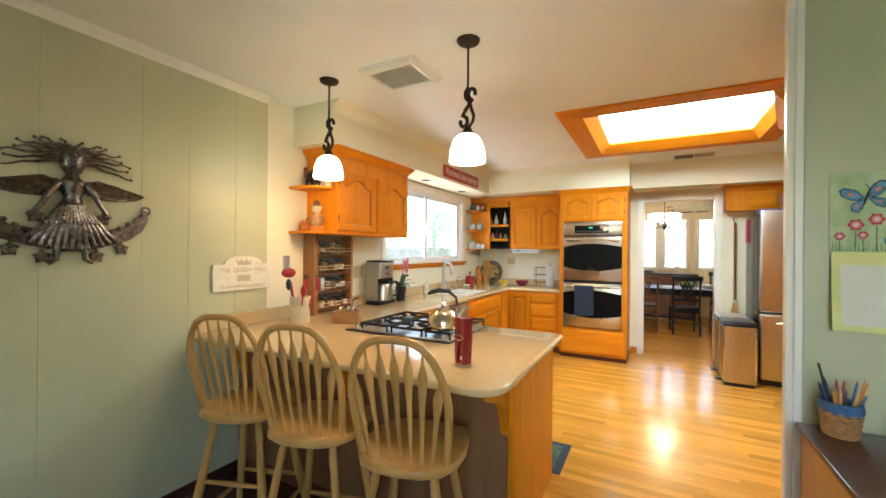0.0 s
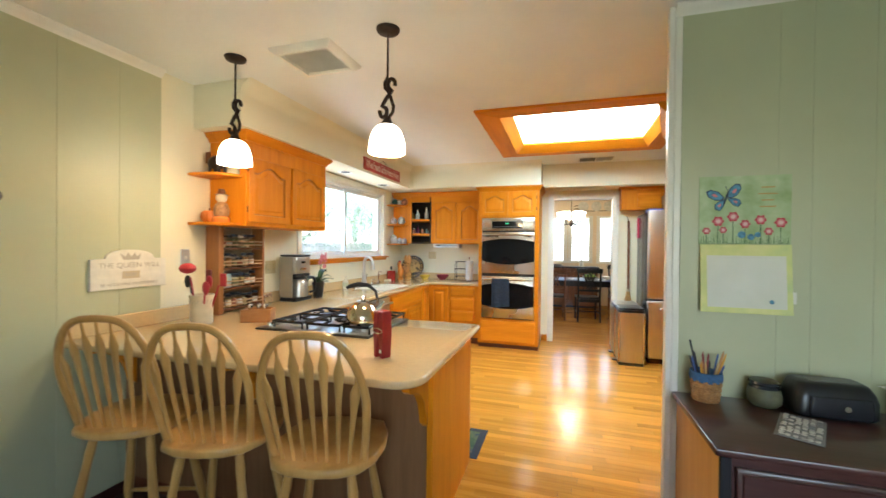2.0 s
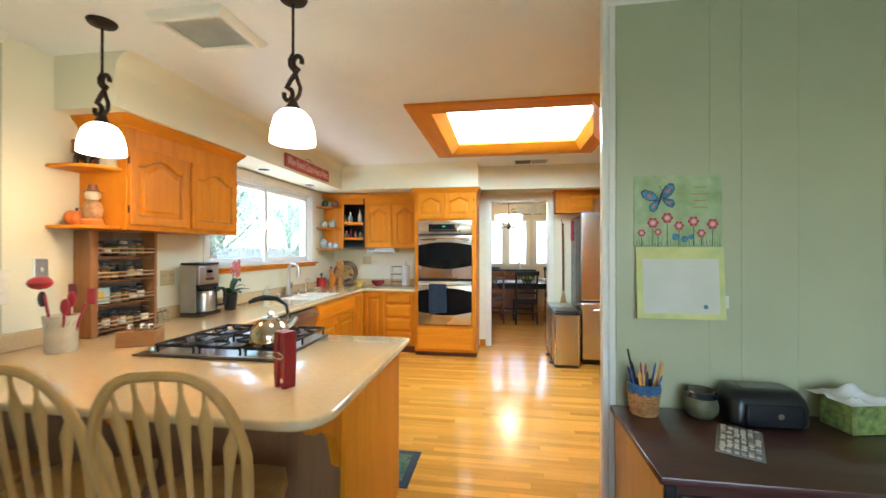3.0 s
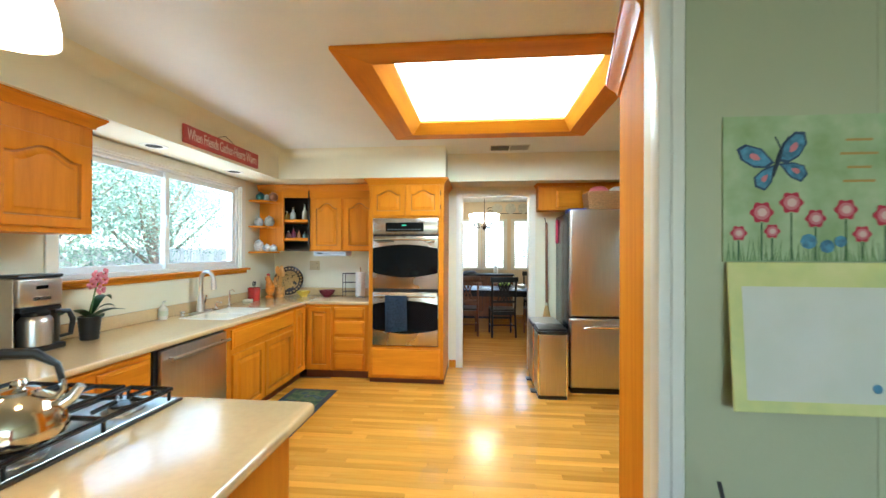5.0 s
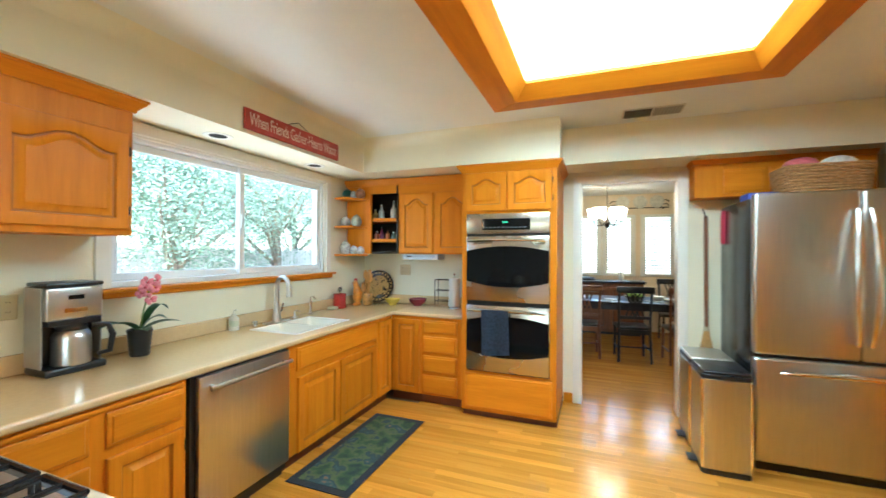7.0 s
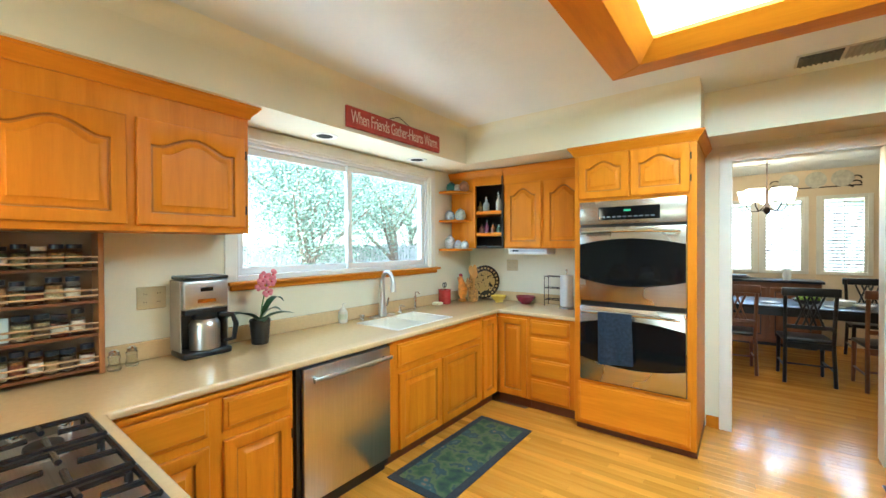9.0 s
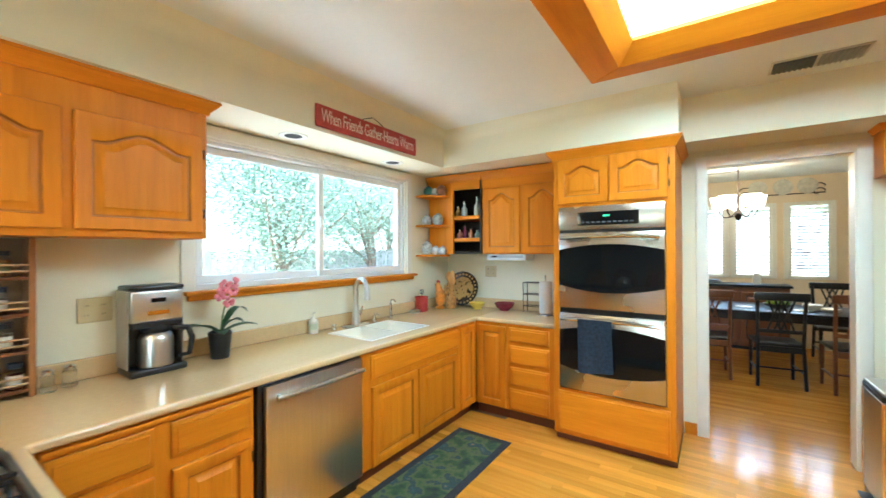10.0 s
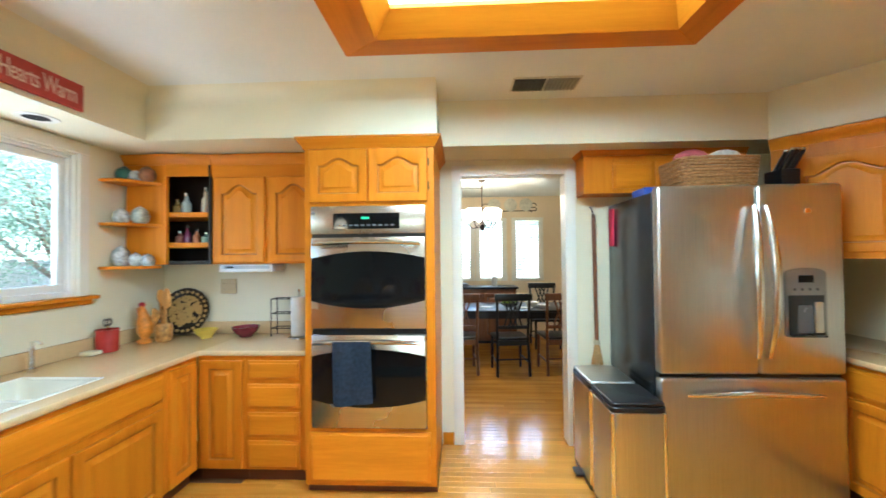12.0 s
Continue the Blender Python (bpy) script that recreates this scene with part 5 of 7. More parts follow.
for r_, z in enumerate(LV):
    x_ = 0.075
    while x_ < RW - 0.05:
        if r_ == 1 and x_ < 0.19:
            x_ += 0.03
            continue
        hgt = rng.choice((0.095, 0.105, 0.115)) if r_ != 2 else rng.choice((0.075, 0.10, 0.11))
        rad = rng.choice((0.024, 0.026, 0.029))
        j = thing("spice_jar", "small glass spice jar with a dark lid", "jar", pose(WX + 0.075, 2.50 + x_, 0.852 + z + 0.0125), "jars in the spice rack")
        part("contents", lathe([(rad * 0.95, 0.003), (rad * 0.95, hgt * rng.uniform(0.56, 0.72))], 12), rng.choice(spices), j)
        part("glass", lathe([(rad, 0), (rad, hgt * 0.74), (rad * 0.8, hgt * 0.8), (rad * 0.8, hgt * 0.82)], 12), jar_thin, j, "clear glass")
        part("label_band", lathe([(rad + 0.0006, hgt * 0.2), (rad + 0.0006, hgt * 0.55)], 12, cap=False), label_white if rng.random() < 0.2 else rng.choice(spices), j)
        part("lid", lathe([(rad * 0.95, hgt * 0.82), (rad * 0.95, hgt), (0.001, hgt)], 12), lid_navy if rng.random() < 0.9 else rng.choice((black, label_white)), j, "screw lid")
        x_ += rad * 2 + rng.uniform(0.001, 0.007)
cd = thing("recipe_card", "pale recipe card with a yellow picture in the spice rack", "card", pose(WX + 0.07, 2.60, 0.852 + 0.19, 0, 0, 90))
part("card", box(-0.05, 0.06, -0.008, -0.002, 0, 0.10), plain("card_blue", (0.50, 0.60, 0.58), 0.6), cd)
part("picture", box(-0.025, 0.02, -0.0095, -0.008, 0.03, 0.075), plain("card_yellow", (0.75, 0.50, 0.05), 0.6), cd)

# wooden box of napkins beside the cooktop
wb = thing("wooden_box", "small carved wooden box with glass shakers", "box", pose(-1.73, 2.43, 0.851, 0, 0, 24))
wbm = wood("box_wood", (0.30, 0.12, 0.035), (0.42, 0.19, 0.06), (0.52, 0.27, 0.10), 0, 0.5)
for q in ((-0.095, 0.095, -0.06, -0.05), (-0.095, 0.095, 0.05, 0.06), (-0.095, -0.085, -0.05, 0.05), (0.085, 0.095, -0.05, 0.05)):
    part("side", box(q[0], q[1], q[2], q[3], 0, 0.085, 0.002, 1), wbm, wb)
part("bottom", box(-0.085, 0.085, -0.05, 0.05, 0, 0.01), wbm, wb)


def shaker(x, y, z, r, h_, group):
    s = thing("glass_shaker", "clear glass shaker with a metal top", "shaker", pose(x, y, z), group)
    part("glass", lathe([(r, 0), (r * 1.02, h_ * 0.1), (r * 0.8, h_ * 0.45), (r * 0.95, h_ * 0.7), (r * 0.8, h_ * 0.75)], 14), jar_glass, s)
    part("top", lathe([(r * 0.82, h_ * 0.75), (r * 0.8, h_ * 0.92), (r * 0.4, h_), (0.001, h_)], 14), chrome, s, "steel top")


shaker(-2.16, 2.99, 0.851, 0.026, 0.095, "shakers by the spice rack")
shaker(-2.19, 3.065, 0.851, 0.026, 0.095, "shakers by the spice rack")
for dx, dy in ((-0.05, 0.0), (0.0, 0.01), (0.05, -0.005)):
    shaker(-1.73 + dx * 0.91, 2.43 + dx * 0.4 + dy, 0.862, 0.02, 0.105, "shakers in the wooden box")

# decorations on the end shelves of the wall cabinet
def ornament(name, label, at, pieces):
    o = thing(name, label, "ornament", pose(*at) @ Matrix.Diagonal((1.35, 1.35, 1.35, 1)))
    for n1, b1, m1 in pieces:
        part(n1, b1, m1, o)


orange_c = plain("pumpkin", (0.60, 0.17, 0.02), 0.45)
SHZ = 1.52
pk = bmesh.new()
for k in range(8):
    a = 2 * math.pi * k / 8
    ball(0.03, (0.018 * math.cos(a), 0.018 * math.sin(a), 0.032), 0.75, 0.75, 1.05, 10, bm=pk)
ornament("toy_pumpkin", "small orange ceramic pumpkin on the end shelf", (-2.17, 2.44, SHZ), [("gourd", pk, orange_c), ("stem", tube([(0, 0, 0.055), (0.006, 0, 0.075)], 0.005, 6), chair_brown)])
ornament("turkey_figurine", "brown and cream ceramic harvest figurine", (-2.08, 2.46, SHZ), [("body", ball(0.045, (0, 0, 0.06), 0.9, 0.8, 1.2), plain("ceramic_brown", (0.42, 0.22, 0.10), 0.4, vary=0.4, scale=50)), ("head", ball(0.028, (0, 0, 0.13)), plain("ceramic_cream", (0.66, 0.55, 0.40), 0.4)), ("hat", lathe([(0.035, 0.145), (0.02, 0.15), (0.015, 0.175), (0.001, 0.178)], 14), chair_brown), ("base", lathe([(0.04, 0), (0.042, 0.02), (0.035, 0.03)], 16), orange_c)])
pig = ball(0.042, (0, 0, 0.055), 1.25, 0.8, 0.9)
ball(0.026, (0.055, 0, 0.065), 1, 0.9, 0.9, 10, bm=pig)
for sx in (-0.03, 0.03):
    for sy in (-0.018, 0.018):
        tube([(sx, sy, 0.0), (sx, sy, 0.04)], 0.008, 6, bm=pig)
ornament("iron_figurine", "dark cast-iron cart figurine on the upper end shelf", (-2.10, 2.44, SHZ + 0.345), [("body", pig, iron), ("flag", box(-0.075, -0.045, -0.004, 0.004, 0.055, 0.115, 0.002, 1), chair_brown)])
ornament("bell", "small cream ceramic bell on the upper end shelf", (-2.02, 2.50, SHZ + 0.345), [("bell", lathe([(0.033, 0), (0.03, 0.03), (0.018, 0.055), (0.008, 0.062), (0.001, 0.064)], 16), plain("bell_cream", (0.70, 0.58, 0.40), 0.35))])

# coffee maker
cm = thing("coffee_maker", "brushed steel and black coffee maker with a thermal carafe", "coffee maker", pose(-2.065, 3.355, 0.851, 0, 0, 90))
part("base", box(-0.115, 0.125, -0.015, 0.165, 0, 0.035, 0.012, 3), black, cm)
part("column", box(-0.11, 0.11, 0.085, 0.16, 0.036, 0.25, 0.008, 2), black, cm)
for x0 in (-0.117, 0.111):
    part("side_panel", box(x0, x0 + 0.006, 0.02, 0.16, 0.036, 0.404, 0.002, 1), plain("warm_grey_shell", (0.36, 0.33, 0.28), 0.35, 0.5) if x0 < 0 else bpy.data.materials["warm_grey_shell"], cm)
hd = part("brew_head", box(-0.11, 0.11, -0.005, 0.16, 0.251, 0.405, 0.012, 3), steel_x, cm)
part("lid", box(-0.112, 0.112, -0.007, 0.162, 0.406, 0.425, 0.008, 2), black, hd)
part("clock_window", box(-0.03, 0.03, -0.0075, -0.005, 0.345, 0.365), black_glass, hd)
part("badge", box(-0.045, 0.045, -0.008, -0.005, 0.285, 0.305, 0.001, 1), chrome, hd)
cf = part("carafe", lathe([(0.068, 0.036), (0.073, 0.042), (0.073, 0.168), (0.066, 0.184), (0.055, 0.198)], 28, (0.005, 0.04, 0)), steel_z, cm)
part("carafe_lid", lathe([(0.058, 0.198), (0.06, 0.215), (0.045, 0.235), (0.001, 0.238)], 24, (0.005, 0.04, 0)), black, cf)
part("carafe_handle", tube([(0.06, -0.01, 0.215), (0.115, -0.035, 0.21), (0.13, -0.045, 0.16), (0.12, -0.04, 0.08), (0.085, -0.01, 0.07)], [0.012, 0.014, 0.014, 0.013, 0.01], 10), black, cf)
bm = box(-0.10, 0.105, -0.004, 0.10, 0.225, 0.25, 0.004, 1)
part("drip_head", bm, black, cm)

# orchid
orc = thing("potted_orchid", "pink orchid with dark leaves in a ribbed black pot", "plant", pose(-2.11, 3.665, 0.851))
part("pot", lathe([(0.045, 0)] + [(0.046 + 0.014 * k / 12 + (0.0015 if k % 2 else -0.0015), 0.012 * k) for k in range(1, 13)] + [(0.054, 0.146), (0.05, 0.125), (0.001, 0.125)], 24, cap=False), black, orc)
leafm = plain("orchid_leaf", (0.035, 0.11, 0.03), 0.35, vary=0.3, scale=30)


def leaf(pts, width, n=9):
    b = bmesh.new()
    pts = [Vector(p) for p in pts]
    L, R = [], []
    m_ = len(pts) - 1
    for i, p in enumerate(pts):
        f = i / m_
        w_ = width * (math.sin(math.pi * min(1, f * 0.92 + 0.08)) ** 0.7)
        d1 = (pts[min(i + 1, m_)] - pts[max(i - 1, 0)]).normalized()
        s1 = d1.cross(Vector((0, 0, 1))).normalized()
        L.append(b.verts.new(p + s1 * w_ + Vector((0, 0, 0.25 * w_))))
        R.append(b.verts.new(p - s1 * w_ + Vector((0, 0, 0.25 * w_))))
    mid = [b.verts.new(p) for p in pts]
    for i in range(m_):
        b.faces.new((L[i], mid[i], mid[i + 1], L[i + 1]))
        b.faces.new((mid[i], R[i], R[i + 1], mid[i + 1]))
    bmesh.ops.solidify(b, geom=list(b.faces), thickness=0.0015)
    return b


for dx, dy, lz, ln, w_ in ((0.3, 1, 0.03, 0.20, 0.036), (0.2, -1, 0.05, 0.23, 0.044), (1, -0.35, 0.02, 0.15, 0.038), (-0.1, 0.8, 0.10, 0.17, 0.032), (0.6, 0.5, 0.06, 0.13, 0.03)):
    dv = Vector((dx, dy, 0)).normalized()
    part("leaf", leaf([dv * ln * f + Vector((0, 0, 0.13 + 4 * lz * f * (1 - f * 0.75))) for f in [k / 8 for k in range(9)]], w_), leafm, orc)
stem_pts = [(0, 0, 0.12), (0.005, 0.01, 0.22), (0.01, 0.03, 0.32), (0.02, 0.045, 0.38), (0.04, 0.05, 0.41)]
part("stem", tube(stem_pts, 0.004, 6), plain("stem_green", (0.10, 0.20, 0.05), 0.5), orc)
petal = plain("orchid_pink", (0.70, 0.22, 0.27), 0.5, vary=0.3, scale=60)
frng = random.Random(3)
for fx, fy, fz in ((0.03, 0.01, 0.40), (0.045, 0.045, 0.37), (0.02, -0.01, 0.345), (0.05, 0.02, 0.31), (0.03, 0.06, 0.41), (0.04, -0.005, 0.375)):
    b = bmesh.new()
    for k in range(5):
        a = 2 * math.pi * k / 5 + frng.random()
        ball(0.017, (fx + 0.006, fy + 0.02 * math.cos(a), fz + 0.02 * math.sin(a)), 0.3, 0.85, 0.85, 8, bm=b)
    fl = part("blossom", b, petal, orc)
    part("throat", ball(0.007, (fx + 0.014, fy, fz), seg=8), plain("throat", (0.55, 0.05, 0.10), 0.5) if "throat" not in bpy.data.materials else bpy.data.materials["throat"], fl)

# by the sink
fc = thing("faucet", "brushed steel gooseneck faucet with a side lever", "faucet", pose(-2.165, 4.72, 0.85))
part("deck_plate", box(-0.03, 0.03, -0.12, 0.12, 0.001, 0.012, 0.006, 2), steel_y, fc)
part("body", lathe([(0.034, 0.01), (0.033, 0.05), (0.027, 0.09), (0.023, 0.16)], 18), steel_z, fc)
part("neck", tube([(0, 0, 0.15), (0, 0, 0.29)] + [(0.06 - 0.06 * math.cos(radians(a)), 0, 0.29 + 0.075 * math.sin(radians(a))) for a in range(20, 161, 20)] + [(0.122, 0, 0.29), (0.126, 0, 0.21)], [0.019] * 2 + [0.017] * 8 + [0.020, 0.024], 12), steel_z, fc)
part("lever", tube([(0.0, 0.02, 0.075), (0.0, 0.05, 0.09), (0.01, 0.06, 0.15)], [0.012, 0.009, 0.006], 8), chrome, fc)
for nm, lb, x_, y_, hh in (("soap_dispenser", "steel soap dispenser by the sink", -2.15, 4.905, 0.07), ("filter_tap", "slim steel filter tap by the sink", -2.165, 5.12, 0.16), ("air_gap_cap", "round steel cap by the sink", -2.165, 4.50, 0.045)):
    sd = thing(nm, lb, "tap", pose(x_, y_, 0.851))
    part("base", lathe([(0.02, 0), (0.02, 0.02), (0.012, 0.03), (0.011, hh * 0.8)], 14), chrome, sd)
    if nm != "air_gap_cap":
        part("spout", tube([(0, 0, hh * 0.75), (0.004, 0, hh), (0.03, 0, hh * 1.03), (0.055, 0, hh * 0.92)], 0.006, 8), chrome, sd)
    else:
        part("cap", lathe([(0.021, 0.03), (0.021, 0.045), (0.001, 0.048)], 14), chrome, sd)
sb = thing("soap_bottle", "clear soap bottle with a pale label by the sink", "bottle", pose(-2.215, 4.36, 0.851))
part("bottle", lathe([(0.032, 0), (0.034, 0.01), (0.034, 0.085), (0.018, 0.105), (0.012, 0.115)], 18), plain("soap_clear", (0.72, 0.70, 0.60), 0.2), sb)
part("pump", tube([(0, 0, 0.11), (0, 0, 0.145), (0.03, 0, 0.147)], 0.005, 6), white_trim, sb)
part("label_band", lathe([(0.0346, 0.03), (0.0346, 0.07)], 18, cap=False), plain("soap_label", (0.55, 0.60, 0.45), 0.5), sb)
tagged(part("soap_bar", box(-2.23, -2.15, 5.44, 5.52, 0.851, 0.876, 0.009, 3), plain("cream_soap", (0.72, 0.66, 0.48), 0.4)), "cream soap bar on the worktop", "soap")
rc = thing("scissor_crock", "red glazed crock with scissors by the sink", "crock", pose(-2.18, 5.58, 0.851))
part("pot", lathe([(0.058, 0), (0.062, 0.01), (0.062, 0.13), (0.067, 0.142), (0.06, 0.142), (0.055, 0.02), (0.001, 0.02)], 22, cap=False), plain("red_glaze", (0.42, 0.03, 0.03), 0.2, vary=0.3, scale=9), rc)
for dy in (-0.014, 0.014):
    part("scissor_ring", tube([(0, dy + 0.014 * math.cos(t), 0.185 + 0.022 * math.sin(t)) for t in [k * math.pi / 6 for k in range(12)]], 0.005, 6, closed=True), black, rc)
part("scissor_blade", box(-0.003, 0.003, -0.012, 0.012, 0.05, 0.165), chrome, rc)
ochre = plain("plate_ochre", (0.50, 0.30, 0.08), 0.3)
ro = thing("utensil_jar", "painted ceramic rooster beside a jar holding wooden spoons", "jar", pose(-2.10, 5.86, 0.851))
painted = plain("jar_painted", (0.50, 0.24, 0.06), 0.3, vary=0.6, scale=45)
rust = plain("rooster_orange", (0.66, 0.24, 0.025), 0.4, vary=0.4, scale=35)
part("pot", lathe([(0.045, 0), (0.055, 0.02), (0.055, 0.11), (0.048, 0.125), (0.043, 0.11), (0.04, 0.02), (0.001, 0.02)], 20, (0.055, 0.03, 0), cap=False), painted, ro)
bm = lathe([(0.042, 0), (0.046, 0.012), (0.030, 0.03)], 18, (-0.035, -0.035, 0))
tube([(-0.035, -0.035, 0.025), (-0.034, -0.034, 0.07), (-0.03, -0.032, 0.13), (-0.042, -0.04, 0.19), (-0.05, -0.045, 0.235), (-0.05, -0.045, 0.262)], [0.020, 0.046, 0.052, 0.034, 0.025, 0.010], 14, bm=bm)
part("body", bm, rust, ro, "orange glazed rooster body")
bm = bmesh.new()
for k in range(6):
    a = radians(20 + 24 * k)
    tube([(-0.01, -0.02, 0.10), (0.03 + 0.01 * math.cos(a), -0.015, 0.14 + 0.02 * k), (0.035 * math.cos(a) + 0.03, -0.01, 0.20 + 0.018 * math.sin(a) + 0.004 * k)], [0.010, 0.011, 0.004], 8, bm=bm)
part("tail", bm, painted, ro, "brown tail feathers")
bm = bmesh.new()
for k in range(4):
    ball(0.012, (-0.062 + 0.010 * k, -0.045, 0.268 + 0.006 * (k in (1, 2))), 0.7, 0.5, 1.2, 8, bm=bm)
ball(0.011, (-0.074, -0.05, 0.222), 0.6, 0.6, 1.4, 8, bm=bm)
part("comb", bm, redu, ro, "red comb and wattle")
part("beak", tube([(-0.070, -0.048, 0.243), (-0.092, -0.054, 0.237)], [0.009, 0.002], 8), ochre, ro)
sp_w = wood("spoon_wood", (0.55, 0.24, 0.05), (0.66, 0.32, 0.08), (0.74, 0.40, 0.13), 2, 0.5)
for x_, y_, tz in ((0.075, 0.02, 0.33), (0.045, 0.04, 0.29), (0.015, 0.045, 0.32), (0.095, 0.0, 0.29)):
    u = tube([(0.055 + (x_ - 0.055) * 0.3, 0.03 + (y_ - 0.03) * 0.3, 0.03), (x_, y_, tz - 0.05)], 0.006, 6)
    ball(0.034, (x_ * 1.08, y_ * 1.05, tz), 0.85, 0.3, 1.5, 10, bm=u)
    part("wooden_spoon", u, sp_w, ro)
pl = thing("decor_plate", "dark plate with an ochre pattern leaning on the wall", "plate", pose(-2.05, 6.09, 0.852, 76, 0, 8))
R_ = 0.182
part("dish", lathe([(0.001, 0.0), (R_ * 0.6, 0.0), (R_, 0.016), (R_, 0.021), (R_ * 0.62, 0.007), (0.001, 0.006)], 36, (0, R_, 0)), plain("plate_dark", (0.03, 0.022, 0.015), 0.2), pl)
prng = random.Random(9)
for k in range(140):
    a, r_ = prng.uniform(0, 6.28), R_ * 0.68 * prng.random() ** 0.5
    part("motif", ball(0.016, (r_ * math.cos(a), R_ + r_ * math.sin(a), 0.008), 1.3 if k % 2 else 0.7, 0.7 if k % 2 else 1.3, 0.12, 8), ochre, pl)
for k in range(24):
    a = 2 * math.pi * k / 24
    part("rim_mark", ball(0.0135, (R_ * 0.84 * math.cos(a), R_ + R_ * 0.84 * math.sin(a), 0.0155), 1, 1, 0.25, 6), ochre, pl)
yb = thing("yellow_bowl", "small yellow footed bowl on the worktop", "bowl", pose(-1.80, 5.99, 0.851) @ Matrix.Diagonal((1.15, 1.15, 1.15, 1)))
part("bowl", lathe([(0.03, 0), (0.032, 0.008), (0.055, 0.03), (0.072, 0.058), (0.068, 0.058), (0.05, 0.034), (0.001, 0.014)], 24, cap=False), plain("yellow_glaze", (0.72, 0.52, 0.08), 0.25), yb)
for a in (0.5, 2.6, 4.7):
    part("foot", ball(0.011, (0.028 * math.cos(a), 0.028 * math.sin(a), 0.004), seg=8), bpy.data.materials["yellow_glaze"], yb)
mb = thing("maroon_bowl", "maroon striped bowl on the worktop", "bowl", pose(-1.53, 6.05, 0.851))
part("bowl", lathe([(0.045, 0), (0.047, 0.008), (0.08, 0.035), (0.098, 0.075), (0.092, 0.075), (0.072, 0.035), (0.001, 0.014)], 28, cap=False), plain("maroon_glaze", (0.24, 0.03, 0.045), 0.22, vary=0.4, scale=25), mb)
pt = thing("paper_towel_stand", "paper towel roll on a steel stand", "paper towel", pose(-1.10, 6.0, 0.851))
part("base", lathe([(0.075, 0), (0.075, 0.008), (0.02, 0.014), (0.001, 0.015)], 24), chrome, pt)
part("roll", lathe([(0.055, 0.02), (0.056, 0.022), (0.056, 0.298), (0.055, 0.30), (0.02, 0.30)], 24), plain("paper_white", (0.78, 0.77, 0.72), 0.8), pt)
part("rod", tube([(0, 0, 0.01), (0, 0, 0.34)], 0.006, 8), chrome, pt)
part("finial", ball(0.012, (0, 0, 0.345), seg=10), chrome, pt)
wr = thing("wire_rack", "tall dark wire rack beside the oven cabinet", "rack", pose(-1.24, 6.09, 0.851))
for x_ in (-0.09, 0.09):
    for y_ in (-0.05, 0.05):
        part("post", tube([(x_, y_, 0), (x_, y_, 0.28)], 0.004, 6), iron, wr)
for z_ in (0.06, 0.17, 0.28):
    part("wire_ring", tube([(-0.09, -0.05, z_), (0.09, -0.05, z_), (0.09, 0.05, z_), (-0.09, 0.05, z_)], 0.0035, 6, closed=True), iron, wr)
    for k in range(4):
        part("wire", tube([(-0.07 + 0.047 * k, -0.05, z_), (-0.07 + 0.047 * k, 0.05, z_)], 0.002, 5), iron, wr)
rd = thing("under_cabinet_radio", "white under-cabinet radio below the wall cabinet", "radio", pose(-1.62, 5.86, 1.335))
part("body", box(0, 0.39, 0, 0.20, 0.008, 0.064, 0.006, 2), plain("radio_white", (0.68, 0.70, 0.72), 0.35), rd)
part("front_strip", box(0.02, 0.37, -0.003, 0.0, 0.03, 0.052), plain("radio_grey", (0.35, 0.38, 0.42), 0.3), rd)
part("screen", box(0.05, 0.11, -0.0045, -0.003, 0.034, 0.048), black_glass, rd)
# towel over the lower oven handle
tw = plain("navy_towel", (0.045, 0.07, 0.115), 0.9, vary=0.35, scale=50, grain=0.8, spread=220)
bm = bmesh.new()
cols, rows_ = 12, 16
vs = []
for j in range(rows_ + 1):
    row = []
    for i in range(cols + 1):
        u, f = i / cols, j / rows_
        x_ = -0.655 + 0.225 * u + 0.012 * f * (u - 0.5)
        y_ = 5.513 - 0.105 - 0.008 * math.sin(u * 9) * (0.3 + f) + 0.035 * f
        z_ = 0.925 + 0.022 - 0.375 * f - 0.012 * math.sin(u * 3 + 1) * f
        row.append(bm.verts.new((x_, y_, z_)))
    vs.append(row)
for j in range(rows_):
    for i in range(cols):
        bm.faces.new((vs[j][i], vs[j][i + 1], vs[j + 1][i + 1], vs[j + 1][i]))
bmesh.ops.solidify(bm, geom=list(bm.faces), thickness=0.012)
tagged(part("dish_towel", bm, tw), "navy dish towel folded over the lower oven handle", "towel")


# mats
def mat_rug(name, label, x0, x1, y0, y1):
    r = thing(name, label, "mat", pose(x0, y0, 0.001))
    m, n, l, b = base(name + "_weave", (0.03, 0.05, 0.05), 0.9)
    f = noise_tex(n, l, coords(n, l, world_space=True), 7, 4)
    l.new(ramp(n, l, f, [(0.34, (0.018, 0.04, 0.045)), (0.46, (0.05, 0.10, 0.045)), (0.52, (0.11, 0.14, 0.06)), (0.57, (0.03, 0.06, 0.07)), (0.64, (0.05, 0.10, 0.11)), (0.67, (0.26, 0.15, 0.09)), (0.72, (0.06, 0.04, 0.03))]), b.inputs["Base Color"])
    bump(n, l, b, noise_tex(n, l, coords(n, l, world_space=True), 300, 2), 0.4, 0.003)
    part("border", box(0, x1 - x0, 0, y1 - y0, 0, 0.007, 0.003, 2), plain("mat_border", (0.028, 0.034, 0.045), 0.85, vary=0.3, scale=60, grain=0.5), r)
    part("field", box(0.05, x1 - x0 - 0.05, 0.05, y1 - y0 - 0.05, 0.0072, 0.0082), m, r)


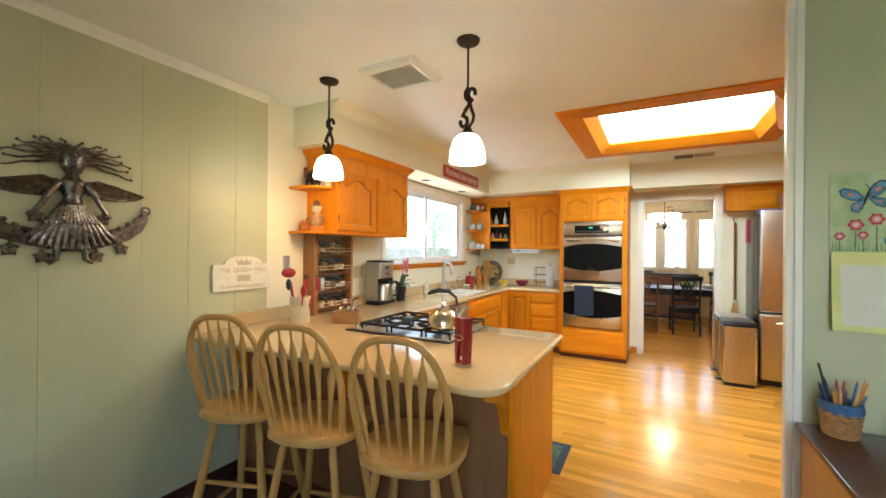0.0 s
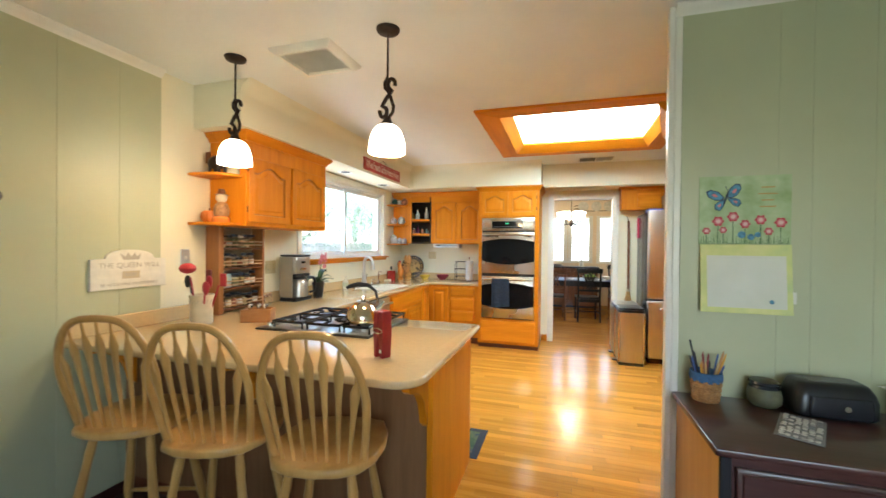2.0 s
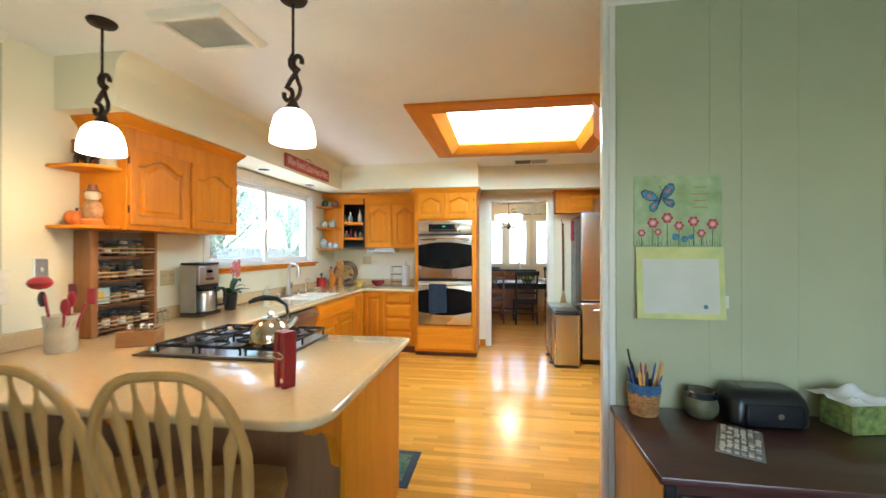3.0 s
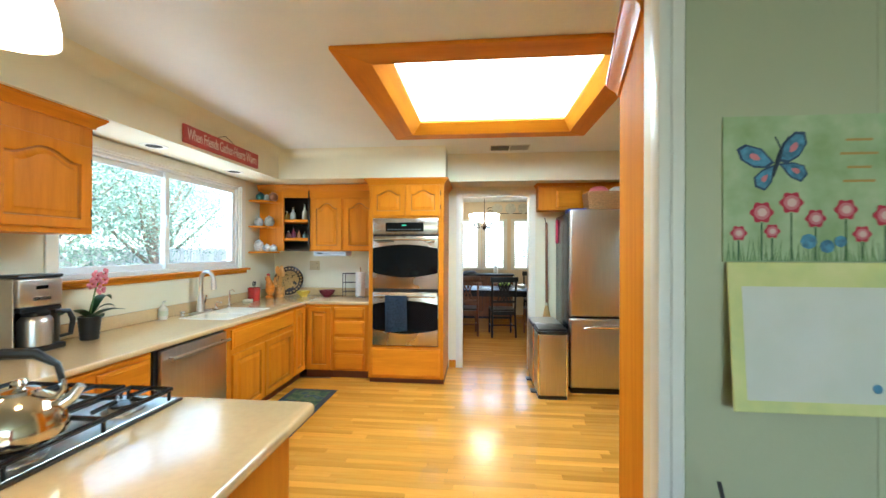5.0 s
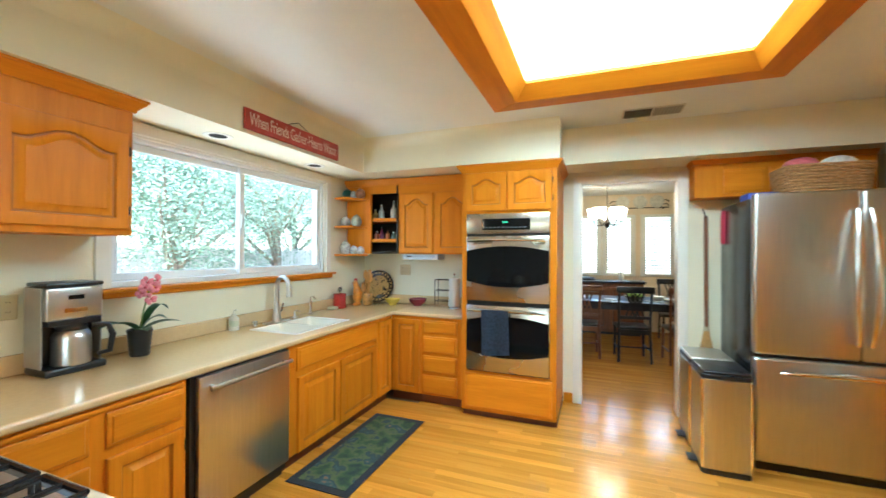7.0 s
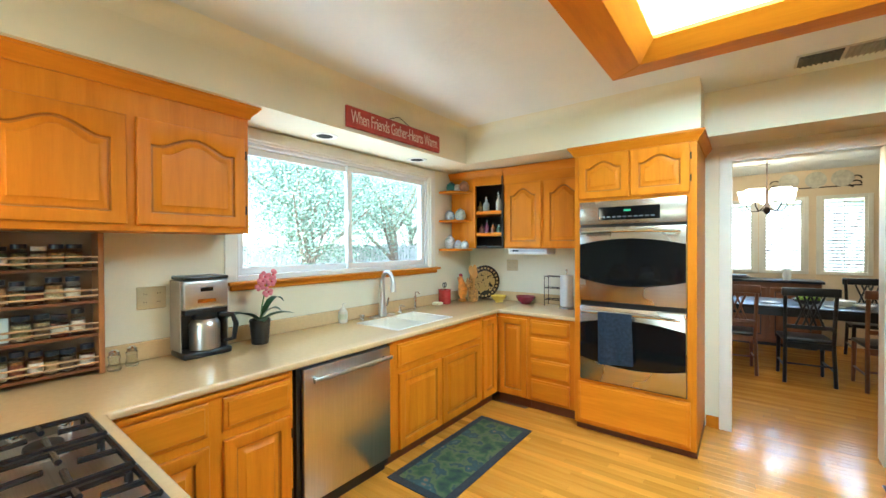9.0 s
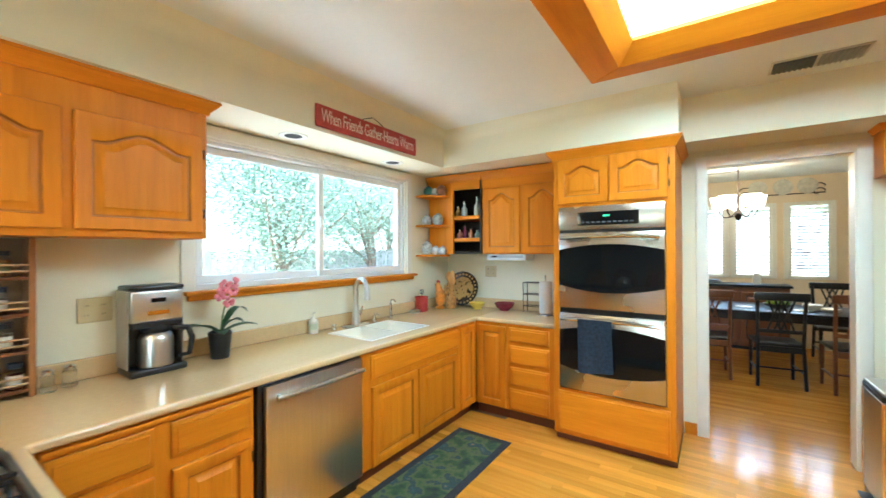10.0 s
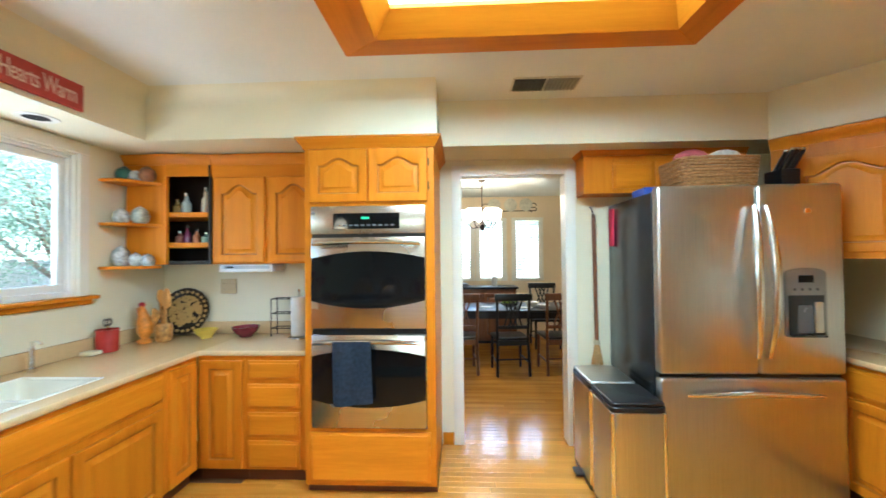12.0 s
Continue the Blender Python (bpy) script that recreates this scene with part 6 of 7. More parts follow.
mat_rug("kitchen_mat", "dark blue-green patterned kitchen mat before the sink", -1.555, -1.10, 4.165, 5.262)
mat_rug("cooktop_mat", "dark blue-grey mat behind the peninsula", -1.25, -0.275, 2.72, 3.13)

# jars and pots on the corner shelves
bw = plain("blue_white_china", (0.55, 0.58, 0.60), 0.25, vary=0.5, scale=45)
tealc = plain("teal_glaze", (0.03, 0.14, 0.13), 0.3)
brown_c = plain("brown_glaze", (0.28, 0.12, 0.06), 0.3, vary=0.4, scale=30)
for (x_, y_, z_, r_, h_, mt, lb) in ((-2.20, 5.70, 1.395, 0.042, 0.10, bw, "blue and white china jar"), (-2.12, 5.73, 1.395, 0.034, 0.065, bw, "blue and white china teapot"), (-2.05, 5.75, 1.395, 0.032, 0.06, bw, "blue and white china cup"),
                                 (-2.20, 5.70, 1.685, 0.038, 0.075, bw, "blue and white china jar"), (-2.09, 5.73, 1.685, 0.042, 0.085, plain("grey_china", (0.36, 0.38, 0.34), 0.3, vary=0.5, scale=40), "grey patterned china teapot"),
                                 (-2.18, 5.70, 1.975, 0.04, 0.07, tealc, "teal glazed pot"), (-2.12, 5.72, 1.975, 0.03, 0.055, bw, "pale china cup"), (-2.05, 5.74, 1.975, 0.04, 0.075, brown_c, "brown glazed pot")):
    r_, h_ = r_ * 1.3, h_ * 1.4
    o = thing("china_pot", lb + " on the corner shelf", "pot", pose(x_, y_, z_), "china on the corner shelves")
    part("body", lathe([(r_ * 0.6, 0), (r_ * 0.95, h_ * 0.2), (r_, h_ * 0.45), (r_ * 0.8, h_ * 0.75), (r_ * 0.6, h_ * 0.82)], 18), mt, o)
    part("lid", lathe([(r_ * 0.62, h_ * 0.82), (r_ * 0.4, h_ * 0.92), (r_ * 0.12, h_ * 0.95), (r_ * 0.14, h_), (0.001, h_ * 1.02)], 14), mt, o)
for (x_, y_, z_, r_, h_, mt) in ((-1.90, 5.92, 1.7705, 0.033, 0.15, plain("bottle_pale", (0.50, 0.56, 0.55), 0.15)), (-1.76, 5.93, 1.7705, 0.03, 0.19, plain("bottle_white", (0.66, 0.64, 0.58), 0.2)), (-1.99, 5.95, 1.7705, 0.03, 0.11, plain("bottle_amber", (0.45, 0.30, 0.10), 0.2)),
                             (-1.90, 5.93, 1.5555, 0.025, 0.13, plain("bottle_plum", (0.16, 0.03, 0.07), 0.2)), (-1.83, 5.93, 1.5555, 0.024, 0.10, plain("bottle_rust", (0.34, 0.13, 0.06), 0.2)), (-1.75, 5.92, 1.5555, 0.03, 0.075, plain("tin_green", (0.16, 0.24, 0.18), 0.3)), (-1.97, 5.95, 1.5555, 0.03, 0.09, plain("tin_rose", (0.40, 0.16, 0.12), 0.3))):
    o = thing("bottle", "small bottle on the open corner shelf", "bottle", pose(x_, y_, z_), "bottles on the corner shelf")
    part("body", lathe([(r_, 0), (r_, h_ * 0.5), (r_ * 0.45, h_ * 0.66), (r_ * 0.36, h_ * 0.85)], 16), mt, o)
    part("stopper", lathe([(r_ * 0.4, h_ * 0.85), (r_ * 0.42, h_), (0.001, h_)], 12), chrome if r_ > 0.028 else black, o)

# ---- dark sideboard by the partition ----
sd_ = thing("sideboard", "dark mahogany sideboard with lighter wooden side and drawers", "sideboard", pose(0.745, 1.765, -0.12))
part("top", box(-0.02, 1.35, -0.02, 0.525, 0.81, 0.835, 0.006, 2), mahogany, sd_)
part("body", box(0.012, 1.33, 0.005, 0.52, 0.05, 0.809, 0.002, 1), mahogany, sd_)
part("side_panel", box(0.0, 0.0115, 0.005, 0.52, 0.05, 0.809, 0.001, 1), wood("side_oak", (0.36, 0.17, 0.05), (0.48, 0.25, 0.085), (0.56, 0.32, 0.12), 2, 0.45), sd_, "light wooden side")
part("plinth", box(0.03, 1.31, 0.03, 0.50, 0, 0.049), black_wood, sd_)
part("corner_post", box(-0.004, 0.03, -0.012, 0.004, 0.05, 0.809, 0.003, 1), black_wood, sd_)
for r_ in range(3):
    for c_ in range(2):
        dr = part("drawer", drawer_front(0.62, 0.22), mahogany, sd_, m=pose(0.045 + 0.645 * c_, -0.015, 0.075 + 0.24 * r_))
        part("knob", lathe([(0.006, 0), (0.007, 0.012), (0.014, 0.018), (0.012, 0.026), (0.001, 0.028)], 14), iron, dr, "dark knob", m=pose(0.19, 0, 0.12, 90, 0, 0))
TZ = 0.716
# pencil basket
pb = thing("pencil_basket", "woven basket with a blue liner holding pencils", "basket", pose(0.838, 2.215, TZ))
for k in range(9):
    pts = []
    for i in range(24):
        a = 2 * math.pi * i / 24
        rr = 0.046 + 0.0012 * k + (0.002 if (i + k) % 2 else -0.002)
        pts.append((rr * math.cos(a), rr * math.sin(a), 0.006 + 0.0105 * k))
    part("weave", tube(pts, 0.0062, 6, closed=True), wick, pb)
part("base", lathe([(0.05, 0), (0.05, 0.006), (0.001, 0.007)], 20), wick, pb)
part("liner", lathe([(0.060, 0.085), (0.064, 0.10), (0.060, 0.125), (0.052, 0.125), (0.05, 0.06), (0.001, 0.05)], 24, cap=False), plain("blue_cloth", (0.05, 0.13, 0.28), 0.85, vary=0.25, scale=60, grain=0.5), pb)
prng2 = random.Random(11)
pcol = [plain("pencil_%d" % i, c_, 0.4) for i, c_ in enumerate(((0.75, 0.38, 0.04), (0.70, 0.48, 0.20), (0.30, 0.03, 0.04), (0.03, 0.03, 0.04), (0.05, 0.10, 0.30), (0.62, 0.30, 0.10)))]
for k in range(17):
    a, r_ = prng2.uniform(0, 6.28), prng2.uniform(0.3, 1.0)
    b0 = Vector((0.03 * r_ * math.cos(a), 0.03 * r_ * math.sin(a), 0.05))
    t0 = Vector((0.075 * r_ * math.cos(a), 0.06 * r_ * math.sin(a), prng2.uniform(0.16, 0.215)))
    part("pencil", tube([b0, b0.lerp(t0, 0.9), t0], [0.0042, 0.0042, 0.001], 6), pcol[k % 6], pb)
part("pen", tube([(-0.02, 0, 0.05), (-0.06, 0.01, 0.255)], 0.004, 6), black, pb)
# clay jar
cj = thing("clay_jar", "squat olive clay jar with a dark open rim", "jar", pose(1.055, 2.225, TZ) @ Matrix.Diagonal((0.97, 0.97, 0.88, 1)))
part("jar", lathe([(0.045, 0), (0.060, 0.02), (0.064, 0.05), (0.056, 0.085), (0.047, 0.10), (0.052, 0.118), (0.048, 0.118), (0.042, 0.098), (0.001, 0.05)], 28, cap=False), plain("olive_clay", (0.12, 0.115, 0.06), 0.5, vary=0.35, scale=25), cj)
part("collar", lathe([(0.0565, 0.088), (0.049, 0.102), (0.0535, 0.119), (0.0575, 0.11)], 28, cap=False), plain("dark_glaze", (0.02, 0.022, 0.03), 0.25), cj)
# printer
prn = thing("photo_printer", "small rounded black photo printer", "printer", pose(1.262, 2.205, TZ, 0, 0, 2))
def rounded_slab(levels, r):
    """A soft-edged body from (half width, front, back, height) levels."""
    b = bmesh.new()
    last = None
    for hw, f_, k_, z_ in levels:
        ring = []
        for cx, cy, a0 in ((hw - r, k_ - r, 0), (-hw + r, k_ - r, 90), (-hw + r, f_ + r, 180), (hw - r, f_ + r, 270)):
            for q in range(6):
                ring.append(b.verts.new((cx + r * math.cos(radians(a0 + 18 * q)), cy + r * math.sin(radians(a0 + 18 * q)), z_)))
        if last:
            for q in range(len(ring)):
                b.faces.new((last[q - 1], last[q], ring[q], ring[q - 1]))
        else:
            b.faces.new(ring[::-1])
        last = ring
    b.faces.new(last)
    return b


part("body", rounded_slab([(0.128, -0.06, 0.07, 0.0), (0.136, -0.068, 0.075, 0.012), (0.136, -0.068, 0.075, 0.07), (0.130, -0.058, 0.075, 0.10), (0.118, -0.044, 0.072, 0.124), (0.108, -0.034, 0.066, 0.130)], 0.03), black, prn)
part("paper_tray", rounded_slab([(0.098, -0.082, -0.062, 0.012), (0.102, -0.084, -0.062, 0.03), (0.098, -0.082, -0.062, 0.086)], 0.008), plain("printer_dark", (0.02, 0.02, 0.024), 0.2), prn)
part("top_panel", box(-0.075, 0.07, -0.02, 0.045, 0.1302, 0.134, 0.0015, 1), plain("printer_grey", (0.13, 0.14, 0.145), 0.3), prn, "grey lid panel")
part("badge", lathe([(0.011, 0), (0.011, 0.002), (0.001, 0.002)], 16), chrome, prn, m=pose(0.015, -0.0835, 0.05, 90, 0, 0))
# tissue box
tb = thing("tissue_box", "green patterned tissue box with a white tissue", "tissue box", pose(1.555, 2.185, TZ, 0, 0, 12))
part("box", box(-0.065, 0.065, -0.06, 0.06, 0, 0.115, 0.004, 1), plain("tissue_green", (0.24, 0.30, 0.08), 0.6, vary=0.6, scale=40), tb)
bm = bmesh.new()
bmesh.ops.create_grid(bm, x_segments=14, y_segments=14, size=0.085)
for v_ in bm.verts:
    r_ = v_.co.length
    v_.co.z = 0.145 - r_ * 0.55 + 0.02 * math.sin(v_.co.x * 60 + v_.co.y * 35) + 0.012 * math.sin(v_.co.y * 80)
    v_.co.x *= 1.15
    v_.co.z = max(v_.co.z, 0.117)
bmesh.ops.solidify(bm, geom=list(bm.faces), thickness=0.001)
part("tissue", bm, plain("tissue_white", (0.80, 0.81, 0.82), 0.9, vary=0.05), tb)
# mosaic tile
ms = thing("mosaic_tile", "flat grey pebble mosaic tile", "tile", pose(1.078, 2.005, TZ, 0, 0, 62))
part("slab", box(-0.125, 0.125, -0.066, 0.066, 0, 0.006, 0.002, 1), plain("slab_grey", (0.25, 0.24, 0.23), 0.6), ms)
mrng = random.Random(2)
peb = [plain("pebble_%d" % i, c_, 0.4) for i, c_ in enumerate(((0.62, 0.60, 0.55), (0.42, 0.40, 0.38), (0.22, 0.22, 0.23)))]
for i in range(12):
    for j in range(6):
        part("pebble", ball(0.0102, (-0.112 + 0.0203 * i + mrng.uniform(-0.002, 0.002), -0.05 + 0.0195 * j + mrng.uniform(-0.002, 0.002), 0.007), mrng.uniform(0.75, 1.0), mrng.uniform(0.75, 1.0), 0.35, 7), peb[mrng.choice((0, 0, 1, 2))], ms)

# wall calendar
cal = thing("wall_calendar", "hanging wall calendar with a butterfly picture above a blank page", "calendar", pose(0.826, GY - 0.010, 1.09))
CW, CH = 0.345, 0.605
m, n, l, b = base("calendar_picture", (0.35, 0.45, 0.22), 0.5)
f = noise_tex(n, l, coords(n, l), 9, 4)
l.new(ramp(n, l, f, [(0.3, (0.26, 0.36, 0.14)), (0.55, (0.42, 0.52, 0.28)), (0.75, (0.58, 0.62, 0.42))]), b.inputs["Base Color"])
part("picture_page", box(0, CW, -0.004, 0, 0.303, CH), m, cal)
edge_m, n, l, b = base("calendar_border", (0.6, 0.64, 0.3), 0.6)
f = noise_tex(n, l, coords(n, l), 7, 4)
l.new(ramp(n, l, f, [(0.3, (0.52, 0.60, 0.26)), (0.5, (0.68, 0.68, 0.26)), (0.7, (0.78, 0.72, 0.34))]), b.inputs["Base Color"])
m, n, l, b = base("calendar_paper", (0.80, 0.78, 0.68), 0.6)
f = noise_tex(n, l, coords(n, l), 5, 3)
l.new(ramp(n, l, f, [(0.35, (0.66, 0.65, 0.55)), (0.6, (0.72, 0.70, 0.62))]), b.inputs["Base Color"])
pg = part("month_page", box(0.004, CW + 0.002, -0.004, 0, -0.302, 0, 0.0015, 1), edge_m, cal, "page with a yellow-green border", m=pose(0, -0.006, 0.302, -4.5))
part("page_panel", box(0.03, CW - 0.02, -0.0048, -0.0041, -0.278, -0.05), m, pg, "pale blank panel")
part("page_tab", box(CW - 0.002, CW + 0.014, -0.026, -0.023, 0.05, 0.10), bpy.data.materials["calendar_paper"], cal)
pk_, rdk, bl, bd = plain("petal_pink", (0.62, 0.20, 0.22), 0.6), plain("petal_red", (0.50, 0.03, 0.06), 0.6), plain("wing_blue", (0.10, 0.27, 0.42), 0.6, vary=0.5, scale=70), plain("body_dark", (0.03, 0.05, 0.08), 0.6)
pale_heart = plain("petal_pale", (0.74, 0.50, 0.46), 0.6)
for (x_, z_, r_) in ((0.075, 0.405, 0.021), (0.03, 0.362, 0.015), (0.095, 0.366, 0.014), (0.132, 0.425, 0.021), (0.178, 0.392, 0.018), (0.235, 0.41, 0.020), (0.265, 0.36, 0.016), (0.308, 0.398, 0.021)):
    sc = [((r_ * (1 + 0.13 * math.cos(6 * t))) * math.cos(t), (r_ * (1 + 0.13 * math.cos(6 * t))) * math.sin(t)) for t in [2 * math.pi * q / 36 for q in range(36)]]
    d1 = part("flower", prism(sc, 0, 0.001), rdk, cal, m=pose(x_, -0.004, z_, 90, 0, 0))
    part("flower_ring", lathe([(r_ * 0.72, 0.001), (r_ * 0.72, 0.0016), (0.001, 0.0016)], 14), pk_, d1)
    part("flower_heart", lathe([(r_ * 0.42, 0.0016), (r_ * 0.42, 0.0022), (0.001, 0.0022)], 10), pale_heart, d1)
    part("flower_stem", box(x_ - 0.0014, x_ + 0.0014, -0.0048, -0.004, 0.306, z_ - r_), bpy.data.materials["orchid_leaf"], cal)
grass_art = plain("painted_grass", (0.16, 0.27, 0.09), 0.6, vary=0.4, scale=60)
cg = random.Random(17)
for k in range(60):
    x_, h_ = 0.006 + 0.0056 * k, cg.uniform(0.018, 0.055)
    part("grass_blade", upright([(x_, 0.304), (x_ + 0.003, 0.304), (x_ + cg.uniform(-0.008, 0.008), 0.304 + h_)], -0.0046, -0.004), grass_art, cal)
for x_, z_, r_ in ((0.165, 0.345, 0.016), (0.20, 0.335, 0.014), (0.225, 0.345, 0.012)):
    part("blue_flower", lathe([(r_, 0), (r_, 0.001), (0.001, 0.001)], 8), bl, cal, m=pose(x_, -0.004, z_, 90, 0, 0))
wing_edge = plain("wing_edge", (0.035, 0.07, 0.13), 0.6)
for upper in (True, False):
    for s_ in (-1, 1):
        wp = ((0.004, 0.004), (0.02, 0.038), (0.05, 0.056), (0.068, 0.05), (0.066, 0.026), (0.045, 0.004), (0.02, -0.004)) if upper else ((0.004, 0.0), (0.03, -0.004), (0.05, -0.016), (0.052, -0.036), (0.036, -0.048), (0.018, -0.034))
        for k_, f_, m_, dy in ((0, 1.0, wing_edge, 0.0), (1, 0.82, bl, -0.0007), (2, 0.3, pk_, -0.0014)):
            cx_, cz_ = sum(q[0] for q in wp) / len(wp), sum(q[1] for q in wp) / len(wp)
            pts = [(s_ * (cx_ + (x_ - cx_) * f_), cz_ + (z_ - cz_) * f_) for x_, z_ in wp]
            part(("wing", "wing_field", "wing_spot")[k_], upright(pts[::s_], -0.005 + dy, -0.0042 + dy), m_, cal, m=pose(0.104, 0, 0.505, 0, -14, 0))
part("butterfly_body", tube([(0.095, -0.006, 0.478), (0.106, -0.0065, 0.515), (0.112, -0.006, 0.535)], [0.0025, 0.0045, 0.003], 8), bd, cal)
for dx in (-0.012, 0.014):
    part("antenna", tube([(0.112, -0.006, 0.535), (0.112 + dx, -0.0055, 0.562)], 0.0011, 5), bd, cal)
for k, wdt in enumerate((0.05, 0.07, 0.045, 0.06)):
    part("script_line", box(0.26 - wdt / 2, 0.26 + wdt / 2, -0.0046, -0.004, 0.55 - 0.028 * k, 0.555 - 0.028 * k), ochre, cal)
part("page_mark", lathe([(0.009, 0), (0.009, 0.001), (0.001, 0.001)], 12), bl, cal, m=pose(0.27, -0.0302, 0.055, 85.5, 0, 0))

# ---- dining room ----
def window_shutters(i, x0, x1):
    w = thing("window_%d" % (i + 2), "dining room window with white louvred shutters", "window", kind="structure")
    z0, z1 = DWZ
    for q in ((x0 - 0.05, x0, z0 - 0.05, z1 + 0.05), (x1, x1 + 0.05, z0 - 0.05, z1 + 0.05), (x0, x1, z1, z1 + 0.05), (x0, x1, z0 - 0.05, z0)):
        part("casing", box(q[0], q[1], 10.16, 10.18, q[2], q[3], 0.003, 1), white_trim, w)
    pane = part("pane", box(x0, x1, 10.25, 10.254, z0, z1), clear, w)
    pane.visible_shadow = False
    sh = part("shutter_frame", box(x0, x0 + 0.035, 10.17, 10.195, z0, z1, 0.002, 1), white_trim, w)
    part("stile", box(x1 - 0.035, x1, 10.17, 10.195, z0, z1, 0.002, 1), white_trim, w)
    k = 0
    z = z0 + 0.03
    me = None
    while z < z1 - 0.02:
        b = box(x0 + 0.036, x1 - 0.036, -0.029, 0.029, -0.004, 0.004, 0.002, 1)
        part("slat", b, white_trim, w, m=pose(0, 10.185, z, 24, 0, 0))
        z += 0.047
    part("tilt_rod", box((x0 + x1) / 2 - 0.006, (x0 + x1) / 2 + 0.006, 10.143, 10.153, z0 + 0.03, z1 - 0.03), white_trim, w)


for i, (a, b_) in enumerate(DW):
    window_shutters(i, a, b_)

# wrought-iron plate rail
prl = thing("plate_rail", "wrought-iron scroll rail with three pale plates above the windows", "wall decor", pose(0.97, 10.165, 2.30))
part("bar", tube([(-0.50, 0, -0.07), (0.48, 0, -0.07)], 0.008, 6), iron, prl)
for s_ in (-1, 1):
    for dz in (0.05, -0.02):
        part("scroll", tube([(s_ * (0.42 + 0.06 * math.cos(t)), 0, dz - 0.03 + 0.045 * math.sin(t)) for t in [k * math.pi / 5 for k in range(8)]], 0.008, 6), iron, prl)
for x_ in (-0.27, 0.02, 0.29):
    part("plate", lathe([(0.001, 0.0), (0.075, 0.002), (0.115, 0.014), (0.115, 0.018), (0.075, 0.008), (0.001, 0.006)], 26), plain("plate_pale", (0.66, 0.62, 0.50), 0.3, vary=0.2, scale=20) if x_ < -0.2 else bpy.data.materials["plate_pale"], prl, m=pose(x_, -0.005, 0.035, 90, 0, 0))
setting("dining_ceiling_vent", box(-0.05, 0.45, 9.2, 9.26, CZ - 0.006, CZ), bpy.data.materials["louvre_grey"], "slim grey ceiling vent slot", "vent")

# chandelier
chd = thing("chandelier", "bronze chandelier with five lit frosted glass shades", "chandelier", pose(0.40, 8.6, CZ))
part("canopy", lathe([(0.001, -0.03), (0.04, -0.025), (0.06, 0.0)], 20), iron, chd)
part("chain", tube([(0, 0, -0.02), (0, 0, -0.38)], 0.006, 6), iron, chd)
part("hub", lathe([(0.008, -0.38), (0.02, -0.45), (0.015, -0.55), (0.045, -0.62), (0.03, -0.68), (0.001, -0.71)], 18), iron, chd)
fro = glow("frosted_shade", (1.0, 0.88, 0.70), 1.3)
for k in range(5):
    a = radians(72 * k + 20)
    c_, s_ = math.cos(a), math.sin(a)
    arm = part("arm", tube([(0.02 * c_, 0.02 * s_, -0.60), (0.08 * c_, 0.08 * s_, -0.66), (0.15 * c_, 0.15 * s_, -0.66), (0.20 * c_, 0.20 * s_, -0.60), (0.20 * c_, 0.20 * s_, -0.55)], 0.007, 8), iron, chd)
    part("shade", lathe([(0.035, -0.56), (0.065, -0.535), (0.078, -0.49), (0.085, -0.43), (0.096, -0.41), (0.090, -0.41), (0.078, -0.435), (0.07, -0.49), (0.03, -0.55)], 20, (0.20 * c_, 0.20 * s_, 0), cap=False), fro, arm, "lit frosted glass shade")
bulb = new("chandelier_bulb", bpy.data.lights.new("chandelier_bulb", "POINT"))
bulb.data.energy, bulb.data.color, bulb.data.shadow_soft_size = 3.5, (1.0, 0.76, 0.48), 0.12
bulb.matrix_basis = pose(0.40, 8.6, 2.17)

# table, sideboard, chairs
tbl = thing("dining_table", "black dining table with a glossy top", "table", pose(0.72, 8.78, 0))
part("tabletop", box(-1.15, 1.15, -0.45, 0.45, 0.69, 0.72, 0.006, 2), black_wood, tbl)
part("apron", box(-1.03, 1.03, -0.37, 0.37, 0.60, 0.689), black_wood, tbl)
for sx in (-1, 1):
    for sy in (-1, 1):
        part("leg", lathe([(0.025, 0), (0.03, 0.1), (0.024, 0.3), (0.035, 0.55), (0.035, 0.60)], 12, (sx * 0.98, sy * 0.33, 0)), black_wood, tbl)


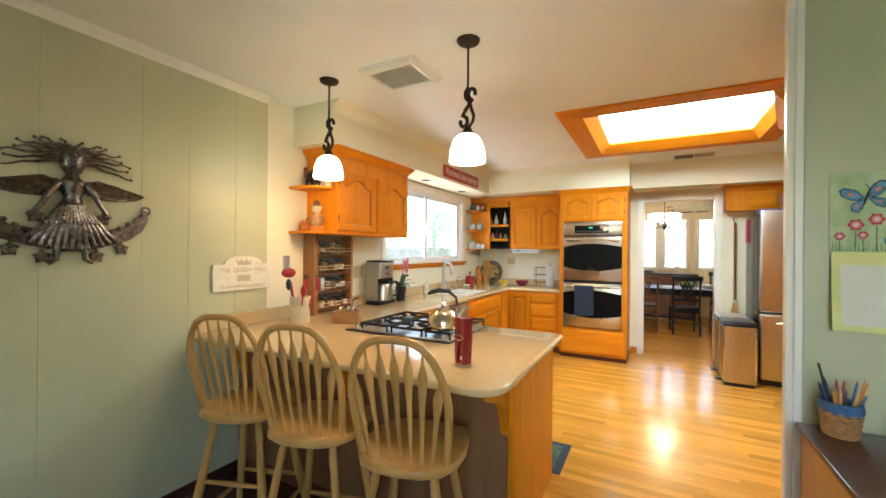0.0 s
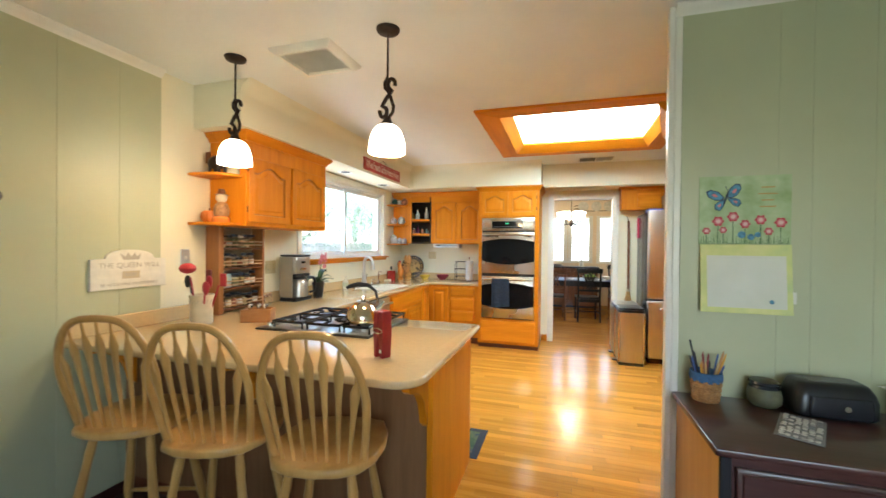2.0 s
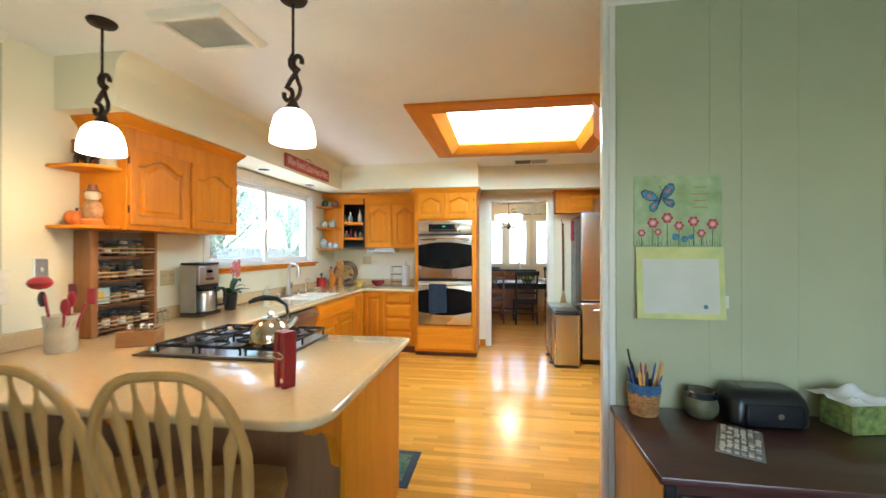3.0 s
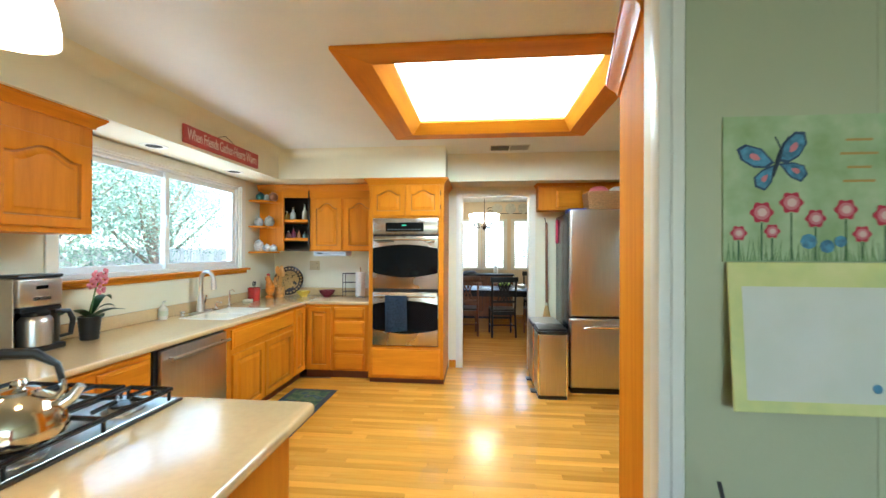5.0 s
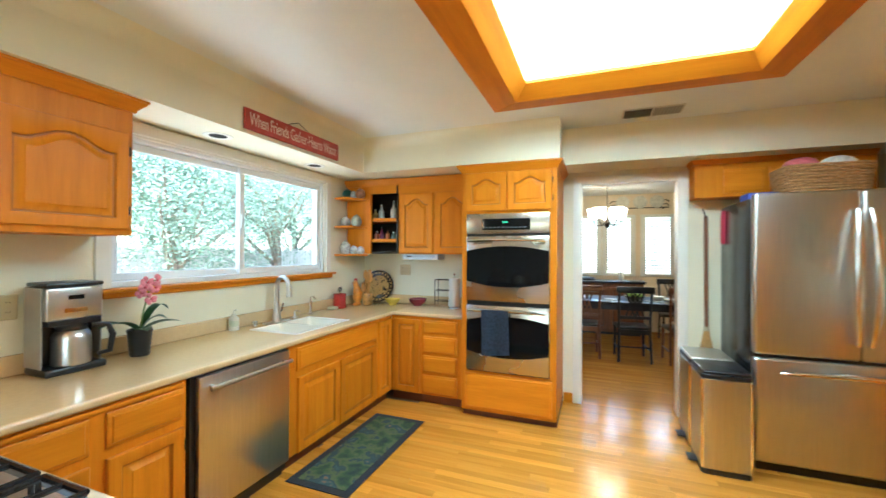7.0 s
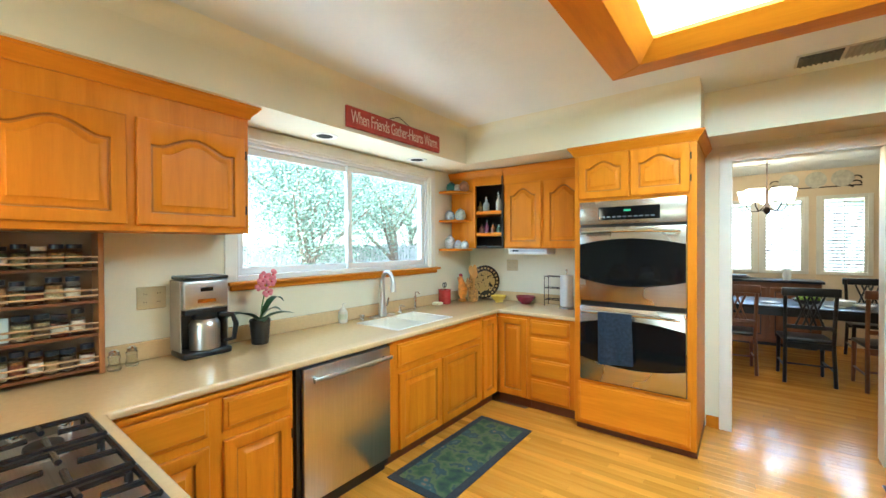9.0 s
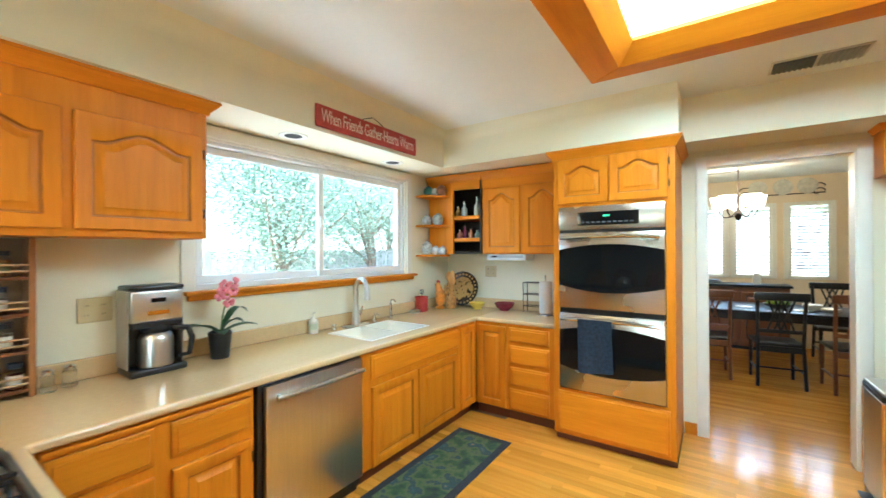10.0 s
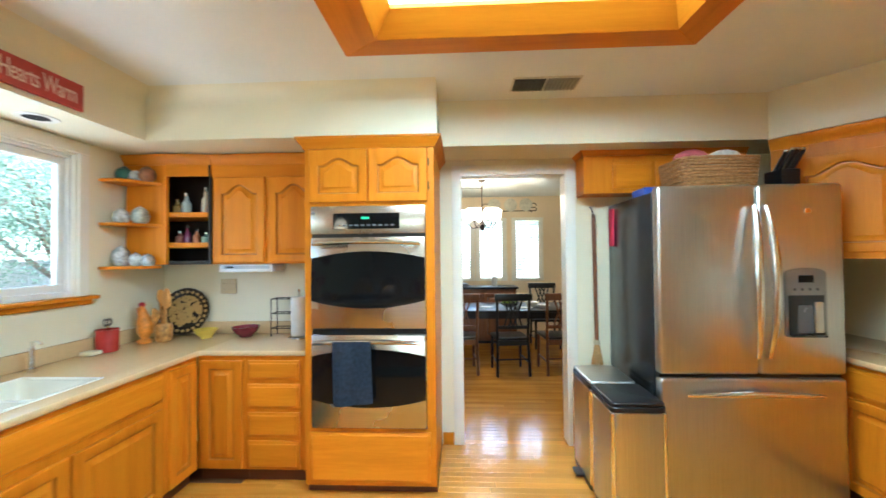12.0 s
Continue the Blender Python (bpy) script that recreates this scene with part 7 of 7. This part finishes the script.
def dining_chair(x, y, turn, material, seat_m, label):
    c = thing("dining_chair", label, "chair", pose(x, y, 0, 0, 0, turn), "chairs round the dining table")
    part("seat", box(-0.20, 0.20, -0.19, 0.20, 0.42, 0.455, 0.012, 3), seat_m, c)
    for sx in (-1, 1):
        part("back_post", tube([(sx * 0.195, -0.23, 0), (sx * 0.185, -0.19, 0.42), (sx * 0.19, -0.21, 0.70), (sx * 0.195, -0.25, 0.95)], 0.017, 8), material, c)
        part("leg", tube([(sx * 0.18, 0.17, 0.42), (sx * 0.185, 0.18, 0)], [0.02, 0.015], 8), material, c)
        part("side_rail", tube([(sx * 0.19, -0.21, 0.16), (sx * 0.183, 0.175, 0.16)], 0.010, 6), material, c)
    part("top_rail", box(-0.225, 0.225, -0.268, -0.240, 0.90, 0.985, 0.010, 2), material, c)
    part("lower_rail", box(-0.18, 0.18, -0.218, -0.195, 0.56, 0.60, 0.004, 1), material, c)
    for k in (-1, 0, 1):
        pts = [(0.055 * k - 0.05, -0.21, 0.60), (0.055 * k, -0.225, 0.75), (0.055 * k + 0.05, -0.245, 0.90)]
        pts2 = [(0.055 * k + 0.05, -0.211, 0.60), (0.055 * k, -0.226, 0.75), (0.055 * k - 0.05, -0.246, 0.90)]
        part("lattice", tube(pts, 0.010, 6), material, c)
        part("lattice", tube(pts2, 0.010, 6), material, c)
    part("front_rail", tube([(-0.19, -0.215, 0.20), (0.19, -0.215, 0.20)], 0.010, 6), material, c)
    part("seat_rail", box(-0.185, 0.185, -0.195, -0.165, 0.36, 0.42), material, c)
    return c


dining_chair(0.69, 8.09, 6, black_wood, black_wood, "black wooden dining chair with a lattice back")
dining_chair(0.085, 8.12, 4, chair_brown, black, "dark brown wooden dining chair with a black seat")
dining_chair(1.29, 8.14, 6, chair_brown, black, "dark brown wooden dining chair with a black seat")
dining_chair(1.42, 9.42, 180, black_wood, black_wood, "black wooden dining chair with a lattice back")
sbd = thing("dining_sideboard", "brown sideboard with a dark top below the windows", "sideboard", pose(0.20, 9.82, 0))
part("body", box(-0.8, 0.8, -0.2, 0.22, 0.05, 0.89, 0.003, 1), chair_brown, sbd)
part("top", box(-0.83, 0.83, -0.23, 0.23, 0.891, 0.925, 0.005, 2), black_wood, sbd)
part("plinth", box(-0.76, 0.76, -0.17, 0.2, 0, 0.049), black_wood, sbd)
for k in range(3):
    d1 = part("door", panel_door(0.48, 0.72, 0), chair_brown, sbd, m=pose(-0.77 + 0.52 * k, -0.22, 0.1), second=black_wood)
    part("knob", ball(0.014, (0.43, -0.012, 0.42), seg=10), iron, d1)
for x_, y_, h_, r_, c_, lb in ((0.66, 9.78, 0.16, 0.05, (0.72, 0.72, 0.70), "white ceramic pitcher"), (0.10, 9.80, 0.05, 0.16, (0.05, 0.05, 0.06), "dark serving tray")):
    o = thing("serving_piece", lb + " on the dining sideboard", "tableware", pose(x_, y_, 0.926))
    part("body", lathe([(r_ * 0.8, 0), (r_, h_ * 0.4), (r_ * 0.7, h_ * 0.8), (r_ * 0.8, h_)], 18), plain("serve_%d" % int(c_[0] * 100), c_, 0.3), o)
fb = thing("fruit_bowl", "bowl of green apples on the dining table", "bowl", pose(0.78, 8.72, 0.721))
part("bowl", lathe([(0.06, 0), (0.12, 0.03), (0.15, 0.06), (0.145, 0.06), (0.10, 0.03), (0.001, 0.015)], 24, cap=False), plain("bowl_dark", (0.06, 0.05, 0.04), 0.3), fb)
grn = plain("apple_green", (0.22, 0.36, 0.03), 0.35)
for k in range(7):
    a = 2 * math.pi * k / 6
    part("apple", ball(0.038, (0.075 * math.cos(a) * (k < 6), 0.075 * math.sin(a) * (k < 6), 0.065 + 0.03 * (k == 6)), seg=12), grn, fb)
for x_, y_, hh in ((1.08, 8.70, 0.07), (1.22, 8.62, 0.04), (0.45, 8.62, 0.012), (0.98, 8.55, 0.012)):
    o = thing("tableware", "pale dish on the dining table", "tableware", pose(x_, y_, 0.721), "dishes on the dining table")
    part("dish", lathe([(0.05, 0), (0.085, hh * 0.6), (0.09, hh), (0.08, hh), (0.001, hh * 0.4)], 20, cap=False), plain("dish_pale", (0.70, 0.66, 0.55), 0.3) if "dish_pale" not in bpy.data.materials else bpy.data.materials["dish_pale"], o)
# ---- garden ----
m, n, l, b = base("lawn", (0.10, 0.12, 0.05), 0.95)
f = noise_tex(n, l, coords(n, l, world_space=True), 1.2, 6)
l.new(ramp(n, l, f, [(0.3, (0.20, 0.17, 0.11)), (0.55, (0.12, 0.15, 0.05)), (0.8, (0.28, 0.24, 0.16))]), b.inputs["Base Color"])
bm = bmesh.new()
for q in ((-600, WX - 0.16, -600, 600), (WX - 0.16, 3.0, 10.3, 600), (3.0, 600, -600, 600), (WX - 0.16, 3.0, -600, -2.6)):
    bm.faces.new([bm.verts.new(p) for p in ((q[0], q[2], -0.25), (q[1], q[2], -0.25), (q[1], q[3], -0.25), (q[0], q[3], -0.25))])
setting("ground", bm, m, "dry lawn of the back garden", "ground")
fence_w = wood("fence_grey", (0.30, 0.27, 0.24), (0.42, 0.38, 0.34), (0.52, 0.48, 0.44), 2, 0.8, 0)


def fence(x0, y0, x1, y1, label):
    L = math.hypot(x1 - x0, y1 - y0)
    fn = thing("fence", label, "fence", pose(x0, y0, -0.25, 0, 0, math.degrees(math.atan2(y1 - y0, x1 - x0))), "garden fences")
    bd_ = box(0, 0.135, -0.012, 0.012, 0, 1.72)
    me = None
    k = 0
    while k * 0.15 < L:
        if me is None:
            o = part("fence_board", bd_, fence_w, fn)
            me = o.data
        else:
            o = new("fence_board", me)
            o.parent = fn
        o.matrix_basis = pose(k * 0.15, 0, -0.02 + 0.035 * math.sin(k * 2.3))
        k += 1
    for z_ in (0.35, 1.45):
        part("rail", box(0, L, 0.013, 0.05, z_, z_ + 0.09), fence_w, fn)


# pale slab added to bounce sunlight up through the kitchen window
setting("patio", box(-6.2, WX - 0.161, 0.5, 14, -0.3, -0.2), plain("pale_concrete", (0.62, 0.60, 0.56), 0.8, vary=0.12, scale=1.5, grain=0.3), "pale concrete slab added outside to bounce light into the kitchen", "patio")
fence(-9.5, 1.5, -9.5, 26, "weathered grey board fence at the end of the garden")
fence(8.0, 20.5, -6.0, 20.5, "weathered grey board fence beyond the dining room")

leaf_m, n, l, b = base("foliage", (0.07, 0.12, 0.035), 0.6)
geo = n.new("ShaderNodeNewGeometry")
l.new(ramp(n, l, geo.outputs["Random Per Island"], [(0.0, (0.10, 0.16, 0.10)), (0.5, (0.15, 0.21, 0.15)), (1.0, (0.21, 0.27, 0.21))]), b.inputs["Base Color"])
bark = plain("bark", (0.17, 0.12, 0.085), 0.9, vary=0.4, scale=12, grain=0.8, spread=30)


def tree(x, y, h, r, seed, count, label):
    t = thing("tree", label, "tree", pose(x, y, -0.25), "garden trees")
    g = random.Random(seed)
    trunk = bmesh.new()
    tips = []
    tube([(0, 0, 0), (0.05, 0.04, h * 0.2), (-0.03, 0.08, h * 0.4), (0.02, 0.05, h * 0.62)], [0.16, 0.13, 0.10, 0.05], 9, bm=trunk)
    for k in range(9):
        a = g.uniform(0, 6.28)
        z0_ = h * g.uniform(0.18, 0.5)
        ln = r * g.uniform(0.55, 0.95)
        p1 = Vector((math.cos(a) * ln * 0.5, math.sin(a) * ln * 0.5, z0_ + h * 0.14))
        p2 = Vector((math.cos(a) * ln, math.sin(a) * ln, z0_ + h * g.uniform(0.2, 0.4)))
        tube([(0, 0.04, z0_), p1, p2], [0.06, 0.04, 0.015], 6, bm=trunk)
        tips += [p1, p2]
    part("trunk", trunk, bark, t)
    verts, faces = [], []
    cl = [(Vector((g.gauss(0, r * 0.45), g.gauss(0, r * 0.45), h * (0.6 + g.gauss(0, 0.17)))), g.uniform(0.25, 0.6)) for _ in range(26)] + [(p, 0.5) for p in tips]
    for _ in range(count):
        c_, s_ = g.choice(cl)
        p = c_ + Vector((g.gauss(0, s_), g.gauss(0, s_), g.gauss(0, s_ * 0.8)))
        if p.z < 0.3:
            continue
        d1 = Vector((g.gauss(0, 1), g.gauss(0, 1), g.gauss(0, 0.6))).normalized()
        d2 = d1.orthogonal().normalized()
        sz = g.uniform(0.018, 0.044)
        i0 = len(verts)
        verts += [p - d1 * sz, p + d2 * sz * 0.45, p + d1 * sz, p - d2 * sz * 0.45]
        faces.append((i0, i0 + 1, i0 + 2, i0 + 3))
    me = bpy.data.meshes.new("crown")
    me.from_pydata(verts, [], faces)
    me.materials.append(leaf_m)
    o = new("crown", me)
    o.parent = t
    o["kind"] = "stuff"


for i, (x, y, h, r) in enumerate(((-7.6, 7.6, 4.6, 1.7), (-8.3, 11.0, 5.2, 2.0), (-10.8, 14.5, 6.0, 2.4), (-11.0, 9.2, 6.5, 2.5), (-8.0, 17.5, 5.0, 2.0), (-11.5, 5.6, 6.0, 2.3), (-11.0, 20.0, 6.5, 2.6))):
    tree(x, y, h, r, 40 + i, 25000, "leafy garden tree by the fence")
for i, (x, y, h, r) in enumerate(((1.75, 14.0, 4.0, 1.2), (3.0, 15.5, 4.4, 1.5), (0.7, 18.5, 4.2, 1.5), (4.6, 18.0, 5.0, 2.0))):
    tree(x, y, h, r, 70 + i, 9000, "leafy tree outside the dining room")

# ---- oak strips of the floor, last ----
fl = bpy.data.objects["floor"]
PW = 0.057
lens = (0.55, 0.72, 0.9, 1.1, 1.35)
meshes = {}
for L in lens:
    bb = box(0.0003, L - 0.0003, 0.0002, PW - 0.0002, -0.004, 0.0, 0.0007, 1)
    bmesh.ops.recalc_face_normals(bb, faces=bb.faces)
    me = bpy.data.meshes.new("plank")
    bb.to_mesh(me)
    bb.free()
    me.materials.append(plank_mat)
    meshes[L] = me
grng = random.Random(21)
rest_v, rest_f = [], []
count = 0
y = 2.2
while y < 10.3 - PW:
    x = -1.62 if y < 5.6 else -0.9
    if y > 6.3:
        x = -1.2
    x -= grng.uniform(0, 0.5)
    while x < 2.3:
        L = grng.choice(lens)
        near = -1.6 < x + L / 2 < 1.3 and 2.7 < y < 6.2
        if near and count < 300:
            o = new("plank", meshes[L])
            o.parent = fl
            o.matrix_basis = pose(x, y, 0)
            count += 1
        else:
            i0 = len(rest_v)
            a, b_, c, d = x + 0.0003, x + L - 0.0003, y + 0.0002, y + PW - 0.0002
            rest_v += [(a, c, -0.004), (b_, c, -0.004), (b_, d, -0.004), (a, d, -0.004), (a + 0.0007, c + 0.0007, 0), (b_ - 0.0007, c + 0.0007, 0), (b_ - 0.0007, d - 0.0007, 0), (a + 0.0007, d - 0.0007, 0)]
            rest_f += [tuple(i0 + k for k in f) for f in ((4, 5, 6, 7), (0, 1, 5, 4), (1, 2, 6, 5), (2, 3, 7, 6), (3, 0, 4, 7))]
        x += L
    y += PW
me = bpy.data.meshes.new("planks")
me.from_pydata(rest_v, [], rest_f)
# the joined strips take their tone from each island
m, n, l, b = base("oak_strip_joined", (0.60, 0.258, 0.032), 0.15, 0, 0.10)
b.inputs["Specular IOR Level"].default_value = 0.36
geo = n.new("ShaderNodeNewGeometry")
vec = coords(n, l, (0.55, 7, 7), world_space=True)
f1 = noise_tex(n, l, vec, 2.0, 6, 0.6)
c1 = ramp(n, l, f1, [(0.28, (0.45, 0.175, 0.018)), (0.5, (0.60, 0.258, 0.032)), (0.8, (0.70, 0.33, 0.05))])
c2 = ramp(n, l, geo.outputs["Random Per Island"], [(0.0, (0.76, 0.73, 0.70)), (1.0, (1.0, 1.0, 1.0))])
l.new(mix(n, l, 1.0, c1, c2, "MULTIPLY"), b.inputs["Base Color"])
me.materials.append(m)
o = new("planks", me)
o.parent = fl
o["kind"] = "stuff"
